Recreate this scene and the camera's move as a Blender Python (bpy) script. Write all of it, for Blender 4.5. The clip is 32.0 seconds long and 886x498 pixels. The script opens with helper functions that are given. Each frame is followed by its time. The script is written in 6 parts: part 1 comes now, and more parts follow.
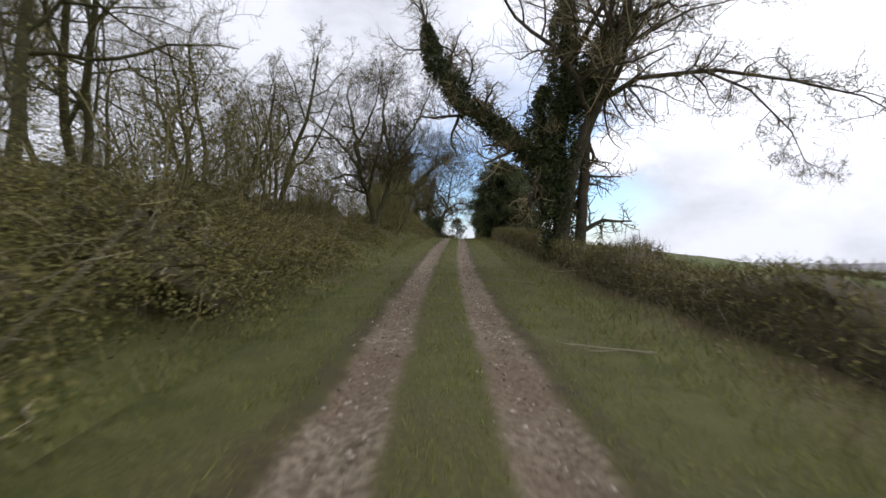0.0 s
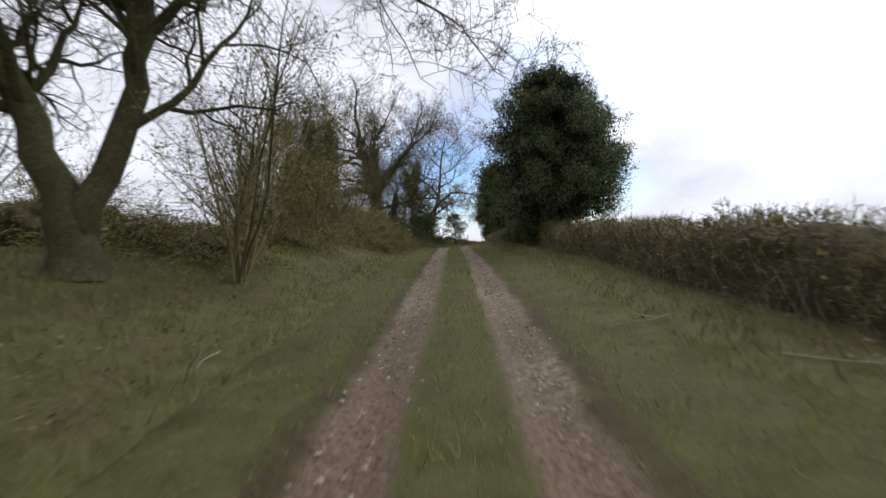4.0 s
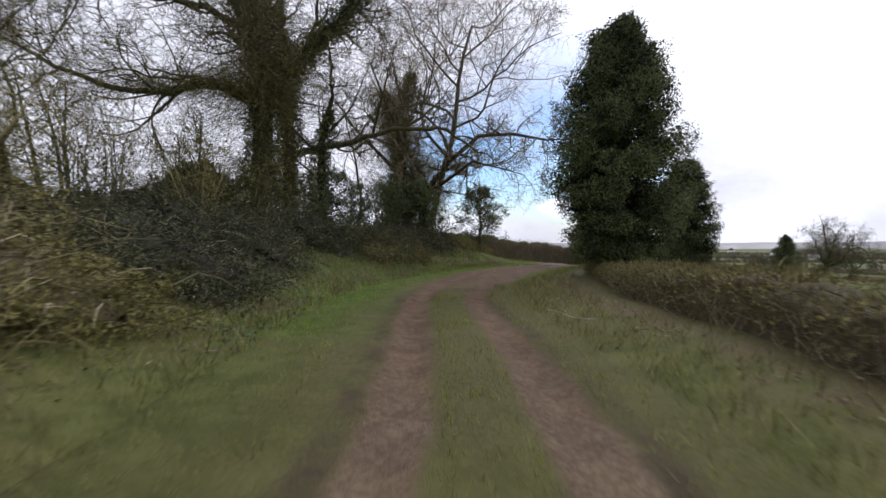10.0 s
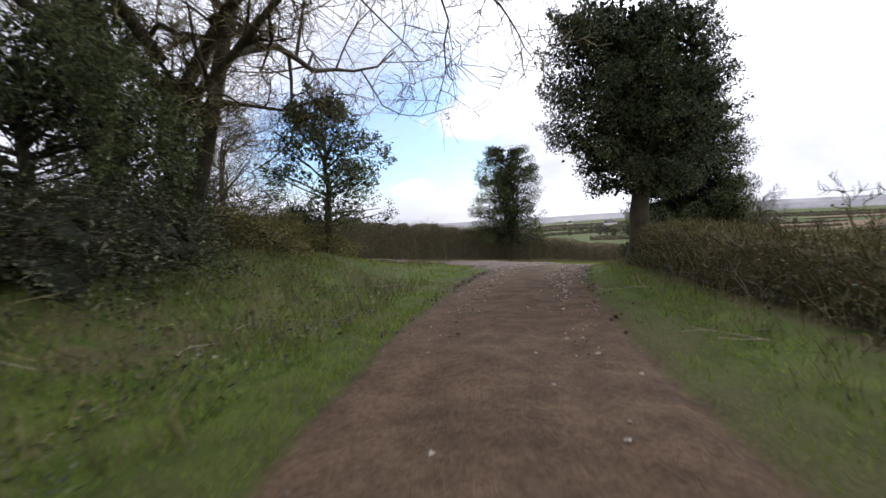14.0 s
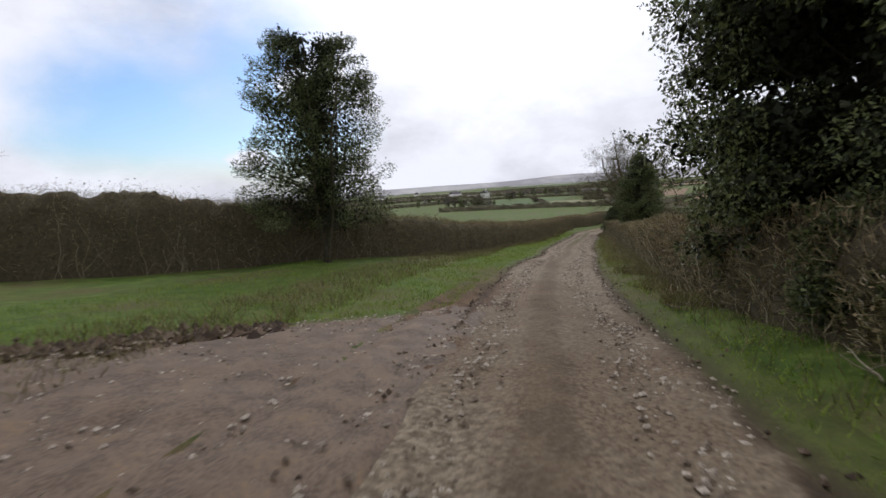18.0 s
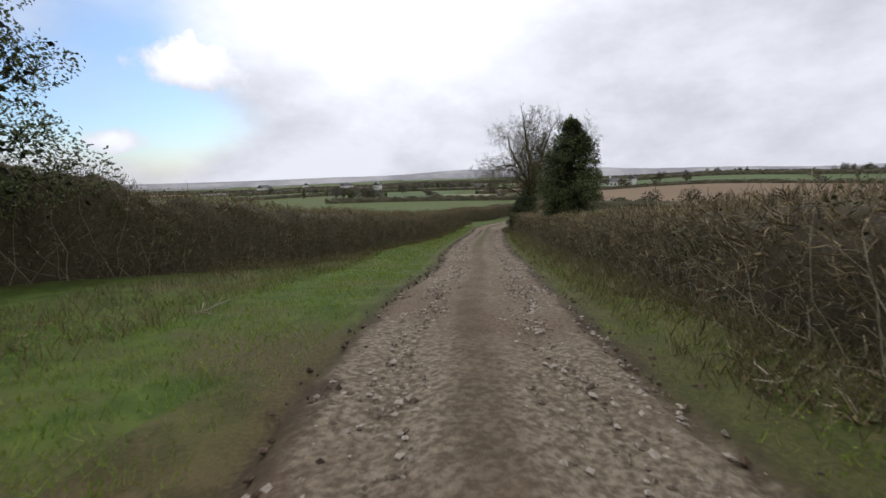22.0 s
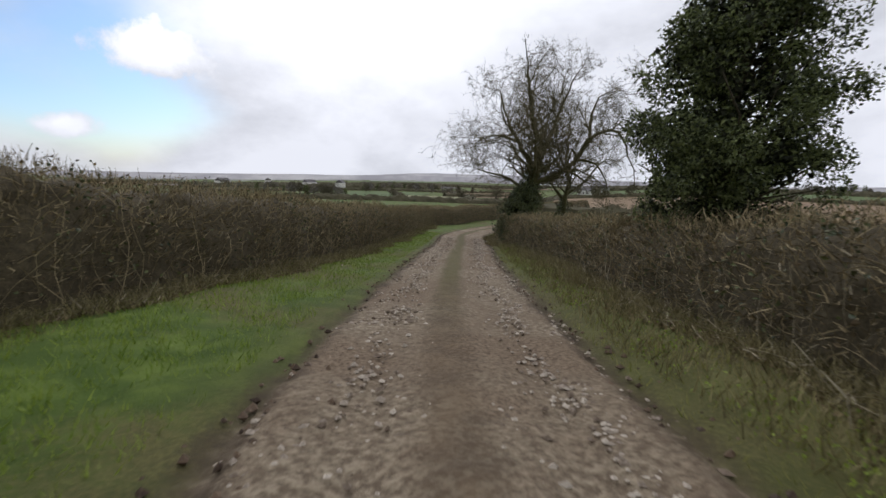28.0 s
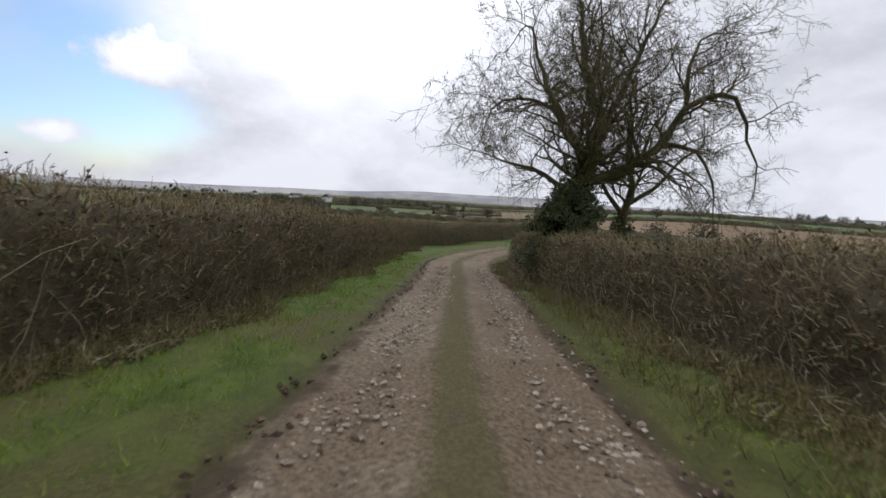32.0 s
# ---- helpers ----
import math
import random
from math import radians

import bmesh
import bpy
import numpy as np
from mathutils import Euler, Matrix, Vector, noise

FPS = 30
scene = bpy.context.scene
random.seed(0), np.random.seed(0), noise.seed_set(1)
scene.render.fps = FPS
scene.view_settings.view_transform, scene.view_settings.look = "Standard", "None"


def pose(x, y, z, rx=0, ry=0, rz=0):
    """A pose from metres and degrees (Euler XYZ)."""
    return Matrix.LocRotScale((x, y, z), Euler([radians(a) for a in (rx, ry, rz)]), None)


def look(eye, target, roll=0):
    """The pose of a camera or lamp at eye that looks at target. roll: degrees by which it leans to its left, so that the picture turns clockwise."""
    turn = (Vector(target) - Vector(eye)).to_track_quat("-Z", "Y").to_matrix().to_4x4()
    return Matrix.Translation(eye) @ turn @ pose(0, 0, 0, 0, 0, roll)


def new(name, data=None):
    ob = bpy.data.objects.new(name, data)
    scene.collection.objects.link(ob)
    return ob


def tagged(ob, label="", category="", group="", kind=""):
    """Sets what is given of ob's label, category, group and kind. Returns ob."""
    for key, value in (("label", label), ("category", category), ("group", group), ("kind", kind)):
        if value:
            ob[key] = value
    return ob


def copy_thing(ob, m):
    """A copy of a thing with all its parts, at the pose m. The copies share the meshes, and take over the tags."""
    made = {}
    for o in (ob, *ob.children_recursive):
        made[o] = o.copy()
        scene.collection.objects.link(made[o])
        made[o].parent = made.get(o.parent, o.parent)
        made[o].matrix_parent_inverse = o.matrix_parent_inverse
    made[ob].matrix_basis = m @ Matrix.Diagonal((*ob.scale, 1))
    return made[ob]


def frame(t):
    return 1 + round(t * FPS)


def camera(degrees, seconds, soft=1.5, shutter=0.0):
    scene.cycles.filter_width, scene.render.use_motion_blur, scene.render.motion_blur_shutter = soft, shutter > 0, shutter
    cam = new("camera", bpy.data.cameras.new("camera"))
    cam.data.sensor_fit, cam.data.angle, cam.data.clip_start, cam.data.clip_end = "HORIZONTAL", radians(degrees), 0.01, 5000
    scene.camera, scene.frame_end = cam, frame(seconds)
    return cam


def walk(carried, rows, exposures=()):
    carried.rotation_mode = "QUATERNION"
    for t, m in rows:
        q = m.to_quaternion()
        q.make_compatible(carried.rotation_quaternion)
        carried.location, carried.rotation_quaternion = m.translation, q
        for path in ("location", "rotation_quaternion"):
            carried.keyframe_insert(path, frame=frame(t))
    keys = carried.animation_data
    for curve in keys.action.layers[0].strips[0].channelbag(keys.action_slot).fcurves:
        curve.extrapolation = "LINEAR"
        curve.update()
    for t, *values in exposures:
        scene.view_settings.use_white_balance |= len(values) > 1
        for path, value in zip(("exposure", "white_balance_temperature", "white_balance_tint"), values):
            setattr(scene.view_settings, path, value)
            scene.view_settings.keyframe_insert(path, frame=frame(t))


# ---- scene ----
cam = camera(84.7, 32.0, shutter=0.3)
PATH = [
    (0.0, pose(-0.285, -36.576, -0.546, 89.99, -2.09, 0.82)),
    (0.5, pose(-0.317, -33.247, -0.425, 89.88, -1.49, 0.74)),
    (1.0, pose(-0.350, -29.927, -0.296, 89.92, -0.10, 0.87)),
    (1.5, pose(-0.383, -26.631, -0.147, 90.07, 0.48, 0.88)),
    (2.0, pose(-0.408, -23.355, 0.028, 90.08, 0.86, 0.86)),
    (2.5, pose(-0.378, -20.066, 0.225, 89.57, 0.87, 0.83)),
    (3.0, pose(-0.318, -16.743, 0.435, 89.96, 2.32, 0.75)),
    (3.5, pose(-0.286, -13.411, 0.642, 89.70, 3.06, 0.56)),
    (5.5, pose(0.001, 0.001, 1.401, 90.08, 1.75, 0.07)),
    (6.0, pose(0.063, 3.356, 1.569, 89.33, 2.05, 0.10)),
    (6.5, pose(0.109, 6.710, 1.715, 88.26, 1.84, 0.17)),
    (7.0, pose(0.148, 10.031, 1.842, 89.74, 0.88, 0.16)),
    (7.5, pose(0.187, 13.296, 1.951, 89.53, 0.85, 0.05)),
    (8.0, pose(0.223, 16.511, 2.040, 88.49, 1.04, -0.27)),
    (8.5, pose(0.235, 19.704, 2.107, 88.20, 1.23, 0.00)),
    (9.0, pose(0.199, 22.861, 2.146, 88.54, 0.88, 0.69)),
    (9.5, pose(0.088, 26.044, 2.161, 87.92, 0.42, 1.72)),
    (10.0, pose(-0.100, 29.221, 2.157, 88.45, -0.69, 2.43)),
    (10.5, pose(-0.332, 32.277, 2.146, 88.51, -0.31, 2.80)),
    (11.0, pose(-0.605, 35.226, 2.130, 89.09, -0.39, 2.74)),
    (11.5, pose(-0.855, 38.066, 2.099, 88.14, -0.30, 1.09)),
    (12.0, pose(-0.985, 40.757, 2.052, 88.31, 0.53, -2.58)),
    (12.5, pose(-0.857, 43.222, 1.993, 87.43, 1.06, -6.29)),
    (13.0, pose(-0.465, 45.524, 1.947, 86.51, 1.26, -9.61)),
    (13.5, pose(0.126, 47.816, 1.925, 86.24, 2.15, -12.04)),
    (14.0, pose(0.863, 50.073, 1.919, 86.33, 2.31, -14.14)),
    (14.5, pose(1.755, 52.301, 1.906, 86.00, 0.16, -16.05)),
    (16.5, pose(5.840, 61.656, 1.689, 84.15, 1.13, -23.93)),
    (17.0, pose(7.034, 63.822, 1.594, 83.67, 1.88, -26.02)),
    (17.5, pose(8.222, 65.727, 1.470, 82.91, 1.58, -28.73)),
    (18.0, pose(9.335, 67.376, 1.315, 82.34, 2.47, -31.91)),
    (18.5, pose(10.444, 68.776, 1.134, 81.82, 1.35, -34.75)),
    (19.0, pose(11.546, 70.020, 0.973, 81.82, 1.78, -37.50)),
    (19.5, pose(12.661, 71.205, 0.801, 80.94, 0.49, -39.51)),
    (20.0, pose(13.716, 72.271, 0.633, 80.55, 2.49, -41.62)),
    (20.5, pose(14.692, 73.262, 0.477, 81.15, 0.41, -42.93)),
    (21.0, pose(15.504, 74.093, 0.358, 81.39, 1.72, -43.61)),
    (21.5, pose(16.246, 74.926, 0.260, 81.13, 0.63, -43.77)),
    (22.0, pose(16.958, 75.685, 0.163, 81.24, 0.68, -44.27)),
    (22.5, pose(17.733, 76.463, 0.046, 81.51, -0.46, -44.70)),
    (23.0, pose(18.563, 77.241, -0.067, 81.52, 0.05, -45.47)),
    (23.5, pose(19.464, 78.091, -0.180, 82.01, -0.92, -45.96)),
    (24.0, pose(20.435, 78.980, -0.287, 82.03, 0.17, -46.67)),
    (24.5, pose(21.379, 79.903, -0.386, 82.21, -1.32, -47.26)),
    (25.0, pose(22.337, 80.772, -0.484, 82.54, -0.84, -47.71)),
    (25.5, pose(23.354, 81.658, -0.614, 81.85, 0.16, -48.28)),
    (27.5, pose(27.881, 85.584, -1.300, 81.58, -2.35, -47.99)),
    (28.0, pose(28.902, 86.511, -1.445, 81.68, -2.23, -47.96)),
    (28.5, pose(29.886, 87.418, -1.560, 82.41, -2.68, -47.86)),
    (29.0, pose(30.863, 88.337, -1.666, 83.43, -3.73, -47.80)),
    (29.5, pose(31.875, 89.259, -1.754, 82.73, -3.68, -48.02)),
    (30.0, pose(32.866, 90.191, -1.838, 82.72, -5.16, -48.52)),
    (30.5, pose(33.823, 91.035, -1.923, 83.28, -3.15, -49.02)),
    (31.0, pose(34.892, 91.880, -2.035, 83.43, -3.28, -49.08)),
    (31.5, pose(35.896, 92.682, -2.169, 81.76, -3.27, -49.07)),
    (32.0, pose(36.869, 93.585, -2.309, 83.94, -4.12, -49.17)),
]
EXPOSURES = [(0, -0.1, 6100, 14), (3, 0.0, 6100, 14), (5.5, -0.05, 6100, 14), (6.3, 0.05, 6100, 14), (7, 0.3, 6100, 17), (8, 0.33, 6100, 16), (9.5, 0.18, 6050, 16), (11, -0.15, 6050, 17), (12, 0.0, 6000, 17), (13, 0.24, 6000, 17), (14, 0.14, 6000, 17), (18, -0.15, 6150, 14), (23, -0.27, 6150, 13), (32, -0.26, 6150, 13)]
walk(cam, PATH, EXPOSURES)

# ---- sky and light ----
world = bpy.data.worlds.new("sky")
scene.world = world
world.use_nodes = True
wn = world.node_tree.nodes
wl = world.node_tree.links
wn.clear()


def wnode(kind, **kw):
    n = wn.new(kind)
    for k, v in kw.items():
        n.inputs[k].default_value = v
    return n


SUN_AZ, SUN_EL = radians(38), radians(38)
w_out = wn.new("ShaderNodeOutputWorld")
w_bg = wnode("ShaderNodeBackground", Strength=1.0)
w_sky = wn.new("ShaderNodeTexSky")
w_sky.sky_type, w_sky.sun_disc = "NISHITA", False
w_sky.sun_elevation, w_sky.sun_rotation = SUN_EL, SUN_AZ
w_sky.air_density, w_sky.ozone_density = 1.0, 2.0
w_co = wn.new("ShaderNodeTexCoord")
w_map = wnode("ShaderNodeMapping", Scale=(1.0, 1.0, 1.5))
w_big = wnode("ShaderNodeTexNoise", Scale=1.5, Detail=7.0, Roughness=0.55)
w_fine = wnode("ShaderNodeTexNoise", Scale=3.2, Detail=8.0, Roughness=0.6)
w_map2 = wnode("ShaderNodeMapping", Scale=(1.0, 1.0, 1.9), Location=(3.1, 0.4, 0.7))
w_clear = wnode("ShaderNodeVectorMath")
w_clear.operation = "DOT_PRODUCT"
w_clear.inputs[1].default_value = Vector((0.13, 0.985, 0.13)).normalized()
w_gap = wnode("ShaderNodeMapRange", **{"From Min": 0.918, "From Max": 0.99, "To Min": 0.0, "To Max": 0.48})
w_cov = wn.new("ShaderNodeMath")
w_cov.operation = "SUBTRACT"
w_sep = wn.new("ShaderNodeSeparateXYZ")
w_low = wnode("ShaderNodeMapRange", **{"From Min": -0.02, "From Max": 0.10, "To Min": 0.24, "To Max": 0.0})
w_low.interpolation_type = "SMOOTHSTEP"
w_puff = wnode("ShaderNodeTexNoise", Scale=14.0, Detail=8.0, Roughness=0.6)
w_sum = wn.new("ShaderNodeMath")
w_ramp = wn.new("ShaderNodeMapRange")
w_ramp.interpolation_type = "SMOOTHSTEP"
w_ramp.inputs["From Min"].default_value, w_ramp.inputs["From Max"].default_value = 0.06, 0.36
w_blue = wnode("ShaderNodeMix")
w_blue.data_type, w_blue.blend_type = "RGBA", "MULTIPLY"
w_blue.inputs["Factor"].default_value = 1.0
w_blue.inputs["B"].default_value = (0.092, 0.114, 0.134, 1)
w_grey = wn.new("ShaderNodeValToRGB")
w_grey.color_ramp.elements[0].position, w_grey.color_ramp.elements[0].color = 0.34, (0.76, 0.77, 0.80, 1)
w_grey.color_ramp.elements[1].position, w_grey.color_ramp.elements[1].color = 0.57, (1.02, 1.03, 1.06, 1)
w_glow = wnode("ShaderNodeVectorMath")
w_glow.operation = "DOT_PRODUCT"
w_glow.inputs[1].default_value = (math.sin(SUN_AZ) * math.cos(SUN_EL), math.cos(SUN_AZ) * math.cos(SUN_EL), math.sin(SUN_EL))
w_bright = wnode("ShaderNodeMapRange", **{"From Min": 0.80, "From Max": 1.0, "To Min": 0.0, "To Max": 0.75})
w_bright.interpolation_type = "SMOOTHSTEP"
w_add = wnode("ShaderNodeMix")
w_add.data_type, w_add.blend_type = "RGBA", "ADD"
w_add.inputs["B"].default_value = (1.0, 1.0, 1.0, 1)
w_mix = wnode("ShaderNodeMix")
w_mix.data_type = "RGBA"
for a, b in ((w_co.outputs["Generated"], w_map.inputs["Vector"]), (w_map.outputs[0], w_big.inputs["Vector"]),
             (w_co.outputs["Generated"], w_map2.inputs["Vector"]), (w_map2.outputs[0], w_fine.inputs["Vector"]),
             (w_co.outputs["Generated"], w_clear.inputs[0]), (w_clear.outputs["Value"], w_gap.inputs["Value"]),
             (w_big.outputs[0], w_cov.inputs[0]), (w_gap.outputs[0], w_cov.inputs[1]), (w_co.outputs["Generated"], w_sep.inputs[0]), (w_sep.outputs[2], w_low.inputs["Value"]),
             (w_co.outputs["Generated"], w_puff.inputs["Vector"]), (w_cov.outputs[0], w_sum.inputs[0]), (w_low.outputs[0], w_sum.inputs[1]),
             (w_sky.outputs[0], w_blue.inputs["A"]), (w_fine.outputs[0], w_grey.inputs[0]),
             (w_co.outputs["Generated"], w_glow.inputs[0]), (w_glow.outputs["Value"], w_bright.inputs["Value"]),
             (w_bright.outputs[0], w_add.inputs["Factor"]), (w_grey.outputs[0], w_add.inputs["A"]),
             (w_ramp.outputs[0], w_mix.inputs["Factor"]), (w_blue.outputs["Result"], w_mix.inputs["A"]), (w_add.outputs["Result"], w_mix.inputs["B"]),
             (w_mix.outputs["Result"], w_bg.inputs["Color"]), (w_bg.outputs[0], w_out.inputs[0])):
    wl.new(a, b)

# the small fair-weather clouds that stand before the blue gap
w_last, puffs = w_sum.outputs[0], []
for cloud_az, cloud_el, wide_, strength in ((17.6, 11.0, 0.075, 0.5), (10.6, 3.6, 0.036, 0.36)):
    az_, el_ = radians(cloud_az), radians(cloud_el)
    w_off = wnode("ShaderNodeVectorMath")
    w_off.operation = "SUBTRACT"
    w_off.inputs[1].default_value = (math.sin(az_) * math.cos(el_), math.cos(az_) * math.cos(el_), math.sin(el_))
    w_flat = wnode("ShaderNodeVectorMath")
    w_flat.operation = "MULTIPLY"
    w_flat.inputs[1].default_value = (1.0, 1.0, 2.1)
    w_len = wnode("ShaderNodeVectorMath")
    w_len.operation = "LENGTH"
    w_jit = wn.new("ShaderNodeMath")
    w_jit.operation = "MULTIPLY_ADD"
    w_jit.inputs[1].default_value = -2.2 * wide_
    w_in = wnode("ShaderNodeMapRange", **{"From Min": 0.25 * wide_, "From Max": -0.75 * wide_, "To Min": 0.0, "To Max": strength})
    w_acc = wn.new("ShaderNodeMath")
    for a, b in ((w_co.outputs["Generated"], w_off.inputs[0]), (w_off.outputs[0], w_flat.inputs[0]), (w_flat.outputs[0], w_len.inputs[0]), (w_puff.outputs[0], w_jit.inputs[0]),
                 (w_len.outputs["Value"], w_jit.inputs[2]), (w_jit.outputs[0], w_in.inputs["Value"]), (w_last, w_acc.inputs[0]), (w_in.outputs[0], w_acc.inputs[1])):
        wl.new(a, b)
    w_last = w_acc.outputs[0]
    puffs.append(w_in.outputs[0])
wl.new(w_last, w_ramp.inputs["Value"])
for puff in puffs:
    w_lit = wnode("ShaderNodeMix")
    w_lit.data_type, w_lit.blend_type = "RGBA", "ADD"
    w_lit.inputs["B"].default_value = (0.9, 0.9, 0.9, 1)
    wl.new(puff, w_lit.inputs["Factor"])
    wl.new(w_mix.inputs["B"].links[0].from_socket, w_lit.inputs["A"])
    wl.new(w_lit.outputs["Result"], w_mix.inputs["B"])

sun = new("sun", bpy.data.lights.new("sun", "SUN"))
sun.data.energy, sun.data.angle, sun.data.color = 0.9, radians(14), (1.0, 0.96, 0.9)
sun.matrix_world = look((80 * math.sin(SUN_AZ), 80 * math.cos(SUN_AZ), 65), (0, 0, 0))

# ---- the lane's line, and the height of the land ----
LANE = [(-.5, -62, -3.6), (-.29, -36.6, -1.95), (-.41, -23.4, -1.37), (-.3, -13.4, -.76), (0, 0, 0), (.12, 6.7, .32), (.2, 13.3, .55),
        (.24, 19.7, .71), (.09, 26, .76), (-.33, 32.3, .75), (-.85, 38.1, .7), (-.98, 41.2, .64), (-.47, 45.5, .55), (.86, 50.1, .52),
        (3.7, 57, .43), (5.84, 61.7, .29), (8.2, 65.7, .07), (10.4, 68.8, -.27), (12.7, 71.2, -.6), (15.5, 74.1, -1.04), (18.6, 77.2, -1.47),
        (22.3, 80.8, -1.88), (27.9, 85.6, -2.7), (32.9, 90.2, -3.24), (36.9, 93.6, -3.71), (42, 97.8, -4.25), (47.9, 102.45, -4.8),
        (55.4, 108.4, -5.4), (65, 113.6, -6), (81, 119, -6.6), (103, 123, -7)]


def hermite(points, step):
    p = np.array(points, float)
    chord = np.r_[0, np.cumsum(np.linalg.norm(np.diff(p[:, :2], axis=0), axis=1))]
    m = np.gradient(p, chord, axis=0)
    u = np.arange(0, chord[-1], step)
    i = np.clip(np.searchsorted(chord, u, "right") - 1, 0, len(p) - 2)
    h = (chord[i + 1] - chord[i])[:, None]
    t = ((u - chord[i])[:, None]) / h
    return u, ((2 * t**3 - 3 * t**2 + 1) * p[i] + (t**3 - 2 * t**2 + t) * h * m[i] + (-2 * t**3 + 3 * t**2) * p[i + 1] + (t**3 - t**2) * h * m[i + 1])


LS, LP = hermite(LANE, 0.25)
LT = np.gradient(LP[:, :2], axis=0)
LT /= np.linalg.norm(LT, axis=1)[:, None]


def sstep(a, b, x):
    t = np.clip((np.asarray(x, float) - a) / (b - a), 0, 1)
    return t * t * (3 - 2 * t)


def near(x, y):
    """Metres along the lane, metres to its right, and the lane's height, for places x, y."""
    x, y = np.atleast_1d(np.asarray(x, float)), np.atleast_1d(np.asarray(y, float))
    s, d, z = np.empty(len(x)), np.empty(len(x)), np.empty(len(x))
    for a in range(0, len(x), 4000):
        e = slice(a, a + 4000)
        i = ((x[e, None] - LP[None, :, 0])**2 + (y[e, None] - LP[None, :, 1])**2).argmin(1)
        dx, dy = x[e] - LP[i, 0], y[e] - LP[i, 1]
        along = dx * LT[i, 0] + dy * LT[i, 1]
        side = dx * LT[i, 1] - dy * LT[i, 0]
        inner = (i > 0) & (i < len(LP) - 1)
        s[e] = LS[i] + np.where(inner, along, 0)
        z[e] = np.interp(s[e], LS, LP[:, 2])
        d[e] = np.where(inner, side, np.sign(side) * np.hypot(dx, dy))
    return s, d, z


def lane_at(s, d=0.0):
    """The place x, y that lies d metres right of the lane's line, s metres along it."""
    x, y = np.interp(s, LS, LP[:, 0]), np.interp(s, LS, LP[:, 1])
    tx, ty = np.interp(s, LS, LT[:, 0]), np.interp(s, LS, LT[:, 1])
    return x + ty * d, y - tx * d


def track_shift(s):
    """How far the wheel marks lie right of the lane's line, s metres along it."""
    return np.interp(s, [0, 30, 60, 78, 90, 97, 106, 118, 134, 142, 160, 200], [.1, .1, 0, -.05, .25, .6, .55, 0, .35, .25, .32, .25])


def wave(x, y, size, seed=0.0):
    """A cheap smooth unevenness between about -1 and 1."""
    a, b = x / size + seed, y / size - seed * 1.7
    return (np.sin(1.9 * a + 1.3 * np.sin(1.1 * b + seed)) + np.sin(2.3 * b + 1.7 * np.sin(0.9 * a)) + 0.6 * np.sin(4.1 * a - 3.3 * b + seed)) / 2.6


FAR_R = [0, 60, 120, 250, 450, 900, 2000, 3000, 3900, 6000]


def far_land(x, y):
    r = np.hypot(x - 25, y - 85)
    az = np.degrees(np.arctan2(x - 25, y - 85))
    valley = np.interp(r, FAR_R, [-3, -6.5, -9.8, -11.3, -12.2, -16, -19, -22, -24, -30])
    east = np.interp(r, FAR_R, [-3, -5.2, -6.9, -5.4, -3.0, -1.5, -8, -16, -24, -30])
    low = np.interp(r, FAR_R, [-3, -6.5, -9.5, -12.5, -17, -27, -45, -62, -75, -90])
    west = np.interp(r, FAR_R, [0, 2, 3, 5, 8, 12, 16, 22, 26, 26])
    k = sstep(52, 78, az)
    dip = 1 - sstep(18, 50, az)
    z = (valley * (1 - dip) + low * dip) * (1 - k) + east * k
    k = sstep(-45, -85, az) * sstep(-178, -158, az)
    z = z * (1 - k) + west * k
    return z + wave(x, y, 90, 2.0) * 0.7 * sstep(150, 400, r) + wave(x, y, 700, 5.0) * 2 * sstep(900, 2500, r)


def height(x, y):
    x, y = np.atleast_1d(np.asarray(x, float)), np.atleast_1d(np.asarray(y, float))
    s, d, z = near(x, y)
    a = np.abs(d)
    early = 1 - sstep(122, 131, s)
    left = d < 0
    bank = np.where(left, early * (1.05 * sstep(2.7, 6.2, a) + 0.05 * np.clip(a - 6.2, 0, 30)),
                    early * (0.12 * sstep(1.8, 3.2, a) - 0.035 * np.clip(a - 4, 0, 40)))
    late = 1 - early
    bank = bank + np.where(left, late * 0.012 * np.clip(a - 4, 0, 14), late * (0.15 * sstep(1.6, 3.2, a) - 0.03 * np.clip(a - 5, 0, 40)))
    rough = (0.05 * wave(x, y, 1.3) + 0.10 * wave(x, y, 4.1, 3.0)) * sstep(1.9, 4.0, a)
    k = sstep(14, 75, a)
    return (z + bank + rough) * (1 - k) + far_land(x, y) * k


def gz(x, y):
    return float(height(x, y)[0])


# ---- meshes ----
def raw_mesh(name, verts, faces, mats, smooth=False, uv=None, index=None):
    """A mesh from arrays: verts n x 3, faces m x k."""
    verts, faces = np.asarray(verts, np.float32), np.asarray(faces, np.int32)
    me = bpy.data.meshes.new(name)
    m, k = faces.shape
    me.vertices.add(len(verts))
    me.vertices.foreach_set("co", verts.ravel())
    me.loops.add(m * k)
    me.loops.foreach_set("vertex_index", faces.ravel())
    me.polygons.add(m)
    me.polygons.foreach_set("loop_start", np.arange(0, m * k, k, dtype=np.int32))
    me.polygons.foreach_set("use_smooth", np.full(m, smooth, bool))
    if index is not None:
        me.polygons.foreach_set("material_index", np.asarray(index, np.int32))
    if uv is not None:
        layer = me.uv_layers.new(name="UVMap")
        layer.data.foreach_set("uv", np.asarray(uv, np.float32)[faces.ravel()].ravel())
    me.update(calc_edges=True)
    for mt in mats if isinstance(mats, (list, tuple)) else [mats]:
        me.materials.append(mt)
    return me


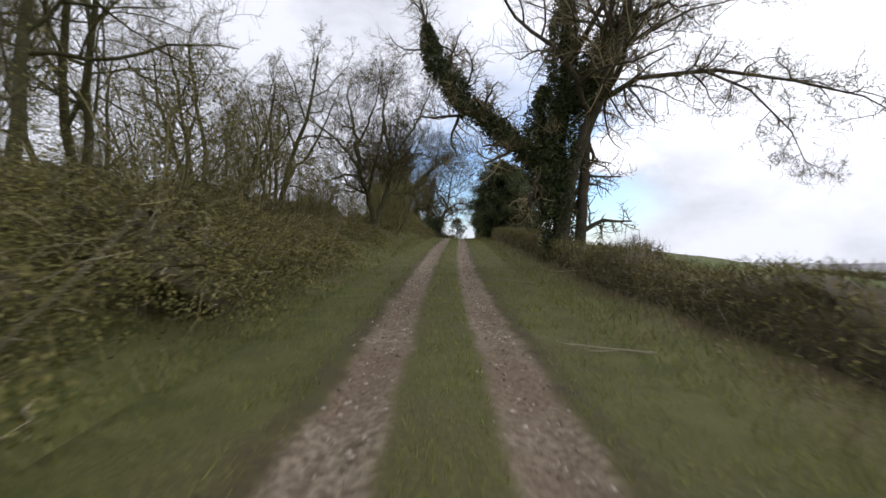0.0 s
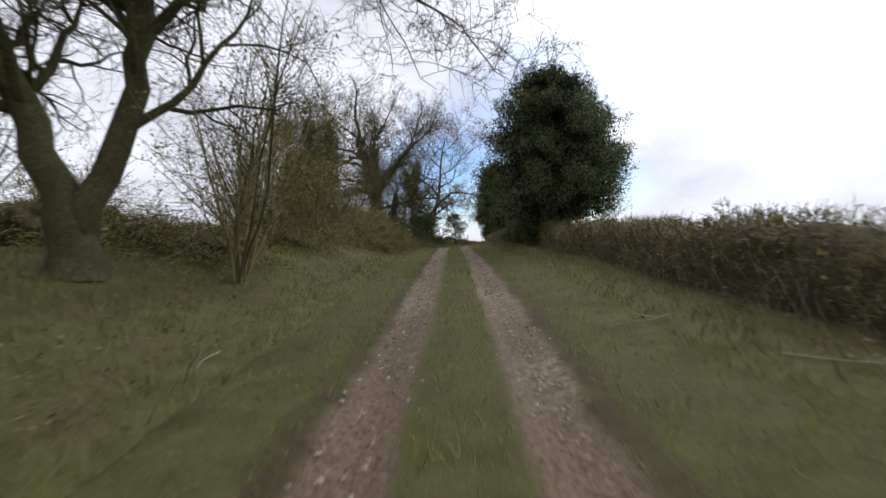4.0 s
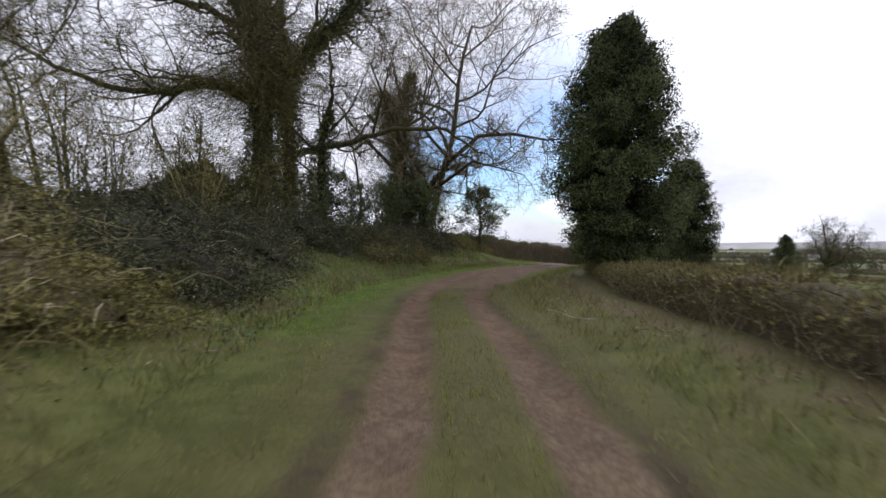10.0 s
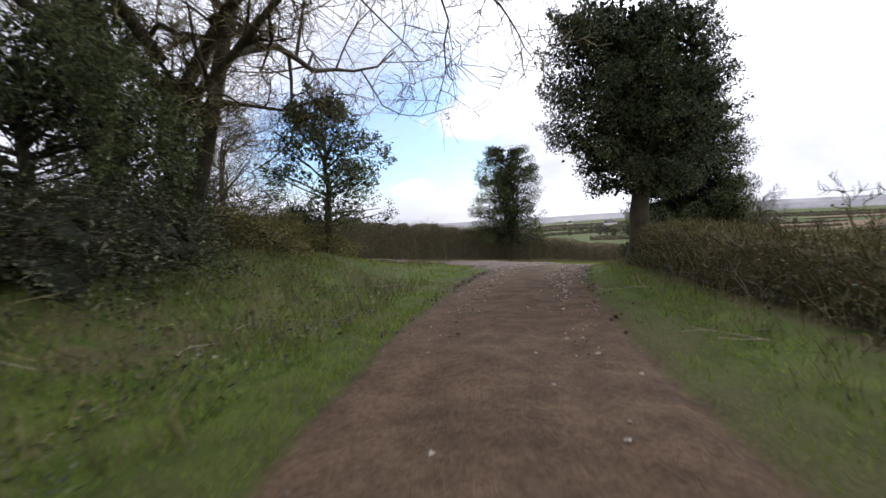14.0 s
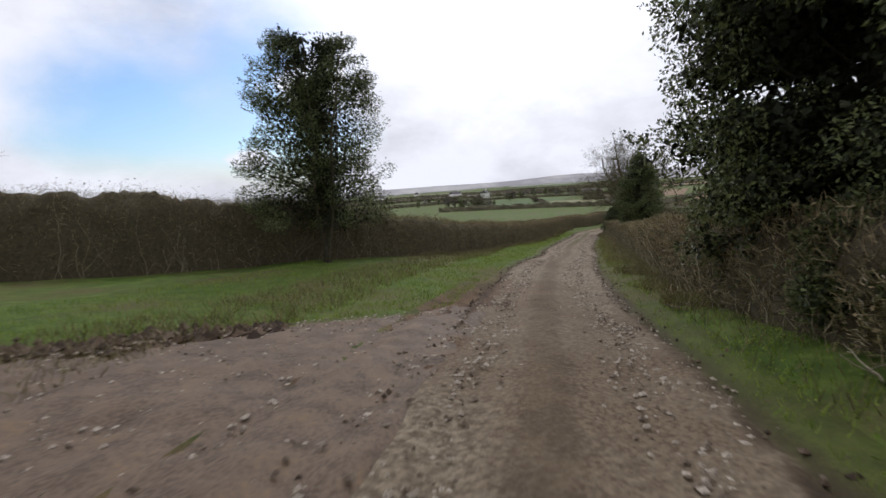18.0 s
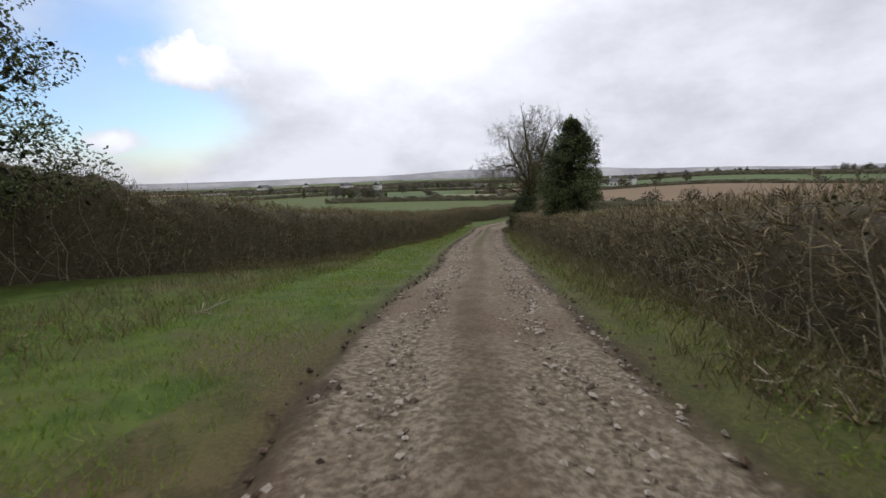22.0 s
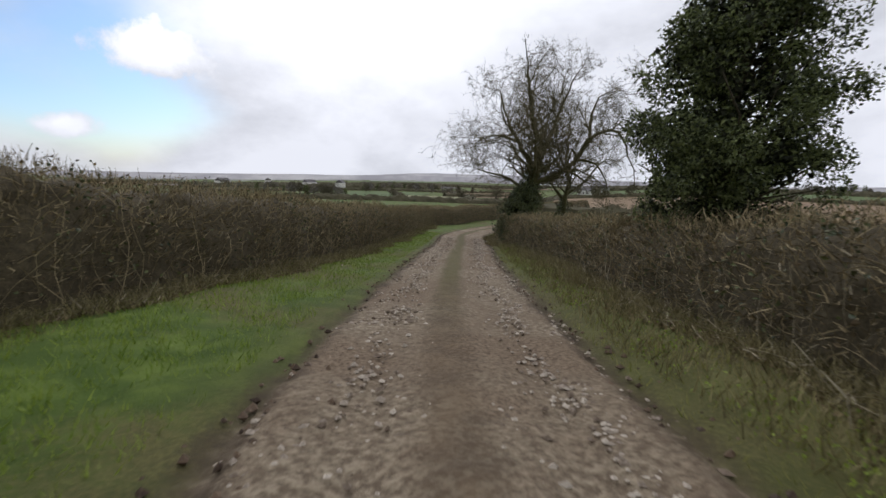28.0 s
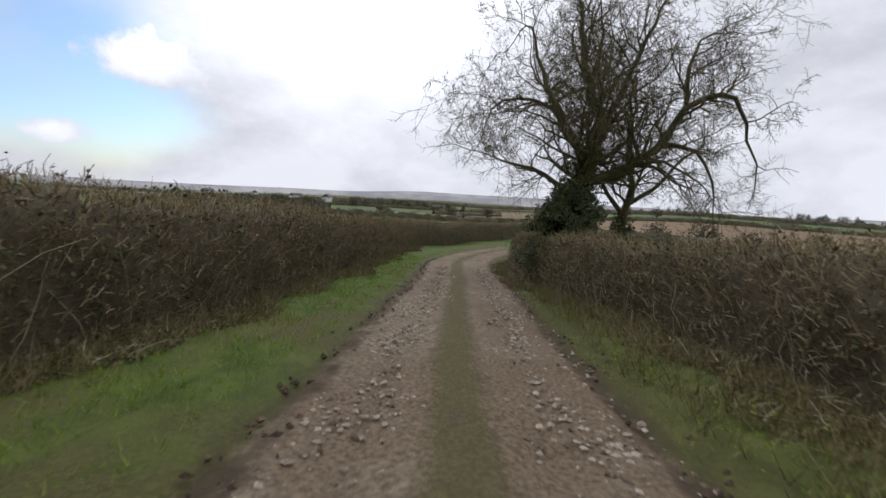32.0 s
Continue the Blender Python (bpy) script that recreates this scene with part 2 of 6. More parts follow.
def part_np(name, verts, faces, material, parent=None, label="", smooth=False, uv=None, kind=""):
    """Links arrays as one mesh object; verts are in the parent's own space."""
    ob = new(name, raw_mesh(name, verts, faces, material, smooth, uv))
    ob.parent = parent
    return tagged(ob, label=label, kind=kind)


def part(name, bm, material, parent=None, label=""):
    me = bpy.data.meshes.new(name)
    bm.to_mesh(me)
    bm.free()
    me.materials.append(material)
    ob = new(name, me)
    ob.parent = parent
    return tagged(ob, label=label)


def thing(name, x, y, z, label, category, group="", turn=0.0):
    ob = new(name)
    ob.empty_display_size = 0.3
    ob.matrix_world = pose(x, y, z, 0, 0, turn)
    return tagged(ob, label, category, group)


def tubes(a, b, ra, rb, sides=4):
    """Tapered sticks from a to b (n x 3) with radii ra, rb."""
    a, b = np.asarray(a, float), np.asarray(b, float)
    n = len(a)
    w = b - a
    w /= np.linalg.norm(w, axis=1)[:, None] + 1e-9
    ref = np.where(np.abs(w[:, 2:3]) < 0.9, [[0, 0, 1.0]], [[1.0, 0, 0]])
    u = np.cross(w, ref)
    u /= np.linalg.norm(u, axis=1)[:, None] + 1e-9
    v = np.cross(w, u)
    ang = np.arange(sides) * 2 * np.pi / sides
    ring = np.cos(ang)[None, :, None] * u[:, None, :] + np.sin(ang)[None, :, None] * v[:, None, :]
    lo = a[:, None, :] + ring * np.asarray(ra)[:, None, None]
    hi = b[:, None, :] + ring * np.asarray(rb)[:, None, None]
    verts = np.concatenate([lo, hi], 1).reshape(-1, 3)
    k = np.arange(sides)
    f = np.stack([k, (k + 1) % sides, (k + 1) % sides + sides, k + sides], 1)
    return verts, (f[None] + (np.arange(n) * 2 * sides)[:, None, None]).reshape(-1, 4)


def limbs(p, r, sides):
    """Connected tapered tubes: p is branches x points x 3, r branches x points."""
    p, r = np.asarray(p, float), np.asarray(r, float)
    nb, n = r.shape
    w = np.gradient(p, axis=1)
    w /= np.linalg.norm(w, axis=2, keepdims=True) + 1e-9
    along = p[:, -1] - p[:, 0]
    along /= np.linalg.norm(along, axis=1)[:, None] + 1e-9
    ref = np.where(np.abs(along[:, 2:3]) < 0.8, [[0, 0, 1.0]], [[1.0, 0.2, 0]])[:, None, :]
    u = np.cross(w, np.broadcast_to(ref, w.shape))
    u /= np.linalg.norm(u, axis=2, keepdims=True) + 1e-9
    v = np.cross(w, u)
    ang = np.arange(sides) * 2 * np.pi / sides
    ring = np.cos(ang)[None, None, :, None] * u[:, :, None, :] + np.sin(ang)[None, None, :, None] * v[:, :, None, :]
    verts = (p[:, :, None, :] + ring * r[:, :, None, None]).reshape(-1, 3)
    k = np.arange(sides)
    f = np.stack([k, (k + 1) % sides, (k + 1) % sides + sides, k + sides], 1)
    f = (f[None] + (np.arange(n - 1) * sides)[:, None, None]).reshape(-1, 4)
    return verts, (f[None] + (np.arange(nb) * n * sides)[:, None, None]).reshape(-1, 4)


def ribbons(p, r):
    """Fine twigs: p is n x points x 3, r their half width; each a narrow folded strip."""
    n, m, _ = p.shape
    w = p[:, -1] - p[:, 0]
    side = np.cross(w, np.sin(np.arange(n * 3).reshape(n, 3) * 12.9898) + 0.01)
    side /= np.linalg.norm(side, axis=1)[:, None] + 1e-9
    taper = np.linspace(1, 0.45, m)
    off = side[:, None, :] * (r[:, None] * taper)[:, :, None]
    verts = np.stack([p - off, p + off], 2).reshape(-1, 3)
    k = np.arange(m - 1) * 2
    f = np.stack([k, k + 1, k + 3, k + 2], 1)
    return verts, (f[None] + (np.arange(n) * 2 * m)[:, None, None]).reshape(-1, 4)


def unit(v):
    return v / (np.linalg.norm(v, axis=-1, keepdims=True) + 1e-9)


def leaves(p, out, size, rng, droop=0.3, narrow=0.55, toss=0.75):
    """Folded pointed leaves at p (n x 3) that lean outwards along out."""
    n = len(p)
    w = unit(out + rng.normal(0, toss, (n, 3)) - [0, 0, droop])
    side = unit(np.cross(w, rng.normal(0, 1, (n, 3)) + ([0, 0, 4] if toss < 0.5 else [0, 0, 0])))
    up = np.cross(side, w)
    L = (np.asarray(size) * rng.uniform(0.6, 1.3, n))[:, None]
    base, tip = p - w * L * 0.5, p + w * L * 0.5
    lf, rt = p + side * L * narrow * 0.5 + up * L * 0.14, p - side * L * narrow * 0.5 + up * L * 0.14
    verts = np.stack([base, rt, tip, lf], 1).reshape(-1, 3)
    i = (np.arange(n) * 4)[:, None]
    return verts, np.concatenate([i + [[0, 1, 2]], i + [[0, 2, 3]]], 0)


def join(pieces):
    verts, faces, at = [], [], 0
    for v, f in pieces:
        verts.append(v)
        faces.append(f + at)
        at += len(v)
    return np.concatenate(verts), np.concatenate(faces)


# ---- materials ----
def material(name, dark, light, scale=6.0, rough=0.85, bump=0.3, detail=None, fine=40.0, random_hue=0.0, gloss=0.3, island=0.0, thin=0.0):
    """A surface of two tones mixed by noise at two scales, with fine relief; island: how much single pieces differ; thin: how much light a leaf lets through."""
    mt = bpy.data.materials.new(name)
    mt.use_nodes = True
    t = mt.node_tree
    b = t.nodes["Principled BSDF"]
    b.inputs["Roughness"].default_value = rough
    b.inputs["Specular IOR Level"].default_value = gloss
    co = t.nodes.new("ShaderNodeTexCoord")
    big = t.nodes.new("ShaderNodeTexNoise")
    big.inputs["Scale"].default_value, big.inputs["Detail"].default_value, big.inputs["Roughness"].default_value = scale, 6, 0.65
    small = t.nodes.new("ShaderNodeTexNoise")
    small.inputs["Scale"].default_value, small.inputs["Detail"].default_value = fine, 4
    t.links.new(co.outputs["Object"], big.inputs["Vector"])
    t.links.new(co.outputs["Object"], small.inputs["Vector"])
    ramp = t.nodes.new("ShaderNodeValToRGB")
    ramp.color_ramp.elements[0].position, ramp.color_ramp.elements[0].color = 0.32, (*dark, 1)
    ramp.color_ramp.elements[1].position, ramp.color_ramp.elements[1].color = 0.68, (*light, 1)
    if detail:
        e = ramp.color_ramp.elements.new(0.52)
        e.color = (*detail, 1)
    mixn = t.nodes.new("ShaderNodeMath")
    mixn.operation = "MULTIPLY_ADD"
    mixn.inputs[1].default_value, mixn.inputs[2].default_value = 0.45, 0.0
    add = t.nodes.new("ShaderNodeMath")
    add.operation = "MULTIPLY_ADD"
    add.inputs[1].default_value = 0.55
    t.links.new(small.outputs[0], mixn.inputs[0])
    t.links.new(big.outputs[0], add.inputs[0])
    t.links.new(mixn.outputs[0], add.inputs[2])
    last = add.outputs[0]
    if island:
        geo = t.nodes.new("ShaderNodeNewGeometry")
        isl = t.nodes.new("ShaderNodeMath")
        isl.operation = "MULTIPLY_ADD"
        isl.inputs[1].default_value = island
        off = t.nodes.new("ShaderNodeMath")
        off.operation = "SUBTRACT"
        off.inputs[1].default_value = island / 2
        t.links.new(geo.outputs["Random Per Island"], isl.inputs[0])
        t.links.new(last, isl.inputs[2])
        t.links.new(isl.outputs[0], off.inputs[0])
        last = off.outputs[0]
    t.links.new(last, ramp.inputs[0])
    t.links.new(ramp.outputs[0], b.inputs["Base Color"])
    if bump:
        bp = t.nodes.new("ShaderNodeBump")
        bp.inputs["Strength"].default_value, bp.inputs["Distance"].default_value = bump, 0.02
        t.links.new(add.outputs[0], bp.inputs["Height"])
        t.links.new(bp.outputs[0], b.inputs["Normal"])
    if thin:
        glow = t.nodes.new("ShaderNodeBsdfTranslucent")
        leafy = t.nodes.new("ShaderNodeMixShader")
        leafy.inputs[0].default_value = thin
        t.links.new(ramp.outputs[0], glow.inputs["Color"])
        t.links.new(b.outputs[0], leafy.inputs[1])
        t.links.new(glow.outputs[0], leafy.inputs[2])
        t.links.new(leafy.outputs[0], t.nodes["Material Output"].inputs["Surface"])
    return mt


BARK = material("grey_brown_bark", (0.035, 0.028, 0.02), (0.13, 0.11, 0.08), 3.0, 0.9, 0.8, fine=25, detail=(0.07, 0.06, 0.035))
MOSSY = material("mossy_bark", (0.04, 0.035, 0.015), (0.15, 0.13, 0.06), 2.0, 0.9, 0.8, fine=20, detail=(0.08, 0.075, 0.03))
TWIG = material("twig_bark", (0.10, 0.082, 0.045), (0.37, 0.30, 0.17), 1.5, 0.9, 0.0, island=0.5)
TREE_TWIG = material("dark_tree_twig", (0.06, 0.052, 0.03), (0.21, 0.178, 0.105), 1.5, 0.9, 0.0, island=0.5)
PALE_TWIG = material("pale_twig", (0.14, 0.12, 0.075), (0.40, 0.35, 0.24), 2.0, 0.9, 0.0, island=0.5)
OLIVE_TWIG = material("lichened_twig", (0.085, 0.074, 0.03), (0.27, 0.232, 0.10), 1.2, 0.9, 0.0, island=0.5)
HOLLY = material("dark_evergreen_leaf", (0.034, 0.046, 0.015), (0.15, 0.176, 0.06), 0.9, 0.5, 0.0, gloss=0.3, island=0.6, thin=0.2)
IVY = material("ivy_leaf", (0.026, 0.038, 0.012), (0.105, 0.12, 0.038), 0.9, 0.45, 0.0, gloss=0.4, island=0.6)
# leaf tone with the shade of a crown's inside put into the colour
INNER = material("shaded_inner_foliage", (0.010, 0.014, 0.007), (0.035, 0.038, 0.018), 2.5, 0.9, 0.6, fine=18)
DRY_LEAF = material("dead_brown_leaf", (0.09, 0.065, 0.034), (0.27, 0.21, 0.11), 1.4, 0.9, 0.0, island=0.6)
SCRUB_LEAF = material("olive_bramble_leaf", (0.108, 0.101, 0.026), (0.315, 0.285, 0.095), 0.8, 0.8, 0.0, island=0.6, thin=0.25)
# both core colours are darkened for the shade between outer twigs
HEDGE_CORE = material("hedge_shaded_stems", (0.026, 0.021, 0.013), (0.13, 0.105, 0.06), 9.0, 0.95, 1.0, fine=38)
SCRUB_CORE = material("scrub_shaded_stems", (0.03, 0.026, 0.011), (0.12, 0.10, 0.044), 7.0, 0.95, 1.0, fine=22)
BLADE = material("grass_blade", (0.13, 0.20, 0.022), (0.27, 0.34, 0.055), 0.7, 0.7, 0.0, island=0.5, thin=0.25)
OLIVE_BLADE = material("olive_grass_blade", (0.136, 0.154, 0.03), (0.285, 0.282, 0.086), 0.7, 0.7, 0.0, island=0.5, thin=0.25)
DRY_BLADE = material("straw_grass", (0.10, 0.085, 0.035), (0.28, 0.24, 0.11), 0.9, 0.85, 0.0, island=0.5)
STONE = material("limestone_rubble", (0.16, 0.12, 0.085), (0.46, 0.40, 0.32), 5.0, 0.85, 0.4, fine=60, island=0.7)
CLOD = material("mud_clod", (0.05, 0.032, 0.02), (0.16, 0.11, 0.07), 5.0, 0.7, 0.6, island=0.5)


def mixed(t, a, b, fac):
    m = t.nodes.new("ShaderNodeMix")
    m.data_type = "RGBA"
    for sock, v in (("A", a), ("B", b)):
        if isinstance(v, tuple):
            m.inputs[sock].default_value = (*v, 1)
        else:
            t.links.new(v, m.inputs[sock])
    t.links.new(fac, m.inputs["Factor"])
    return m.outputs["Result"]


def calc(t, op, a, b=0.0, c=None):
    n = t.nodes.new("ShaderNodeMath")
    n.operation = op
    for i, v in enumerate((a, b) if c is None else (a, b, c)):
        if isinstance(v, (int, float)):
            n.inputs[i].default_value = v
        else:
            t.links.new(v, n.inputs[i])
    return n.outputs[0]


def soft(t, v, lo, hi):
    n = t.nodes.new("ShaderNodeMapRange")
    n.interpolation_type = "SMOOTHSTEP"
    n.inputs["From Min"].default_value, n.inputs["From Max"].default_value = lo, hi
    t.links.new(v, n.inputs["Value"])
    return n.outputs[0]


def fuzz(t, co, scale, detail=5.0):
    n = t.nodes.new("ShaderNodeTexNoise")
    n.inputs["Scale"].default_value, n.inputs["Detail"].default_value, n.inputs["Roughness"].default_value = scale, detail, 0.62
    t.links.new(co, n.inputs["Vector"])
    return n.outputs[0]


def land_material(name, track):
    """Grass and leaf litter; with track, also the wheel ruts or the stony track, laid out across (u) and along (v) the lane."""
    mt = bpy.data.materials.new(name)
    mt.use_nodes = True
    t = mt.node_tree
    b = t.nodes["Principled BSDF"]
    b.inputs["Roughness"].default_value, b.inputs["Specular IOR Level"].default_value = 0.9, 0.2
    tc = t.nodes.new("ShaderNodeTexCoord")
    co = tc.outputs["Object"]
    n1, n2, n3 = fuzz(t, co, 0.35), fuzz(t, co, 2.2), fuzz(t, co, 24.0)
    sep = t.nodes.new("ShaderNodeSeparateXYZ")
    t.links.new(tc.outputs["UV"], sep.inputs[0])
    u, v = sep.outputs[0], sep.outputs[1]
    au = calc(t, "ABSOLUTE", u)
    lush = mixed(t, (0.048, 0.082, 0.010), (0.105, 0.15, 0.024), soft(t, n2, 0.35, 0.7))
    rank = mixed(t, (0.064, 0.072, 0.017), (0.128, 0.129, 0.040), soft(t, n2, 0.35, 0.7))
    lush = mixed(t, rank, lush, calc(t, "MAXIMUM", calc(t, "MAXIMUM", soft(t, v, 104.0, 124.0), calc(t, "MULTIPLY", soft(t, v, 94.0, 102.0), calc(t, "LESS_THAN", u, -1.0))), calc(t, "MULTIPLY", soft(t, u, 5.0, 8.0), 0.8)))
    dull = calc(t, "MULTIPLY", soft(t, v, 142.0, 154.0), calc(t, "MULTIPLY", soft(t, u, 0.5, 1.2), calc(t, "SUBTRACT", 1.0, soft(t, u, 4.5, 6.5))))
    lush = mixed(t, lush, rank, calc(t, "MULTIPLY", dull, 0.75))
    worn = mixed(t, (0.075, 0.066, 0.026), (0.13, 0.12, 0.042), soft(t, n3, 0.35, 0.7))
    grass = mixed(t, lush, worn, soft(t, calc(t, "ADD", n1, calc(t, "MULTIPLY", n3, 0.25)), 0.56, 0.78))
    litter = mixed(t, (0.045, 0.033, 0.018), (0.14, 0.105, 0.055), soft(t, n3, 0.3, 0.7))
    hem = calc(t, "ADD", au, calc(t, "MULTIPLY", calc(t, "SUBTRACT", n2, 0.5), 2.4))
    near_hedge = calc(t, "MULTIPLY", soft(t, hem, 2.9, 3.7), calc(t, "SUBTRACT", 1.0, soft(t, hem, 4.6, 5.6)))
    wide = calc(t, "MULTIPLY", calc(t, "LESS_THAN", u, 0.0), soft(t, v, 118.0, 128.0))
    near_hedge = calc(t, "MULTIPLY", near_hedge, calc(t, "SUBTRACT", 1.0, wide))
    bankside = calc(t, "MULTIPLY", calc(t, "LESS_THAN", u, 0.0), calc(t, "SUBTRACT", 1.0, soft(t, v, 118.0, 128.0)))
    near_hedge = calc(t, "MULTIPLY", near_hedge, calc(t, "SUBTRACT", 1.0, calc(t, "MULTIPLY", bankside, soft(t, n1, 0.36, 0.52))))
    base = mixed(t, grass, litter, calc(t, "MULTIPLY", near_hedge, soft(t, calc(t, "ADD", n2, calc(t, "MULTIPLY", n3, 0.4)), 0.5, 0.85)))
    height_in = n3
    if track:
        wob = calc(t, "ADD", u, calc(t, "MULTIPLY", calc(t, "SUBTRACT", fuzz(t, co, 0.6, 2.0), 0.5), 0.25))
        wob2 = calc(t, "ADD", calc(t, "MULTIPLY", calc(t, "SUBTRACT", n2, 0.5), 0.30), calc(t, "MULTIPLY", calc(t, "SUBTRACT", n3, 0.5), 0.18))
        aw = calc(t, "ABSOLUTE", calc(t, "ADD", wob, 0.06))
        rut = calc(t, "SUBTRACT", 1.0, soft(t, calc(t, "ADD", calc(t, "ABSOLUTE", calc(t, "SUBTRACT", aw, 0.68)), wob2), 0.20, 0.36))
        full = calc(t, "SUBTRACT", 1.0, soft(t, calc(t, "ADD", aw, wob2), 1.32, 1.52))
        late = soft(t, v, 101.0, 111.0)
        late2 = soft(t, v, 118.0, 128.0)
        middle = calc(t, "SUBTRACT", 1.0, soft(t, calc(t, "ADD", calc(t, "ABSOLUTE", calc(t, "ADD", wob, 0.14)), wob2), 0.10, 0.36))
        bare = calc(t, "MAXIMUM", rut, calc(t, "MULTIPLY", full, late))
        soil = mixed(t, (0.10, 0.069, 0.042), (0.25, 0.187, 0.125), soft(t, n3, 0.3, 0.7))
        wet = mixed(t, (0.055, 0.038, 0.022), (0.15, 0.105, 0.06), soft(t, n2, 0.3, 0.7))
        stony = mixed(t, (0.13, 0.098, 0.065), (0.36, 0.30, 0.21), soft(t, fuzz(t, co, 14.0, 8.0), 0.38, 0.66))
        soil = mixed(t, soil, stony, calc(t, "MULTIPLY", soft(t, n1, 0.4, 0.62), 0.8))
        soil = mixed(t, soil, wet, calc(t, "MULTIPLY", calc(t, "MULTIPLY", middle, late2), 0.55))
        mud = mixed(t, (0.062, 0.036, 0.019), (0.17, 0.108, 0.062), soft(t, calc(t, "ADD", calc(t, "MULTIPLY", n2, 0.6), calc(t, "MULTIPLY", n3, 0.4)), 0.36, 0.64))
        soil = mixed(t, soil, mud, calc(t, "MULTIPLY", calc(t, "MULTIPLY", soft(t, v, 88.0, 98.0), calc(t, "SUBTRACT", 1.0, soft(t, v, 124.0, 133.0))), 0.85))
        crown = calc(t, "MULTIPLY", calc(t, "MULTIPLY", middle, soft(t, v, 163.0, 172.0)), soft(t, n2, 0.22, 0.5))
        soil = mixed(t, soil, worn, calc(t, "MULTIPLY", crown, 0.8))
        rim = calc(t, "MULTIPLY", soft(t, calc(t, "ADD", aw, wob2), 0.82, 1.0), calc(t, "SUBTRACT", 1.0, soft(t, calc(t, "ADD", aw, wob2), 1.15, 1.32)))
        edge = calc(t, "MULTIPLY", soft(t, calc(t, "ADD", aw, wob2), 1.22, 1.36), calc(t, "SUBTRACT", 1.0, soft(t, calc(t, "ADD", aw, wob2), 1.5, 1.66)))
        dirt = (0.06, 0.042, 0.026)
        trodden = calc(t, "MULTIPLY", calc(t, "SUBTRACT", 1.0, soft(t, au, 1.5, 2.4)), 0.45)
        base = mixed(t, base, worn, trodden)
        base = mixed(t, base, dirt, calc(t, "MULTIPLY", rim, calc(t, "MULTIPLY", calc(t, "SUBTRACT", 1.0, late), soft(t, n2, 0.3, 0.75))))
        base = mixed(t, base, soil, bare)
        side = calc(t, "ADD", u, calc(t, "ADD", calc(t, "MULTIPLY", calc(t, "SUBTRACT", n1, 0.5), 1.6), calc(t, "MULTIPLY", calc(t, "SUBTRACT", n2, 0.5), 0.9)))
        churn = calc(t, "MULTIPLY", soft(t, side, -2.7, -2.2), calc(t, "SUBTRACT", 1.0, soft(t, side, -1.35, -1.15)))
        churn = calc(t, "MULTIPLY", churn, calc(t, "MULTIPLY", soft(t, v, 126.0, 131.0), calc(t, "SUBTRACT", 1.0, soft(t, v, 141.0, 150.0))))
        base = mixed(t, base, mud, churn)
        base = mixed(t, base, dirt, calc(t, "MULTIPLY", calc(t, "MULTIPLY", edge, late2), soft(t, n2, 0.25, 0.7)))
        height_in = calc(t, "ADD", n3, fuzz(t, co, 60.0))
    t.links.new(base, b.inputs["Base Color"])
    bp = t.nodes.new("ShaderNodeBump")
    bp.inputs["Strength"].default_value, bp.inputs["Distance"].default_value = 0.7, 0.03
    t.links.new(height_in, bp.inputs["Height"])
    t.links.new(bp.outputs[0], b.inputs["Normal"])
    return mt


GRASS_LAND = land_material("meadow_and_litter", False)
TRACK = land_material("lane_surface", True)
GRAVEL = material("muddy_gravel", (0.040, 0.023, 0.011), (0.20, 0.128, 0.068), 3.0, 0.75, 1.0, fine=30, detail=(0.14, 0.098, 0.066))
PLOUGH = material("ploughed_earth", (0.15, 0.098, 0.052), (0.225, 0.152, 0.085), 0.03, 0.95, 0.3, fine=0.6)
PASTURE = material("far_pasture", (0.06, 0.095, 0.026), (0.11, 0.15, 0.045), 0.012, 0.95, 0.3, fine=0.4)
STUBBLE = material("far_pale_stubble", (0.15, 0.15, 0.07), (0.22, 0.21, 0.105), 0.015, 0.95, 0.3, fine=0.4)
FAR_WOOD = material("far_bare_wood", (0.085, 0.075, 0.066), (0.20, 0.178, 0.155), 0.15, 0.95, 0.3, fine=2.0)
FAR_HEDGE = material("far_hedge", (0.055, 0.052, 0.032), (0.14, 0.124, 0.075), 0.3, 0.95, 0.3, fine=3.0)
# land tone made pale: aerial haze is mixed into this base colour
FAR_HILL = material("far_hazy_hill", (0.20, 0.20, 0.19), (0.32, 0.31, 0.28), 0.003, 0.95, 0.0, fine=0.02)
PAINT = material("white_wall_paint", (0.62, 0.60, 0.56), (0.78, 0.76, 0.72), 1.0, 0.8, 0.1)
SLATE = material("dark_roof_slate", (0.06, 0.055, 0.055), (0.13, 0.12, 0.12), 1.5, 0.7, 0.3)

# ---- the ground ----
def spread(lo, hi, step, reach):
    c = list(np.arange(lo, hi + 0.01, step))
    g, a, b = step, c[0], c[-1]
    while b < reach:
        g *= 1.17
        a, b = a - g, b + g
        c.insert(0, a), c.append(b)
    return np.array(c)


# the churned ground where the lane bends
def yard_edges(x, y):
    return 72.3 - 1.0 * np.clip(x - 2, 0, 7) + 0.4 * wave(x, y, 1.2, 2.0), 75.9 - 0.22 * np.clip(x - 4.4, -30, 4.8) + 0.3 * wave(x, y, 1.6)


def in_yard(x, y, d):
    """How far a place lies inside the churned ground, 0 to 1."""
    e0, e1 = yard_edges(x, y)
    open_ = np.minimum(sstep(0.5, -0.3, y - e1), sstep(-0.4, 0.5, y - e0))
    ruts = sstep(-2.9, -2.3, d + 0.3 * wave(x, y, 0.9, 3.0)) * sstep(5, 7, x) * sstep(13.0, 10.5, x)
    return np.maximum(open_, ruts) * sstep(-0.55, -1.0, d)


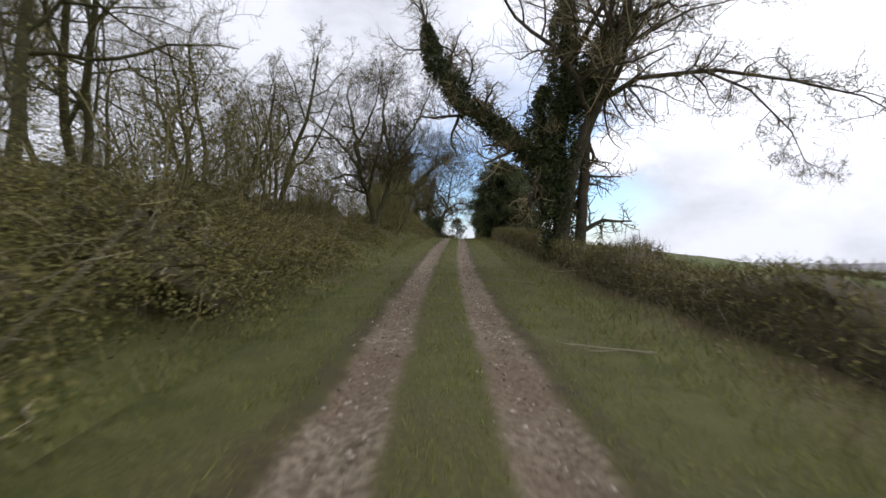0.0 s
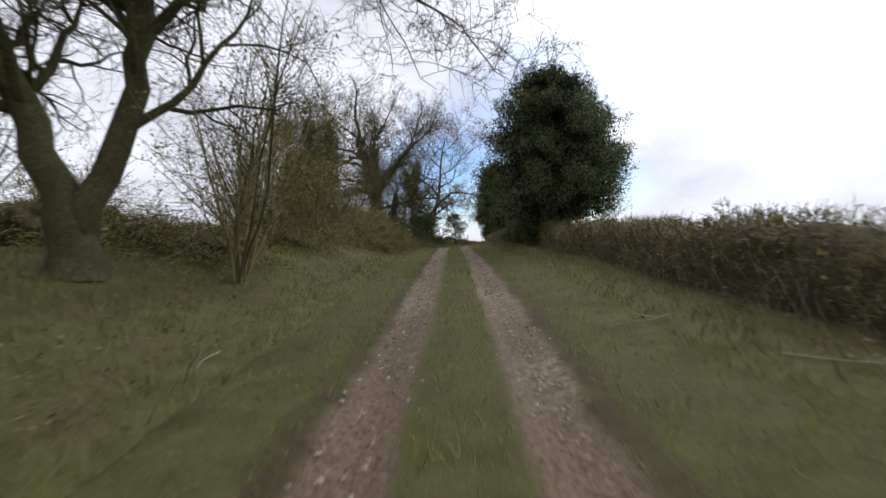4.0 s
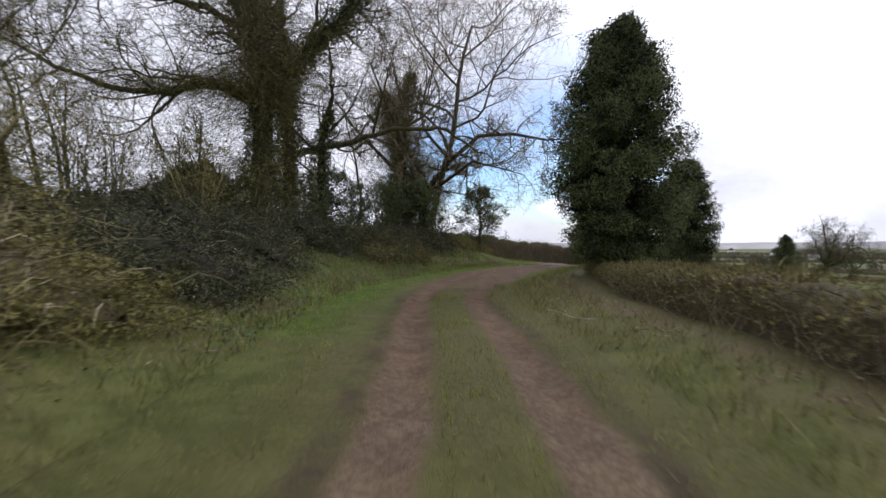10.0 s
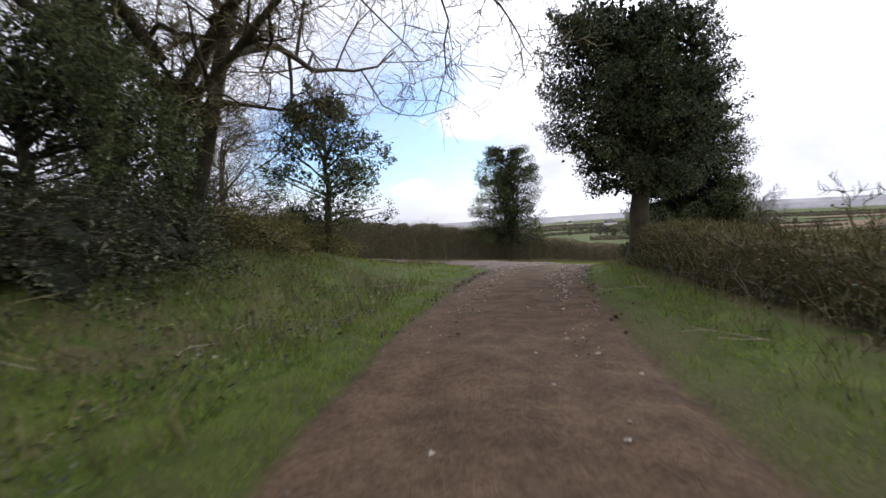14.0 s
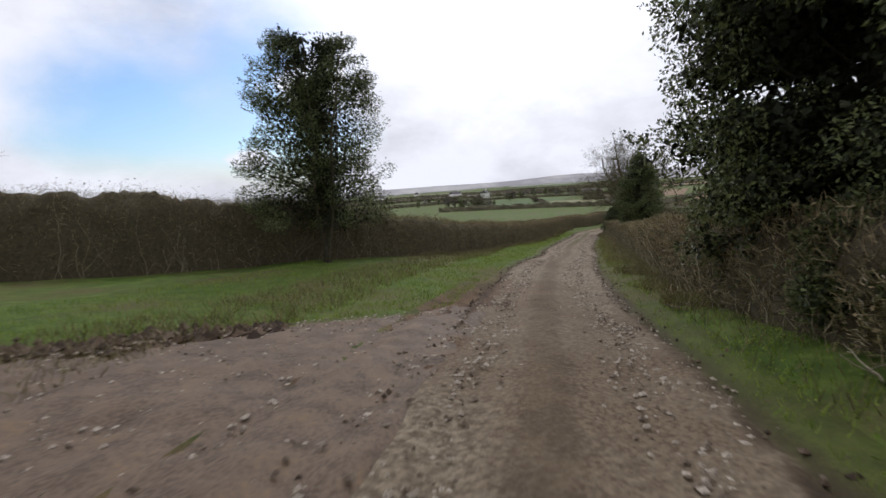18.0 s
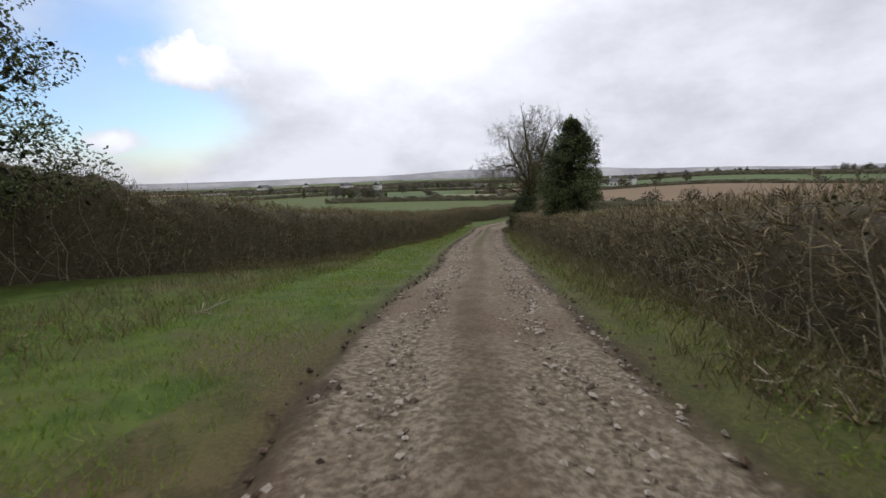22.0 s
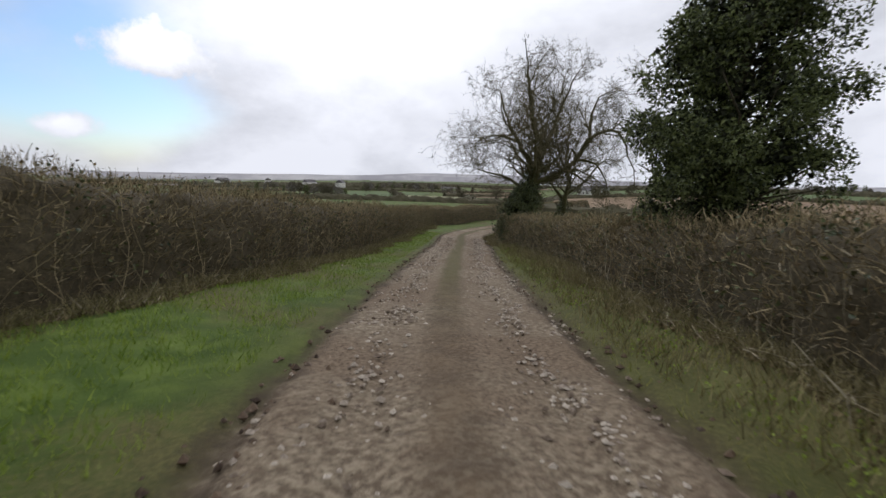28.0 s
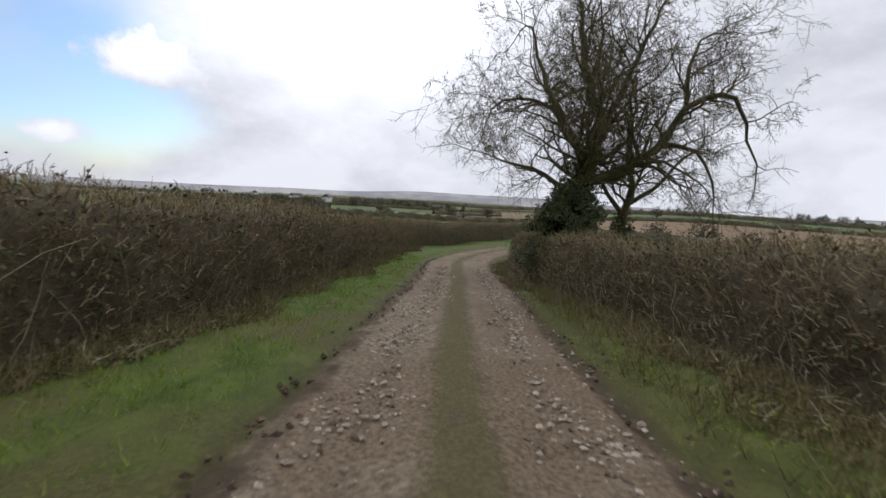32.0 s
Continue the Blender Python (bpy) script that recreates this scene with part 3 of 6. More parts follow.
gx, gy = spread(-15, 62, 0.7, 4700), spread(-46, 122, 0.7, 4700)
X, Y = np.meshgrid(gx, gy)
xs, ys = X.ravel(), Y.ravel()
gs, gd, _ = near(xs, ys)
gzv = height(xs, ys) - 0.14 * (1 - sstep(1.7, 2.5, np.abs(gd)))
gzv -= 0.09 * in_yard(xs, ys, gd) * (np.abs(xs) < 25) * (np.abs(ys - 72) < 10)
nx, ny = len(gx), len(gy)
idx = np.arange(nx * ny).reshape(ny, nx)
quads = np.stack([idx[:-1, :-1], idx[:-1, 1:], idx[1:, 1:], idx[1:, :-1]], -1).reshape(-1, 4)
ground = part_np("ground", np.c_[xs, ys, gzv], quads, GRASS_LAND, smooth=True, uv=np.c_[gd, gs])
tagged(ground, "grassy verges and banks with brown leaf litter", "ground", kind="structure")

# the lane: two ruts with a grassy middle, then a full stony track
rs = np.arange(3.0, 214.0, 0.2)
rd = np.concatenate([np.arange(-2.5, -1.7, 0.2), np.arange(-1.7, 1.71, 0.085), np.arange(1.9, 2.6, 0.2)])
S, D = np.meshgrid(rs, rd, indexing="ij")
ss, dd = S.ravel(), D.ravel()
px, py = lane_at(ss, dd)
wobble = dd - track_shift(ss) + 0.06 + 0.10 * np.sin(ss * 0.23) + 0.04 * np.sin(ss * 0.9)
rutdip = np.exp(-((np.abs(wobble) - 0.68) / 0.24)**2)
late = sstep(101, 111, ss)
pz = height(px, py) + 0.012 - rutdip * (0.075 - 0.035 * late) + late * 0.03 * np.exp(-(wobble / 0.3)**2)
pz += 0.012 * wave(px, py, 0.22) + 0.018 * wave(px, py, 0.7, 4.0)
pz += 0.045 * np.sin(dd * 11 + 0.6 * np.sin(ss * 0.7)) * sstep(-2.5, -2.0, dd) * sstep(-1.2, -1.5, dd) * sstep(128, 132, ss) * sstep(148, 140, ss)
pz -= 0.05 * late * (sstep(1.30, 1.42, np.abs(wobble)) - sstep(1.48, 1.62, np.abs(wobble)))
pz -= 0.16 * sstep(2.2, 2.5, np.abs(dd))
ni, nj = S.shape
idx = np.arange(ni * nj).reshape(ni, nj)
quads = np.stack([idx[:-1, :-1], idx[:-1, 1:], idx[1:, 1:], idx[1:, :-1]], -1).reshape(-1, 4)
road = part_np("road", np.c_[px, py, pz], quads, TRACK, smooth=True, uv=np.c_[dd - track_shift(ss), ss])
tagged(road, "rutted farm lane with grassy middle becoming stony track", "lane", kind="structure")

# the muddy turning place where the lane bends
ax, ay = np.arange(-20, 19.1, 0.14), np.arange(64, 80.1, 0.14)
jx, jy = np.meshgrid(ax, ay)
jx, jy = jx.ravel(), jy.ravel()
js, jd, _ = near(jx, jy)
inside = in_yard(jx, jy, jd)
far_edge = yard_edges(jx, jy)[1]
jz = height(jx, jy) - 0.13 + 0.19 * inside + (0.035 * wave(jx, jy, 0.45) + 0.025 * wave(jx, jy, 0.16, 3.0) + 0.045 * np.sin(jd * 7.0 + 0.8 * wave(jx, jy, 1.4)) * sstep(-3, -1.5, jd)) * inside - 0.07 * np.exp(-((jy - far_edge + 0.5) / 0.35)**2)
idx = np.arange(len(jx)).reshape(-1, len(ax))
quads = np.stack([idx[:-1, :-1], idx[:-1, 1:], idx[1:, 1:], idx[1:, :-1]], -1).reshape(-1, 4)
keep = inside[quads].max(1) > 0.02
yard = part_np("turning_place", np.c_[jx, jy, jz], quads[keep], GRAVEL, smooth=True)
tagged(yard, "churned muddy gravel where the lane bends", "gravel", kind="structure")


# ---- trees and shrubs ----
def grow(rng, base, way, length, radius, depth, segs, kids=(7, 6, 6, 5), spread_=0.75, lift=0.12, shrink=0.62, first=0.3, wob=0.22, level=0, weep=0.0):
    """Adds branches (level, points, radii), with all their twigs, to segs."""
    n = (8, 8, 6, 4, 2)[min(level, 4)]
    p, w = np.array(base, float), unit(np.array(way, float))
    pts = [p]
    for i in range(n):
        w = unit(w + rng.normal(0, wob * (0.6 if level == 0 else 1), 3) + [0, 0, lift * (1 if level < 2 else 0.4) - (weep if level > 2 else 0)])
        p = p + w * length / n
        pts.append(p)
    rad = radius * (1 - 0.74 * np.linspace(0, 1, n + 1))
    segs.append((level, np.array(pts), rad))
    if depth <= 0:
        return
    count = kids[min(level, len(kids) - 1)]
    if depth == 1:
        f = rng.uniform(0.05, 1, count)
        i = np.minimum((f * n).astype(int), n - 1)
        arr = np.array(pts)
        q = arr[i] + (arr[i + 1] - arr[i]) * (f * n - i)[:, None]
        main = unit(arr[i + 1] - arr[i])
        off = unit(np.cross(main, rng.normal(0, 1, (count, 3))))
        kw = unit(main * (1 - spread_) + off * spread_ + [0, 0, 0.12 - weep])
        ln = length * 0.5 * rng.uniform(0.4, 1.2, (count, 1))
        mid = q + kw * ln * 0.5
        end = mid + unit(kw + rng.normal(0, wob, (count, 3)) - [0, 0, weep]) * ln * 0.5
        segs.append((9, np.stack([q, mid, end], 1), np.maximum(rad[i] * 0.5, 0.002)))
        return
    for j in range(count):
        f = first + (1 - first) * (j + rng.uniform(0, 0.9)) / count
        i = min(int(f * n), n - 1)
        q = pts[i] + (pts[i + 1] - pts[i]) * (f * n - i)
        main = unit(pts[i + 1] - pts[i])
        off = unit(np.cross(main, rng.normal(0, 1, 3)))
        kw = unit(main * (1 - spread_) + off * spread_ + [0, 0, 0.12])
        k = shrink if level < 2 else 0.6
        grow(rng, q, kw, length * k * rng.uniform(0.7, 1.15) * (1.15 - 0.5 * f), max(rad[i] * 0.6, 0.004), depth - 1, segs, kids, spread_, lift, shrink, 0.15, wob, level + 1, weep)


def stick_parts(ob, segs, bark, twig, thick=0.007, names=("trunk", "branch_mass", "twig_mass")):
    for name, lo, hi, sides, mt in ((names[0], 0, 0, 10 if segs[0][2][0] > 0.1 else 5, bark), (names[1], 1, 2, 5 if segs[0][2][0] > 0.2 else 3, bark), (names[2], 3, 9, 3, twig)):
        bits, sizes = [], {}
        if lo == 3:
            fine = [g for g in segs if g[0] == 9]
            if fine:
                p, r = np.concatenate([g[1] for g in fine]), np.concatenate([g[2] for g in fine])
                bits.append(ribbons(p, np.maximum(r, thick * 0.8)))
        for lv, p, r in segs:
            if lo <= lv <= min(hi, 8):
                sizes.setdefault(len(p), []).append((p, r))
        for group in sizes.values():
            p, r = np.array([g[0] for g in group]), np.array([g[1] for g in group])
            bits.append(limbs(p, np.maximum(r, thick * np.linspace(1, 0.6, r.shape[1])[None]), sides))
        if bits:
            v, f = join(bits)
            part_np(name, v, f, mt, ob, smooth=True, kind="stuff" if lo else "")


def ivy_on(ob, rng, lines, radius, count, size=0.11, name="ivy"):
    """Ivy leaves round the polylines in lines, over core tubes coloured near black for inner shade."""
    pos, out = [], []
    for line in lines:
        line = np.array(line, float)
        seg = np.linalg.norm(np.diff(line, axis=0), axis=1)
        at = np.r_[0, np.cumsum(seg)]
        n = int(count * at[-1])
        u = rng.uniform(0, at[-1], n)
        c = np.stack([np.interp(u, at, line[:, k]) for k in range(3)], 1)
        th = rng.uniform(0, 2 * np.pi, n)
        lump = 0.75 + 0.45 * np.sin(u * 2.1 + 1.4 * np.sin(th * 2)) * np.sin(th * 3 + u) + rng.normal(0, 0.16, n)
        r = radius * np.clip(lump, 0.35, 1.7) * np.where(u > at[-1] * 0.8, 1 - 0.7 * (u / at[-1] - 0.8) / 0.2, 1)
        dirs = np.stack([np.cos(th), np.sin(th), rng.normal(0, 0.25, n)], 1)
        pos.append(c + dirs * r[:, None])
        out.append(dirs)
        m = int(at[-1] / 0.5) + 2
        cu = np.linspace(0, at[-1], m)
        cc = np.stack([np.interp(cu, at, line[:, k]) for k in range(3)], 1)
        cr = radius * (0.5 + 0.18 * np.sin(cu * 2.3)) * np.linspace(1, 0.4, m)
        v, f = limbs(cc[None], cr[None], 9)
        part_np("ivy_shaded_core", v, f, INNER, ob, smooth=True)
    p, o = np.concatenate(pos), np.concatenate(out)
    v, f = leaves(p, o, size, rng)
    part_np(name, v, f, IVY, ob, "dense dark ivy leaves", kind="stuff")


def brush_on(ob, rng, lines, radius, count, droop=0.5, leafy=2):
    """Whiskery shoots with small leaves that sprout from the trunks in lines and droop."""
    pos, out = [], []
    for line in lines:
        line = np.array(line, float)
        at = np.r_[0, np.cumsum(np.linalg.norm(np.diff(line, axis=0), axis=1))]
        n = int(count * at[-1])
        u = at[-1] * rng.uniform(0, 1, n)
        u = u[wave(u, u * 0.4, 0.8, 3.0) + rng.normal(0, 0.5, n) > -0.1]
        th = rng.uniform(0, 2 * np.pi, len(u))
        pos.append(np.stack([np.interp(u, at, line[:, k]) for k in range(3)], 1))
        out.append(np.stack([np.cos(th), np.sin(th), rng.uniform(0.0, 0.7, len(u))], 1))
    p, w = np.concatenate(pos), unit(np.concatenate(out))
    n = len(p)
    step = radius * rng.uniform(0.12, 0.42, n)[:, None]
    a, chain = p, [p]
    for k in range(4):
        a = a + w * step
        chain.append(a)
        w = unit(w + rng.normal(0, 0.28, (n, 3)) - [0, 0, droop * 0.5])
    chain = np.stack(chain, 1)
    v, f = ribbons(chain, rng.uniform(0.006, 0.011, n))
    part_np("shoot_mass", v, f, OLIVE_TWIG, ob, "fine olive shoots", kind="stuff")
    q = np.repeat(chain[:, 1:].reshape(-1, 3), leafy, 0)
    q = q + rng.normal(0, 0.1, q.shape)
    v, f = leaves(q, unit(rng.normal(0, 1, q.shape)), 0.075, rng, narrow=0.6)
    part_np("shoot_leaves", v, f, SCRUB_LEAF, ob, kind="stuff")


def bare_tree(name, seed, x, y, tall, label, mains=None, stems=1, lean=(0, 0), kids=(9, 8, 7, 13), radius=0.22, twig=TWIG, bark=BARK, ivy=0.0, ivy_r=0.45, lift=0.12, spread_=0.72, first=0.3, thick=0.008, group="bare trees along the lane", wob=0.26, shrink=0.6, weep=0.0):
    """A leafless tree; mains: limbs given as polylines relative to its foot."""
    rng = np.random.default_rng(seed)
    z = gz(x, y) - 0.15
    ob = thing(name, x, y, z, label, "tree", group)
    segs = []
    for k in range(stems):
        way = np.array([lean[0] + (rng.normal(0, 0.28) if stems > 1 else 0), lean[1] + (rng.normal(0, 0.28) if stems > 1 else 0), 1.0])
        grow(rng, (rng.normal(0, 0.15) * (stems > 1), rng.normal(0, 0.15) * (stems > 1), 0), way, tall * (rng.uniform(0.75, 1.0) if stems > 1 else 0.82), radius, 4, segs, kids, spread_, lift, shrink, first, wob, 0, weep)
    for line in mains or ():
        *pts, r0 = line
        pts = np.array(pts, float)
        n = len(pts) - 1
        rr = np.linspace(r0, r0 * 0.1, n + 1)
        segs.append((1, pts, rr))
        for i in range(n):
            for j in range(5):
                q = pts[i] + (pts[i + 1] - pts[i]) * rng.uniform(0.1, 1)
                w = unit(unit(pts[i + 1] - pts[i]) * 0.5 + unit(rng.normal(0, 1, 3)) * 0.8 + [0, 0, 0.05])
                grow(rng, q, w, rng.uniform(0.8, 1.4) * (1.9 if r0 > 0.1 else 1.3), rr[i] * 0.45, 2, segs, (6, 6, 8, 14), 0.7, 0.02, 0.62, 0.15, 0.28, 2, weep)
    stick_parts(ob, segs, bark, twig, thick)
    if ivy:
        line = segs[0][1][segs[0][1][:, 2] < ivy * tall]
        if len(line) > 1:
            ivy_on(ob, rng, [line], ivy_r, 520)
    return ob


def shaped_tree(name, seed, x, y, label, main, axis=(1.0, 0.0), per_m=1.7, reach=2.4, kids=(6, 5, 5, 10), depth=3, thick=0.007, twig=TREE_TWIG, bark=BARK, weep=0.0, bare_below=2.0, group="bare trees along the lane"):
    """A leafless tree whose limbs follow the polylines in main: a radius, then points (across, away, up) with across along axis."""
    rng = np.random.default_rng(seed)
    ob = thing(name, x, y, gz(x, y) - 0.15, label, "tree", group)
    ax, away = np.array((axis[0], axis[1], 0.0)), np.array((-axis[1], axis[0], 0.0))
    segs, lines = [], []
    for k, (r0, *pts) in enumerate(main):
        p = np.array([ax * a + away * b + np.array((0, 0, c)) for a, b, c in pts])
        at = np.r_[0, np.cumsum(np.linalg.norm(np.diff(p, axis=0), axis=1))]
        m = np.gradient(p, at, axis=0)
        n = max(5, int(at[-1] / 0.45))
        u = np.linspace(0, at[-1], n + 1)
        i = np.clip(np.searchsorted(at, u, "right") - 1, 0, len(p) - 2)
        h = (at[i + 1] - at[i])[:, None]
        f = (u - at[i])[:, None] / h
        q = (2 * f**3 - 3 * f**2 + 1) * p[i] + (f**3 - 2 * f**2 + f) * h * m[i] + (3 * f**2 - 2 * f**3) * p[i + 1] + (f**3 - f**2) * h * m[i + 1]
        q[1:] += rng.normal(0, min(0.05, r0 * 0.3), (n, 3))
        rad = r0 * (1 - 0.8 * np.linspace(0, 1, n + 1))
        if k == 0:
            rad *= 1 + 0.7 * np.exp(-q[:, 2] / 0.5)
        segs.append((0 if k == 0 else 1, q, rad))
        lines.append(q)
        for j in range(int(at[-1] * per_m)):
            f = rng.uniform(0.12, 1.0) * n
            i = min(int(f), n - 1)
            b = q[i] + (q[i + 1] - q[i]) * (f - i)
            if b[2] < bare_below:
                continue
            along = unit(q[i + 1] - q[i])
            way = unit(along * 0.5 + unit(np.cross(along, rng.normal(0, 1, 3))) * 0.8 + [0, 0, 0.12])
            grow(rng, b, way, reach * rng.uniform(0.45, 1.1) * (1.15 - 0.4 * f / n), max(rad[i] * 0.42, 0.016), depth, segs, kids, 0.62, 0.07, 0.74, 0.12, 0.25, 4 - depth, weep)
        grow(rng, q[-1], q[-1] - q[-2], reach * 0.6, rad[-1], 2, segs, kids, 0.66, 0.05, 0.62, 0.12, 0.25, 2, weep)
    stick_parts(ob, segs, bark, twig, thick)
    return ob, lines


def evergreen(name, seed, x, y, tall, wide, label, clear=0.6, count=30000, leaf=0.105, cone=0.55, lobes=70, mat=HOLLY, group="", trunks=1, tops=(), airy=0.25, low_gaps=0.0, girth=0.15, inner=0.16, foot=0.72):
    """A broadleaf evergreen: a trunk, limbs and a crown of lobes covered in small leaves; airy: how open the crown is, low_gaps: how much more so near its foot."""
    rng = np.random.default_rng(seed)

    def open_places(p):
        a, b, c = p[:, 0] / 0.42 + seed, p[:, 1] / 0.42 - seed, p[:, 2] / 0.36
        q = (np.sin(a + 1.3 * np.sin(0.7 * c)) + np.sin(b + 1.2 * np.sin(0.8 * a)) + np.sin(c + 1.4 * np.sin(0.9 * b))) / 3
        h = np.clip((p[:, 2] - clear) / (tall - clear), 0, 1)
        return q > -0.9 + airy + low_gaps * np.clip(1 - h / 0.42, 0, 1)

    z = gz(x, y) - 0.1
    ob = thing(name, x, y, z, label, "tree", group)
    segs = []
    centres, radii = [], []
    lobes = int(lobes * 1.9)
    for k in range(lobes):
        h = rng.uniform(0.0, 1.0)**0.9
        zc = clear + (tall - clear) * (0.06 + 0.88 * h)
        prof = (1 - h)**cone * min(1, foot + (1 - foot) * h / 0.3)
        R = wide / 2 * prof
        th = rng.uniform(0, 2 * np.pi)
        rr = R * math.sqrt(rng.uniform(0.15, 1.0))
        cx, cy = rr * math.cos(th), rr * math.sin(th)
        if tops:
            tx, ty = tops[k % len(tops)]
            cx, cy = cx * 0.72 + tx * (0.7 + 0.5 * h), cy * 0.72 + ty * (0.7 + 0.5 * h)
        centres.append((cx, cy, zc))
        radii.append(rng.uniform(0.4, 1.0) * (0.16 + 0.065 * wide) * (0.7 + 0.45 * prof))
    centres, radii = np.array(centres), np.array(radii)
    for k in range(trunks):
        o = rng.normal(0, 0.18, 2) * (trunks > 1)
        n = 8
        pts = np.array([(o[0] * (1 + i * 0.7) + rng.normal(0, 0.05), o[1] * (1 + i * 0.7) + rng.normal(0, 0.05), tall * 0.86 * i / n) for i in range(n + 1)])
        segs.append((0, pts, girth * (1 - np.arange(n + 1) / (n + 1)) / trunks**0.4))
    for c, r in zip(centres[::3], radii[::3]):
        s = np.array((0, 0, max(0.4, c[2] * 0.72)))
        mid = (s + c) / 2 + rng.normal(0, 0.1, 3)
        segs.append((1, np.array([s, mid, c]), np.array([0.034, 0.022, 0.010])))
    stick_parts(ob, segs, BARK, TWIG, names=("trunk", "branch_mass", "twig_mass"))
    k = rng.choice(len(centres), count, p=radii**2 / (radii**2).sum())
    dirs = unit(rng.normal(0, 1, (count, 3)))
    rad = radii[k] * np.where(rng.uniform(0, 1, count) < 0.72, 0.95 + np.abs(rng.normal(0, 0.17, count)) - 0.14, rng.uniform(0.3, 0.9, count))
    p = centres[k] + dirs * rad[:, None] * [1.0, 1.0, 0.85]
    ns, per = lobes // 3, 70
    k = rng.integers(0, len(centres), ns)
    sw = unit(centres[k] * [1, 1, 0.15] + rng.normal(0, 0.6, (ns, 3)) + [0, 0, 0.9])
    along = rng.uniform(0.6, 1.55, (ns, per, 1)) * radii[k][:, None, None]
    sp = (centres[k][:, None, :] + sw[:, None, :] * along + rng.normal(0, 0.075, (ns, per, 3))).reshape(-1, 3)
    p, dirs = np.concatenate([p, sp]), np.concatenate([dirs, np.repeat(sw, per, 0)])
    p[:, 2] = np.maximum(p[:, 2], 0.05)
    keep = open_places(p)
    v, f = leaves(p[keep], dirs[keep], leaf, rng)
    part_np("crown", v, f, mat, ob, "glossy dark green leaves", kind="stuff")
    # the leaf mass deep inside, its near-black colour standing for the crown's shade
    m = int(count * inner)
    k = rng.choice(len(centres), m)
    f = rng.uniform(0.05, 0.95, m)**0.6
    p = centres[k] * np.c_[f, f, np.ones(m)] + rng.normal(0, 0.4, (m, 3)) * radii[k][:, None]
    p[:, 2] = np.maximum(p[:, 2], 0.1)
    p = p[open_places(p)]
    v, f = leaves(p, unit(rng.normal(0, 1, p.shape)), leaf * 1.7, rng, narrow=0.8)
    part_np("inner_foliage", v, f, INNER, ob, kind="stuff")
    return ob


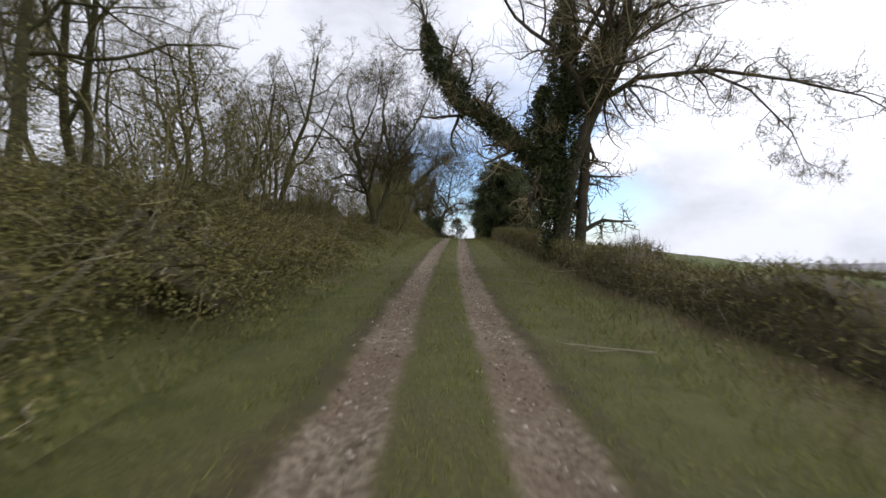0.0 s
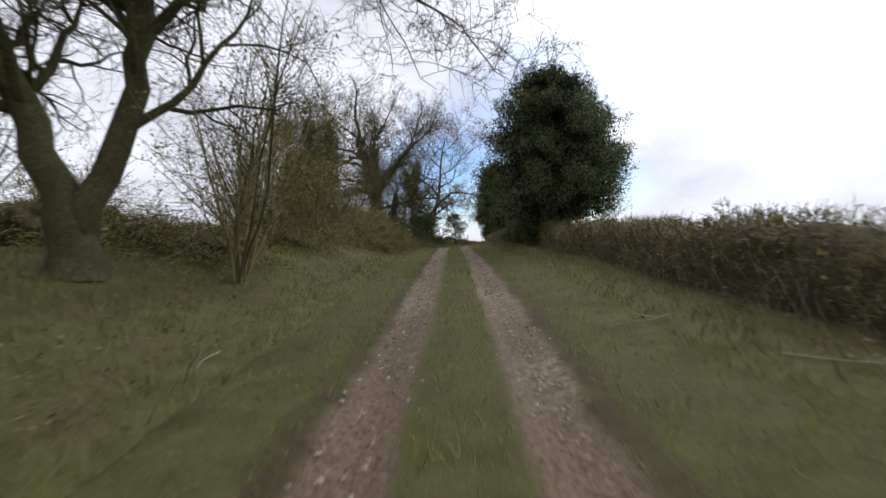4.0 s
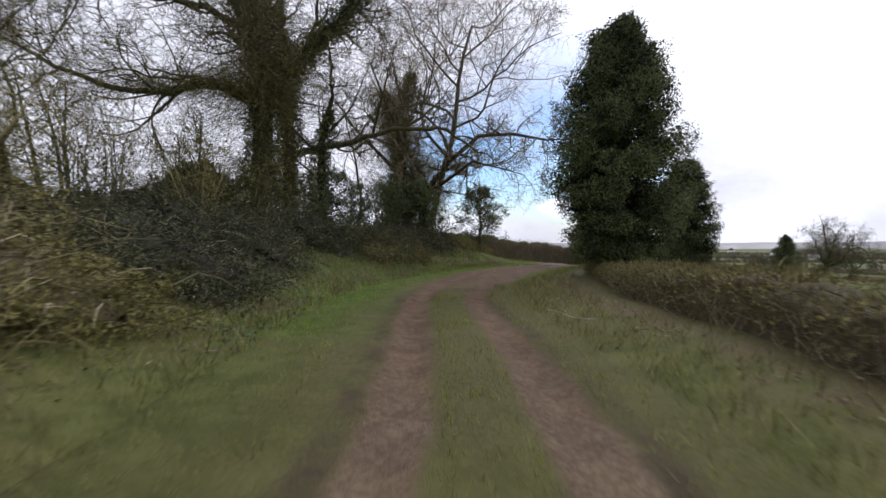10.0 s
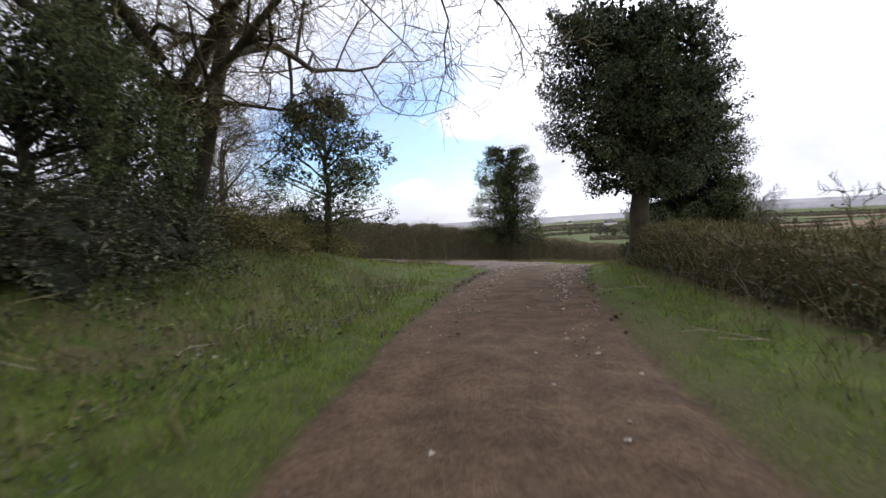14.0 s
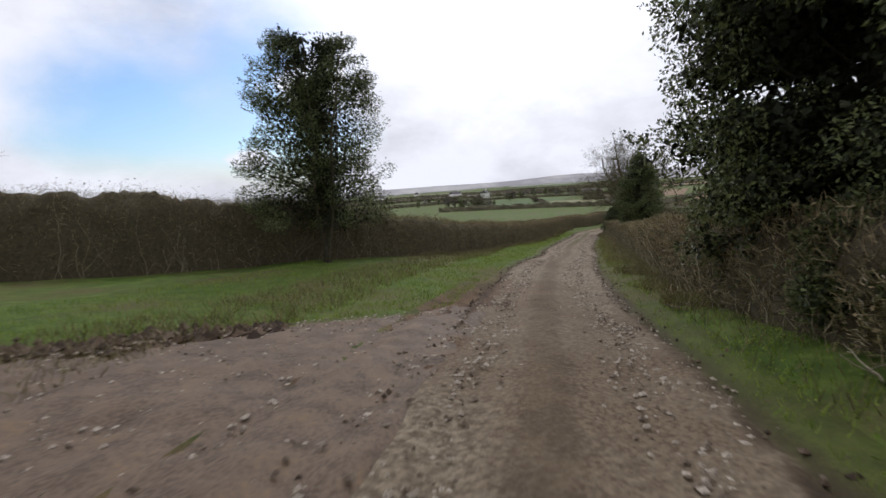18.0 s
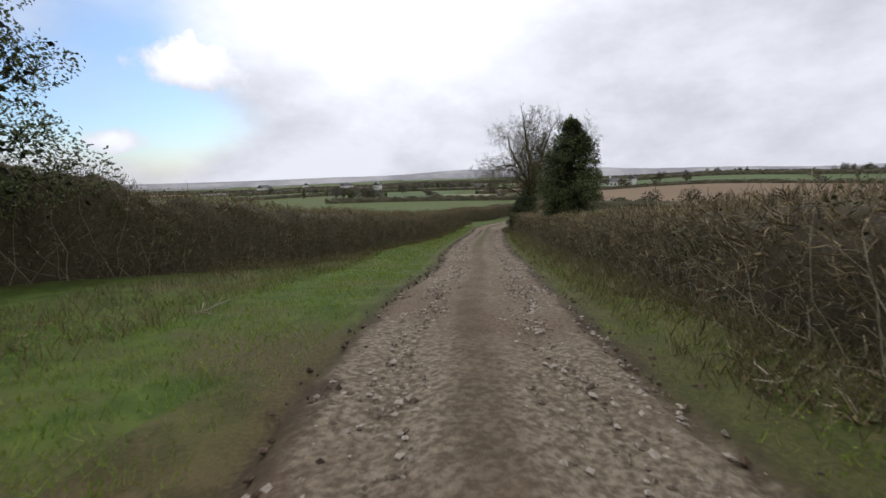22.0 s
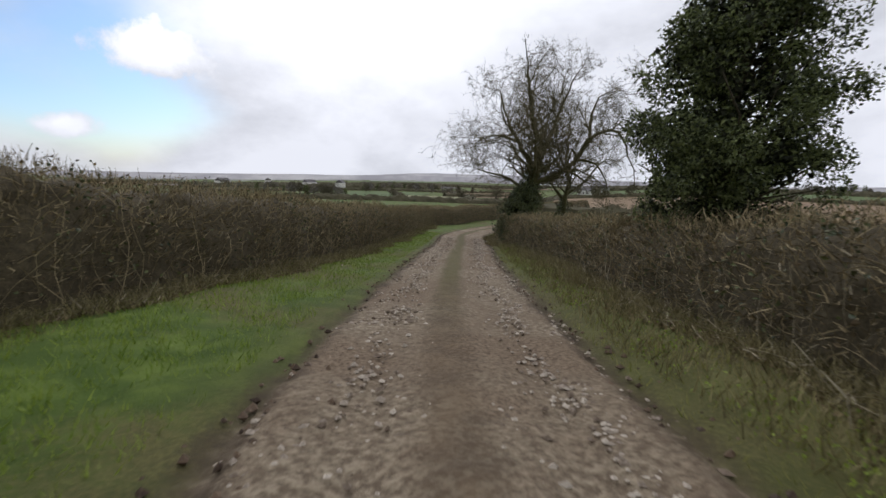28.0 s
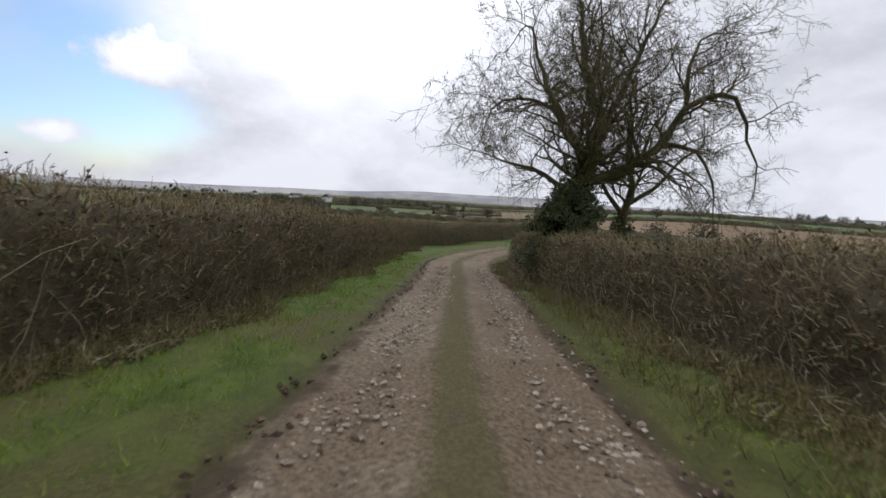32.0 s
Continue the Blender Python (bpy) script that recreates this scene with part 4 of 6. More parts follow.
def hedge(name, seed, line, tall, width, label, per_m=170, shoots=14, twig=TWIG, leaf=40, pale=0.12, top_rough=0.18, core=0.76, leaf_mat=DRY_LEAF):
    """A hawthorn hedge along a polyline: a mass of inner stems, twigs out of it, shoots on top, dead leaves."""
    rng = np.random.default_rng(seed)
    p = np.array(line, float)
    at = np.r_[0, np.cumsum(np.linalg.norm(np.diff(p, axis=0), axis=1))]
    L = at[-1]
    x0, y0 = p[0]
    z0 = gz(x0, y0)
    ob = thing(name, x0, y0, z0, label, "hedge", "hedges along the lane")
    heights = tall if isinstance(tall, tuple) else (tall, tall)
    tall = sum(heights) / len(heights)

    def line_at(u):
        c = np.stack([np.interp(u, at, p[:, k]) for k in range(2)], 1)
        e = np.stack([np.interp(np.clip(u + 0.6, 0, L), at, p[:, k]) - np.interp(np.clip(u - 0.6, 0, L), at, p[:, k]) for k in range(2)], 1)
        e = unit(e)
        return c, np.stack([e[:, 1], -e[:, 0]], 1)

    def ends(u):
        return np.sqrt(np.clip(np.minimum(u, L - u) / 0.9, 0, 1))

    def tallness(u):
        return np.interp(u, np.linspace(0, L, len(heights)), heights) * (0.25 + 0.75 * ends(u)) * (1 + top_rough * wave(u, u * 0.3, 2.2, seed) + 0.5 * top_rough * wave(u, u * 0.7, 0.6, seed + 1))

    # inner mass of stems; its dark colour stands for shade in the gaps
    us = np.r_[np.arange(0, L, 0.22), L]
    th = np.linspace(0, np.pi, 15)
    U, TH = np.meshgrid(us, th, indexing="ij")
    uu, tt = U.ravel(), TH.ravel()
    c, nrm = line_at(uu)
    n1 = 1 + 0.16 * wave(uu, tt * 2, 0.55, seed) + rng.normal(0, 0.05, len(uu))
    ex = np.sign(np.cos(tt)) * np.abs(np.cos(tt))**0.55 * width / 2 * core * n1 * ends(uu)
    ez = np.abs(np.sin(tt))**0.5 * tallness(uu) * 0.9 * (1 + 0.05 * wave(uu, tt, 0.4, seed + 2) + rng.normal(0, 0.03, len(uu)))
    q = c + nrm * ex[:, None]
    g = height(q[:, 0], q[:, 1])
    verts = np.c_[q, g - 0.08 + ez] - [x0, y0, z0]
    idx = np.arange(len(uu)).reshape(U.shape)
    quads = np.stack([idx[:-1, :-1], idx[1:, :-1], idx[1:, 1:], idx[:-1, 1:]], -1).reshape(-1, 4)
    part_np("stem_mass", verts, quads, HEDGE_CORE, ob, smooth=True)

    def cloud(n, lo, hi):
        u = rng.uniform(0, L, n)
        c, nrm = line_at(u)
        t = np.where(rng.uniform(0, 1, n) < 0.45, np.arccos(rng.uniform(-1, 1, n)), np.arcsin(rng.uniform(0.1, 0.97, n)**2))
        t = np.where(rng.uniform(0, 1, n) < 0.5, t, np.pi - t)
        k = rng.uniform(lo, hi, n)
        ex = np.sign(np.cos(t)) * np.abs(np.cos(t))**0.55 * width / 2 * k
        hz = np.abs(np.sin(t))**0.5 * tallness(u) * k
        q = c + nrm * ex[:, None]
        g = height(q[:, 0], q[:, 1])
        out = np.c_[nrm * (np.cos(t))[:, None], np.sin(t)]
        return np.c_[q, g + hz] - [x0, y0, z0], out, t

    for nm, count, mt in (("twig_mass", int(L * per_m), twig), ("pale_twig_mass", int(L * per_m * pale * 0.5), PALE_TWIG)):
        a, out, t = cloud(count if nm == "twig_mass" else count * 3, 0.70, 0.98)
        if nm != "twig_mass":
            clump = wave(a[:, 0] + a[:, 1], a[:, 2] * 1.3, 0.55, seed) + 0.6 * wave(a[:, 0] - a[:, 1], a[:, 2], 2.6, seed + 3) + rng.normal(0, 0.25, len(a)) > 0.42
            a, out = a[clump], out[clump]
            count = len(a)
        w = unit(out * 0.55 + rng.normal(0, 0.6, (count, 3)) + [0, 0, 0.25])
        ln = rng.uniform(0.06, 0.26, count)[:, None] * (1 if nm == "twig_mass" else 0.8)
        m = a + w * ln * 0.5
        b = m + unit(w + rng.normal(0, 0.45, (count, 3))) * ln * 0.5
        v, f = ribbons(np.stack([a, m, b], 1), rng.uniform(0.004, 0.009, count))
        part_np(nm, v, f, mt, ob, kind="stuff")
    n = int(L * 13)
    u = rng.uniform(0, L, n)
    c, nrm = line_at(u)
    sd = rng.choice([-1, 1], n)
    q = c + nrm * (sd * rng.uniform(0.42, 0.5, n) * width * ends(u))[:, None]
    a = np.c_[q, height(q[:, 0], q[:, 1]) - 0.05] - [x0, y0, z0]
    chain, way = [a], np.c_[rng.normal(0, 0.35, (n, 2)), np.ones(n)]
    step = (rng.uniform(0.45, 0.98, n) * tallness(u) / 6)[:, None]
    for k in range(6):
        way = way + np.c_[rng.normal(0, 0.38, (n, 2)), rng.normal(0, 0.2, n)]
        way[:, :2] *= 0.8
        a = a + unit(way) * step
        chain.append(a)
    v, f = limbs(np.stack(chain, 1), rng.uniform(0.0035, 0.008, n)[:, None] * np.linspace(1, 0.4, 7)[None], 3)
    part_np("upright_stem_mass", v, f, PALE_TWIG if pale > 0.22 else twig, ob, kind="stuff")
    n = int(L * shoots)
    u = rng.uniform(0, L, n)
    c, nrm = line_at(u)
    q = c + nrm * (rng.uniform(-0.42, 0.42, n) * width)[:, None]
    a = np.c_[q, height(q[:, 0], q[:, 1]) + tallness(u) * 0.86] - [x0, y0, z0]
    w = unit(np.c_[rng.normal(0, 0.28, (n, 2)), np.ones(n)])
    m = a + w * rng.uniform(0.05, 0.16, n)[:, None]
    b = m + unit(w + rng.normal(0, 0.35, (n, 3))) * rng.uniform(0.04, 0.16, n)[:, None]
    v, f = ribbons(np.stack([a, m, b], 1), rng.uniform(0.0035, 0.006, n))
    part_np("top_growth", v, f, twig, ob, kind="stuff")
    n = int(L * leaf)
    a, out, t = cloud(n, 0.8, 1.05)
    v, f = leaves(a, out, 0.06, rng, narrow=0.7)
    part_np("dead_leaf_mass", v, f, leaf_mat, ob, kind="stuff")
    a, out, t = cloud(int(L * leaf * 2.2), 0.86, 1.06)
    climb = wave(a[:, 0] * 0.8 + a[:, 1], a[:, 2], 1.1, seed + 5) + rng.normal(0, 0.2, len(a)) - 0.35 * a[:, 2] / tall > 0.28
    v, f = leaves(a[climb], out[climb], 0.06, rng, narrow=0.75)
    part_np("bramble_leaf_mass", v, f, IVY, ob, "dull green bramble leaves", kind="stuff")
    return ob


def scrub(name, seed, x, y, rx, ry, tall, label, canes=420, leaf=2600, turn=0.0, mat=SCRUB_LEAF, cane=OLIVE_TWIG, pale=0.2, group="bramble scrub on the bank", core=SCRUB_CORE):
    """A mound of bramble: an uneven inner mass, arching canes and small olive leaves."""
    rng = np.random.default_rng(seed)
    z = gz(x, y) - 0.1
    ob = thing(name, x, y, z, label, "bush", group)
    ct, st = math.cos(radians(turn)), math.sin(radians(turn))

    def ground_at(lx, ly):
        wx, wy = x + lx, y + ly
        return height(wx, wy) - z

    nu, nv = 40, 14
    th, ph = np.meshgrid(np.arange(nu) * 2 * np.pi / nu, np.linspace(0, np.pi / 2, nv), indexing="ij")
    th, ph = th.ravel(), ph.ravel()

    def dome(th, ph, k):
        lump = 1 + 0.18 * np.sin(3 * th + seed) + 0.14 * np.sin(5 * th + 2 * ph * 3 + seed * 2) + 0.10 * np.sin(9 * th + 7 * ph)
        lx = np.cos(th) * np.cos(ph)**0.7 * rx * lump * k
        ly = np.sin(th) * np.cos(ph)**0.7 * ry * lump * k
        lx, ly = lx * ct - ly * st, lx * st + ly * ct
        top = tall * (0.78 + 0.30 * wave(lx + x, ly + y, 0.75, seed) + 0.16 * wave(lx + x, ly + y, 0.3, seed + 2.0))
        return np.c_[lx, ly, ground_at(lx, ly) + np.sin(ph)**0.8 * top * k]

    v = dome(th, ph, 0.62) + rng.normal(0, 0.05, (len(th), 3))
    idx = np.arange(nu * nv).reshape(nu, nv)
    nxt = np.roll(idx, -1, 0)
    quads = np.stack([idx[:, :-1], nxt[:, :-1], nxt[:, 1:], idx[:, 1:]], -1).reshape(-1, 4)
    # core coloured dark, as the shadowed inside of the mound
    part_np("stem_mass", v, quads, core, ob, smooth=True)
    for nm, n, mt in (("cane_mass", int(canes * (1 - pale)), cane), ("pale_cane_mass", int(canes * pale), PALE_TWIG)):
        a = dome(rng.uniform(0, 2 * np.pi, n), np.arcsin(rng.uniform(0.02, 1, n)), rng.uniform(0.45, 0.98, n))
        w = unit(np.c_[rng.normal(0, 0.7, (n, 2)), rng.uniform(-0.1, 1.0, n)])
        ln = 0.07 + 0.42 * rng.uniform(0, 1, n)[:, None]**2.4
        chain = [a]
        for i in range(3):
            a = a + w * ln
            chain.append(a)
            w = unit(w + rng.normal(0, 0.3, (n, 3)) - [0, 0, 0.4])
        vv, f = ribbons(np.stack(chain, 1), rng.uniform(0.0045, 0.011, n))
        part_np(nm, vv, f, mt, ob, kind="stuff")
    n = leaf
    a = dome(rng.uniform(0, 2 * np.pi, n), np.arcsin(rng.uniform(0.0, 1, n)), rng.uniform(0.72, 1.1, n))
    vv, f = leaves(a, unit(a - [0, 0, tall * 0.3]), 0.055, rng, narrow=0.75)
    part_np("foliage", vv, f, mat, ob, kind="stuff")
    return ob


def shrub(name, seed, x, y, tall, label, stems=9, fan=0.6, leaf=2500, twig=OLIVE_TWIG, mat=SCRUB_LEAF, kids=(5, 4, 8), leaf_size=0.06):
    """A many-stemmed thorn shrub with sparse leaves."""
    rng = np.random.default_rng(seed)
    z = gz(x, y) - 0.1
    ob = thing(name, x, y, z, label, "shrub", "thorn shrubs on the bank")
    segs = []
    for k in range(stems):
        th = rng.uniform(0, 2 * np.pi)
        f = rng.uniform(0.1, 1) * fan
        grow(rng, (0.25 * math.cos(th), 0.25 * math.sin(th), 0), (f * math.cos(th), f * math.sin(th), 1), tall * rng.uniform(0.6, 1), 0.035, 3, segs, kids, 0.6, 0.1, 0.5, 0.15, 0.2)
    stick_parts(ob, segs, OLIVE_TWIG, twig, 0.006, ("stem", "branch_mass", "twig_mass"))
    b = np.concatenate([s[1][1:] for s in segs if 2 <= s[0] < 9])
    pick = b[rng.integers(0, len(b), leaf)] + rng.normal(0, 0.12, (leaf, 3))
    pick = pick[pick[:, 2] < tall * 0.85]
    v, f = leaves(pick, unit(rng.normal(0, 1, pick.shape)), leaf_size, rng, narrow=0.7)
    part_np("foliage", v, f, mat, ob, kind="stuff")
    return ob


# ---- hedges ----
hedge("field_hedge", 11, [(3.9, -46), (4.0, -40), (4.1, -22), (4.2, -8), (4.3, 4), (4.4, 15), (4.3, 26), (4.2, 36), (4.5, 41), (5.2, 46.5), (5.9, 50.6)], (0.88, 0.88, 0.9, 0.92, 0.98, 1.0, 1.02, 0.98, 0.9, 0.85, 0.5), 1.4, "low overgrown brown thorn hedge beside the grassy lane", per_m=620, pale=0.35, shoots=60, leaf=130, twig=OLIVE_TWIG, leaf_mat=SCRUB_LEAF, top_rough=0.3)
hedge("clipped_hedge", 12, [(6.25, 51.7), (6.7, 53.2), (8.1, 57.2), (10.2, 62), (13.0, 65.8), (15.4, 68.6)], (0.75, 0.82, 1.1, 1.15, 1.12, 1.15, 1.15, 1.15), 1.5, "overgrown leafy hedge with pale lichened stems at the bend", per_m=800, shoots=110, top_rough=0.14, leaf=260, pale=0.34, twig=OLIVE_TWIG)
hedge("laid_hedge", 13, [(15.2, 68.3), (17.4, 71.0), (19.6, 73.1), (23.8, 76.8), (28.4, 80.6), (33, 84.7), (38, 89.2), (43, 93), (46.0, 95.9), (49.0, 99.2), (51.4, 101.6), (57.2, 105.6), (66.6, 110.6), (81, 115.6)], 1.52, 1.6, "flail-cut thorn hedge with pale torn stems", per_m=900, pale=0.36, top_rough=0.07, shoots=110, leaf=90)
hedge("tall_hedge", 14, [(-34, 84.6), (-14, 86.2), (-6, 87), (6, 88.2), (14, 89), (20.5, 89.6)], (3.0, 3.2, 3.3, 3.3, 3.2, 2.6), 1.9, "tall leafless thorn hedge behind a wide grass verge", per_m=760, shoots=120, leaf=70, pale=0.3, top_rough=0.06)
hedge("verge_hedge", 15, [(18.6, 89.4), (21, 89.8), (26, 92.2), (33, 96.4), (40.5, 102), (46.5, 106.6), (52.6, 111.6), (61, 117.6), (77, 123.8), (100, 129), (124, 132)], (2.3, 1.9, 1.88, 1.85, 1.9, 2.0, 2.1, 2.1, 2.1), 1.7, "leafless thorn hedge with upright cut tips", per_m=900, shoots=150, leaf=100, pale=0.2, top_rough=0.06)

# ---- evergreens ----
evergreen("holly_tree", 21, 4.4, 10.9, 7.8, 6.9, "rounded dark holly tree growing out of the hedge", clear=1.0, count=70000, leaf=0.075, cone=0.3, lobes=160, trunks=3, low_gaps=0.4, girth=0.26, airy=0.2, inner=0.4)
evergreen("holly_tree", 30, 6.2, 21.0, 8.6, 6.9, "spreading dark holly tree beside the field hedge", clear=1.0, count=90000, leaf=0.07, cone=0.24, lobes=210, trunks=3, low_gaps=0.3, girth=0.26, airy=0.08, inner=0.5)
evergreen("holly_tree", 47, 6.0, 14.7, 7.8, 6.4, "broad dark holly tree behind the field hedge", clear=1.3, count=70000, leaf=0.075, cone=0.3, lobes=150, trunks=2, low_gaps=0.3, girth=0.26, airy=0.12, inner=0.5)
evergreen("holly_tree", 22, 5.75, 48.0, 10.2, 6.6, "tall conical holly tree at the lane's bend", clear=0.3, foot=0.46, count=100000, leaf=0.075, cone=0.42, lobes=180, airy=0.14, girth=0.2, inner=0.5)
evergreen("ivy_covered_tree", 23, 10.0, 62.6, 7.9, 5.3, "old trunk wholly covered in dark ivy", clear=2.0, count=60000, leaf=0.08, cone=0.16, lobes=140, mat=IVY, airy=0.2, girth=0.35, inner=0.3, foot=0.45, tops=((-0.95, 0.2), (0.75, -0.2)))
evergreen("holly_tree", 24, 18.0, 70.0, 9.8, 6.0, "dense holly tree overhanging the stony track", clear=0.3, count=100000, leaf=0.072, cone=0.35, lobes=170, airy=0.0, girth=0.2, inner=0.9)
evergreen("holly_tree", 25, 15.7, 87.3, 9.6, 6.6, "twin-topped holly tree standing in the hedge", clear=1.2, count=70000, leaf=0.075, cone=0.34, lobes=170, trunks=4, tops=((-0.95, 0.3), (0.95, -0.3)), airy=0.26, low_gaps=-0.1, inner=0.2, foot=1.1)
evergreen("holly_tree", 26, 38.0, 88.4, 6.4, 3.65, "small conical holly tree in the cut hedge", clear=1.0, count=52000, leaf=0.07, cone=0.5, lobes=110, airy=0.36, foot=0.6)
# the last six bushes are added to darken the hedge foot under hollies
for x, y, h, w, seed in ((14.5, 67.3, 1.8, 2.6, 51), (16.2, 69.0, 1.6, 2.6, 52), (18.0, 70.9, 1.3, 2.4, 53), (11.2, 63.6, 1.5, 2.0, 54), (4.1, 11.6, 1.35, 2.3, 55), (4.2, 14.2, 1.5, 2.4, 56), (4.4, 17.0, 1.4, 2.3, 57), (4.4, 19.8, 1.5, 2.4, 58), (4.5, 22.2, 1.3, 2.2, 59), (5.9, 47.3, 1.7, 2.6, 64)):
    evergreen("holly_bush", seed, x, y, h, w, "dark holly and ivy undergrowth beneath the holly tree", clear=0.05, count=16000, leaf=0.075, cone=0.25, lobes=40, airy=0.0, inner=0.5, girth=0.05)
evergreen("holly_sapling", 27, 1.1, 65.6, 5.2, 4.6, "slender young holly at the end of the bank", clear=0.9, count=18000, leaf=0.085, cone=0.4, lobes=60, airy=0.5, inner=0.05, foot=0.9)
evergreen("laurel_bush", 28, -3.9, 59.8, 4.4, 6.2, "dark evergreen undergrowth beneath ivied trees", clear=0.1, count=36000, leaf=0.085, cone=0.3, lobes=120, airy=0.7, inner=0.05)
evergreen("laurel_bush", 29, -8.2, 57.5, 4.3, 6.4, "dark evergreen undergrowth beneath ivied trees", clear=0.1, count=26000, leaf=0.09, cone=0.3, lobes=90, airy=0.6, inner=0.06)
evergreen("laurel_bush", 44, -12.4, 51.0, 3.4, 6.0, "dark evergreen undergrowth beneath ivied trees", clear=0.1, count=18000, cone=0.35, lobes=60, mat=IVY)
evergreen("laurel_bush", 45, -15.5, 57.0, 4.2, 6.4, "dark evergreen undergrowth beneath ivied trees", clear=0.1, count=18000, cone=0.35, lobes=60, mat=IVY)

# ---- the great bare trees ----
ivied = bare_tree("ivy_clad_tree", 31, 3.95, -17.5, 13.5, "old ash tree thickly clad in ivy beside the lane", radius=0.34, lean=(-0.02, 0.02), first=0.5, kids=(8, 7, 7, 13),
                  mains=[((-.2, 0, 3.2), (-.7, 0, 3.9), (-2.3, .2, 5.2), (-4.0, .4, 6.4), (-5.0, .5, 7.9), (-5.5, .6, 9.5), (-6.3, .8, 12.2), .26),
                         ((.9, .3, 0), (1.0, .35, 3.5), (1.1, .4, 6.2), (1.6, .4, 8.6), (2.4, .5, 11.5), .26),
                         ((1.1, .4, 6.3), (3.0, .5, 7.6), (6.0, .4, 8.0), (9.0, .2, 7.6), (11.6, 0, 7.0), (13.2, 0, 6.2), .13),
                         ((1.2, .4, 7.2), (3.0, 1.2, 9.4), (5.6, 1.6, 11.0), (8.2, 1.5, 11.6), .12), ((5.5, .4, 8.0), (7.4, .3, 7.2), (9.0, .2, 5.6), (9.8, .1, 3.8), .07),
                         ((.2, 0, 8), (1.2, -1.5, 10), (2.4, -3, 12.5), .14)])
ivy_on(ivied, np.random.default_rng(310), [[(0, 0, 0), (0, 0, 3), (0, 0, 6.5), (0, .1, 9.5), (-.1, .1, 11.5)], [(-.2, 0, 3.0), (-.7, 0, 3.9), (-2.3, .2, 5.2), (-4.0, .4, 6.4), (-5.0, .5, 7.9), (-5.5, .6, 9.5)], [(.2, 0, 6), (1.2, -.6, 8), (2.2, -1, 9.5)], [(-.3, 0, 1.8), (-.6, 0, 3.2), (-.85, 0, 4.8), (-.8, .1, 7)]], 0.6, 2000, 0.12)
shaped_tree("bare_tree", 32, -5.55, -3.2, "spreading leafless oak forking low on the bank", [
    (.26, (0, 0, 0), (-.1, 0, 1.0), (-.45, 0, 2.2), (-1.2, .2, 4.3), (-1.5, .4, 6.4), (-2.1, .4, 9.0)),
    (.22, (.1, 0, .7), (.5, .1, 1.9), (.95, .2, 3.6), (.85, .3, 5.6), (.4, .3, 7.6), (.5, .2, 10.0)),
    (.10, (.95, .2, 3.6), (1.75, .5, 4.6), (2.8, .8, 5.6), (4.4, 1.0, 5.3), (5.8, 1.0, 4.5)),
    (.11, (-1.0, .2, 3.6), (-2.2, 0, 3.6), (-3.2, -.2, 3.1), (-4.4, -.5, 3.0)),
    (.12, (-1.2, .2, 4.3), (-2.6, .8, 6.0), (-4.2, 1.2, 7.2), (-6.0, 1.4, 7.8)),
    (.12, (.85, .3, 4.8), (2.0, -.6, 6.4), (3.0, -1.0, 8.4), (3.6, -1.2, 10.0)),
    (.10, (-1.4, .4, 5.6), (-.6, -1.6, 7.2), (0, -2.8, 9.2)),
    (.09, (-.5, 0, 2.4), (-.2, -1.4, 4.0), (.2, -2.6, 6.2), (.1, -3.2, 8.2))], axis=(0.98, 0.2), kids=(6, 6, 6, 11), reach=3.7, per_m=1.9, thick=0.006, bark=MOSSY)
oak, _ = shaped_tree("ivied_oak", 33, -9.1, 50.4, "great leafless oak with ivied forked trunk", [
    (.52, (0, 0, 0), (.05, 0, 4.5), (0, 0, 8.6), (-1.0, 0, 10.6), (-1.3, .2, 13.6), (-1.8, .3, 16.2), (-1.4, .2, 19)),
    (.26, (0, 0, 8.4), (.4, .3, 12.2), (.6, .6, 14.8), (0, .8, 17.4)),
    (.3, (.4, 0, 6.8), (1.6, .2, 8.2), (3.0, .5, 9.7), (4.5, .8, 11.6), (5.7, 1.0, 14.4), (6.6, 1.0, 16.6)),
    (.2, (-1.1, 0, 10.8), (-2.6, -.6, 11.7), (-4.2, -1.2, 11.8), (-6.5, -2, 11.4), (-8.5, -2.4, 12.8), (-10.4, -2.6, 12.5)),
    (.18, (-.4, 0, 9.4), (-2.2, -1.2, 10.0), (-4.0, -2.4, 9.9), (-6.0, -3.6, 9.4), (-8.6, -4.6, 9.9)),
    (.2, (0, -.2, 6.2), (-1.2, -1.6, 6.6), (-2.6, -3.4, 5.8), (-4.2, -5.0, 5.9), (-6.2, -6.2, 7.0)),
    (.16, (.1, -.2, 7.4), (.8, -2.4, 8.6), (1.4, -4.4, 10.6), (1.8, -5.8, 13)),
    (.17, (.5, .3, 13), (2.0, 1.0, 15.6), (3.0, 1.4, 18)),
    (.15, (-1.3, .2, 13.2), (-3.4, -.6, 14.8), (-5.4, -1, 17.0)),
    (.14, (4.5, .8, 11.6), (6.0, -.8, 12.4), (7.6, -2.2, 13.6), (8.6, -3, 15.6))], kids=(6, 6, 6, 8), reach=4.8, per_m=1.25, thick=0.011, bare_below=5.0, bark=MOSSY)
ivy_on(oak, np.random.default_rng(330), [[(0, 0, 0), (.05, 0, 4.5), (0, 0, 8.6), (-1.0, 0, 10.8)], [(.4, 0, 6.6), (1.6, .2, 8.2), (3.0, .5, 9.7), (4.6, .8, 11.8)], [(-1.1, 0, 10.6), (-1.3, .2, 13.6)], [(0, 0, 8.6), (.4, .3, 12.0)]], 0.72, 1200, 0.12)
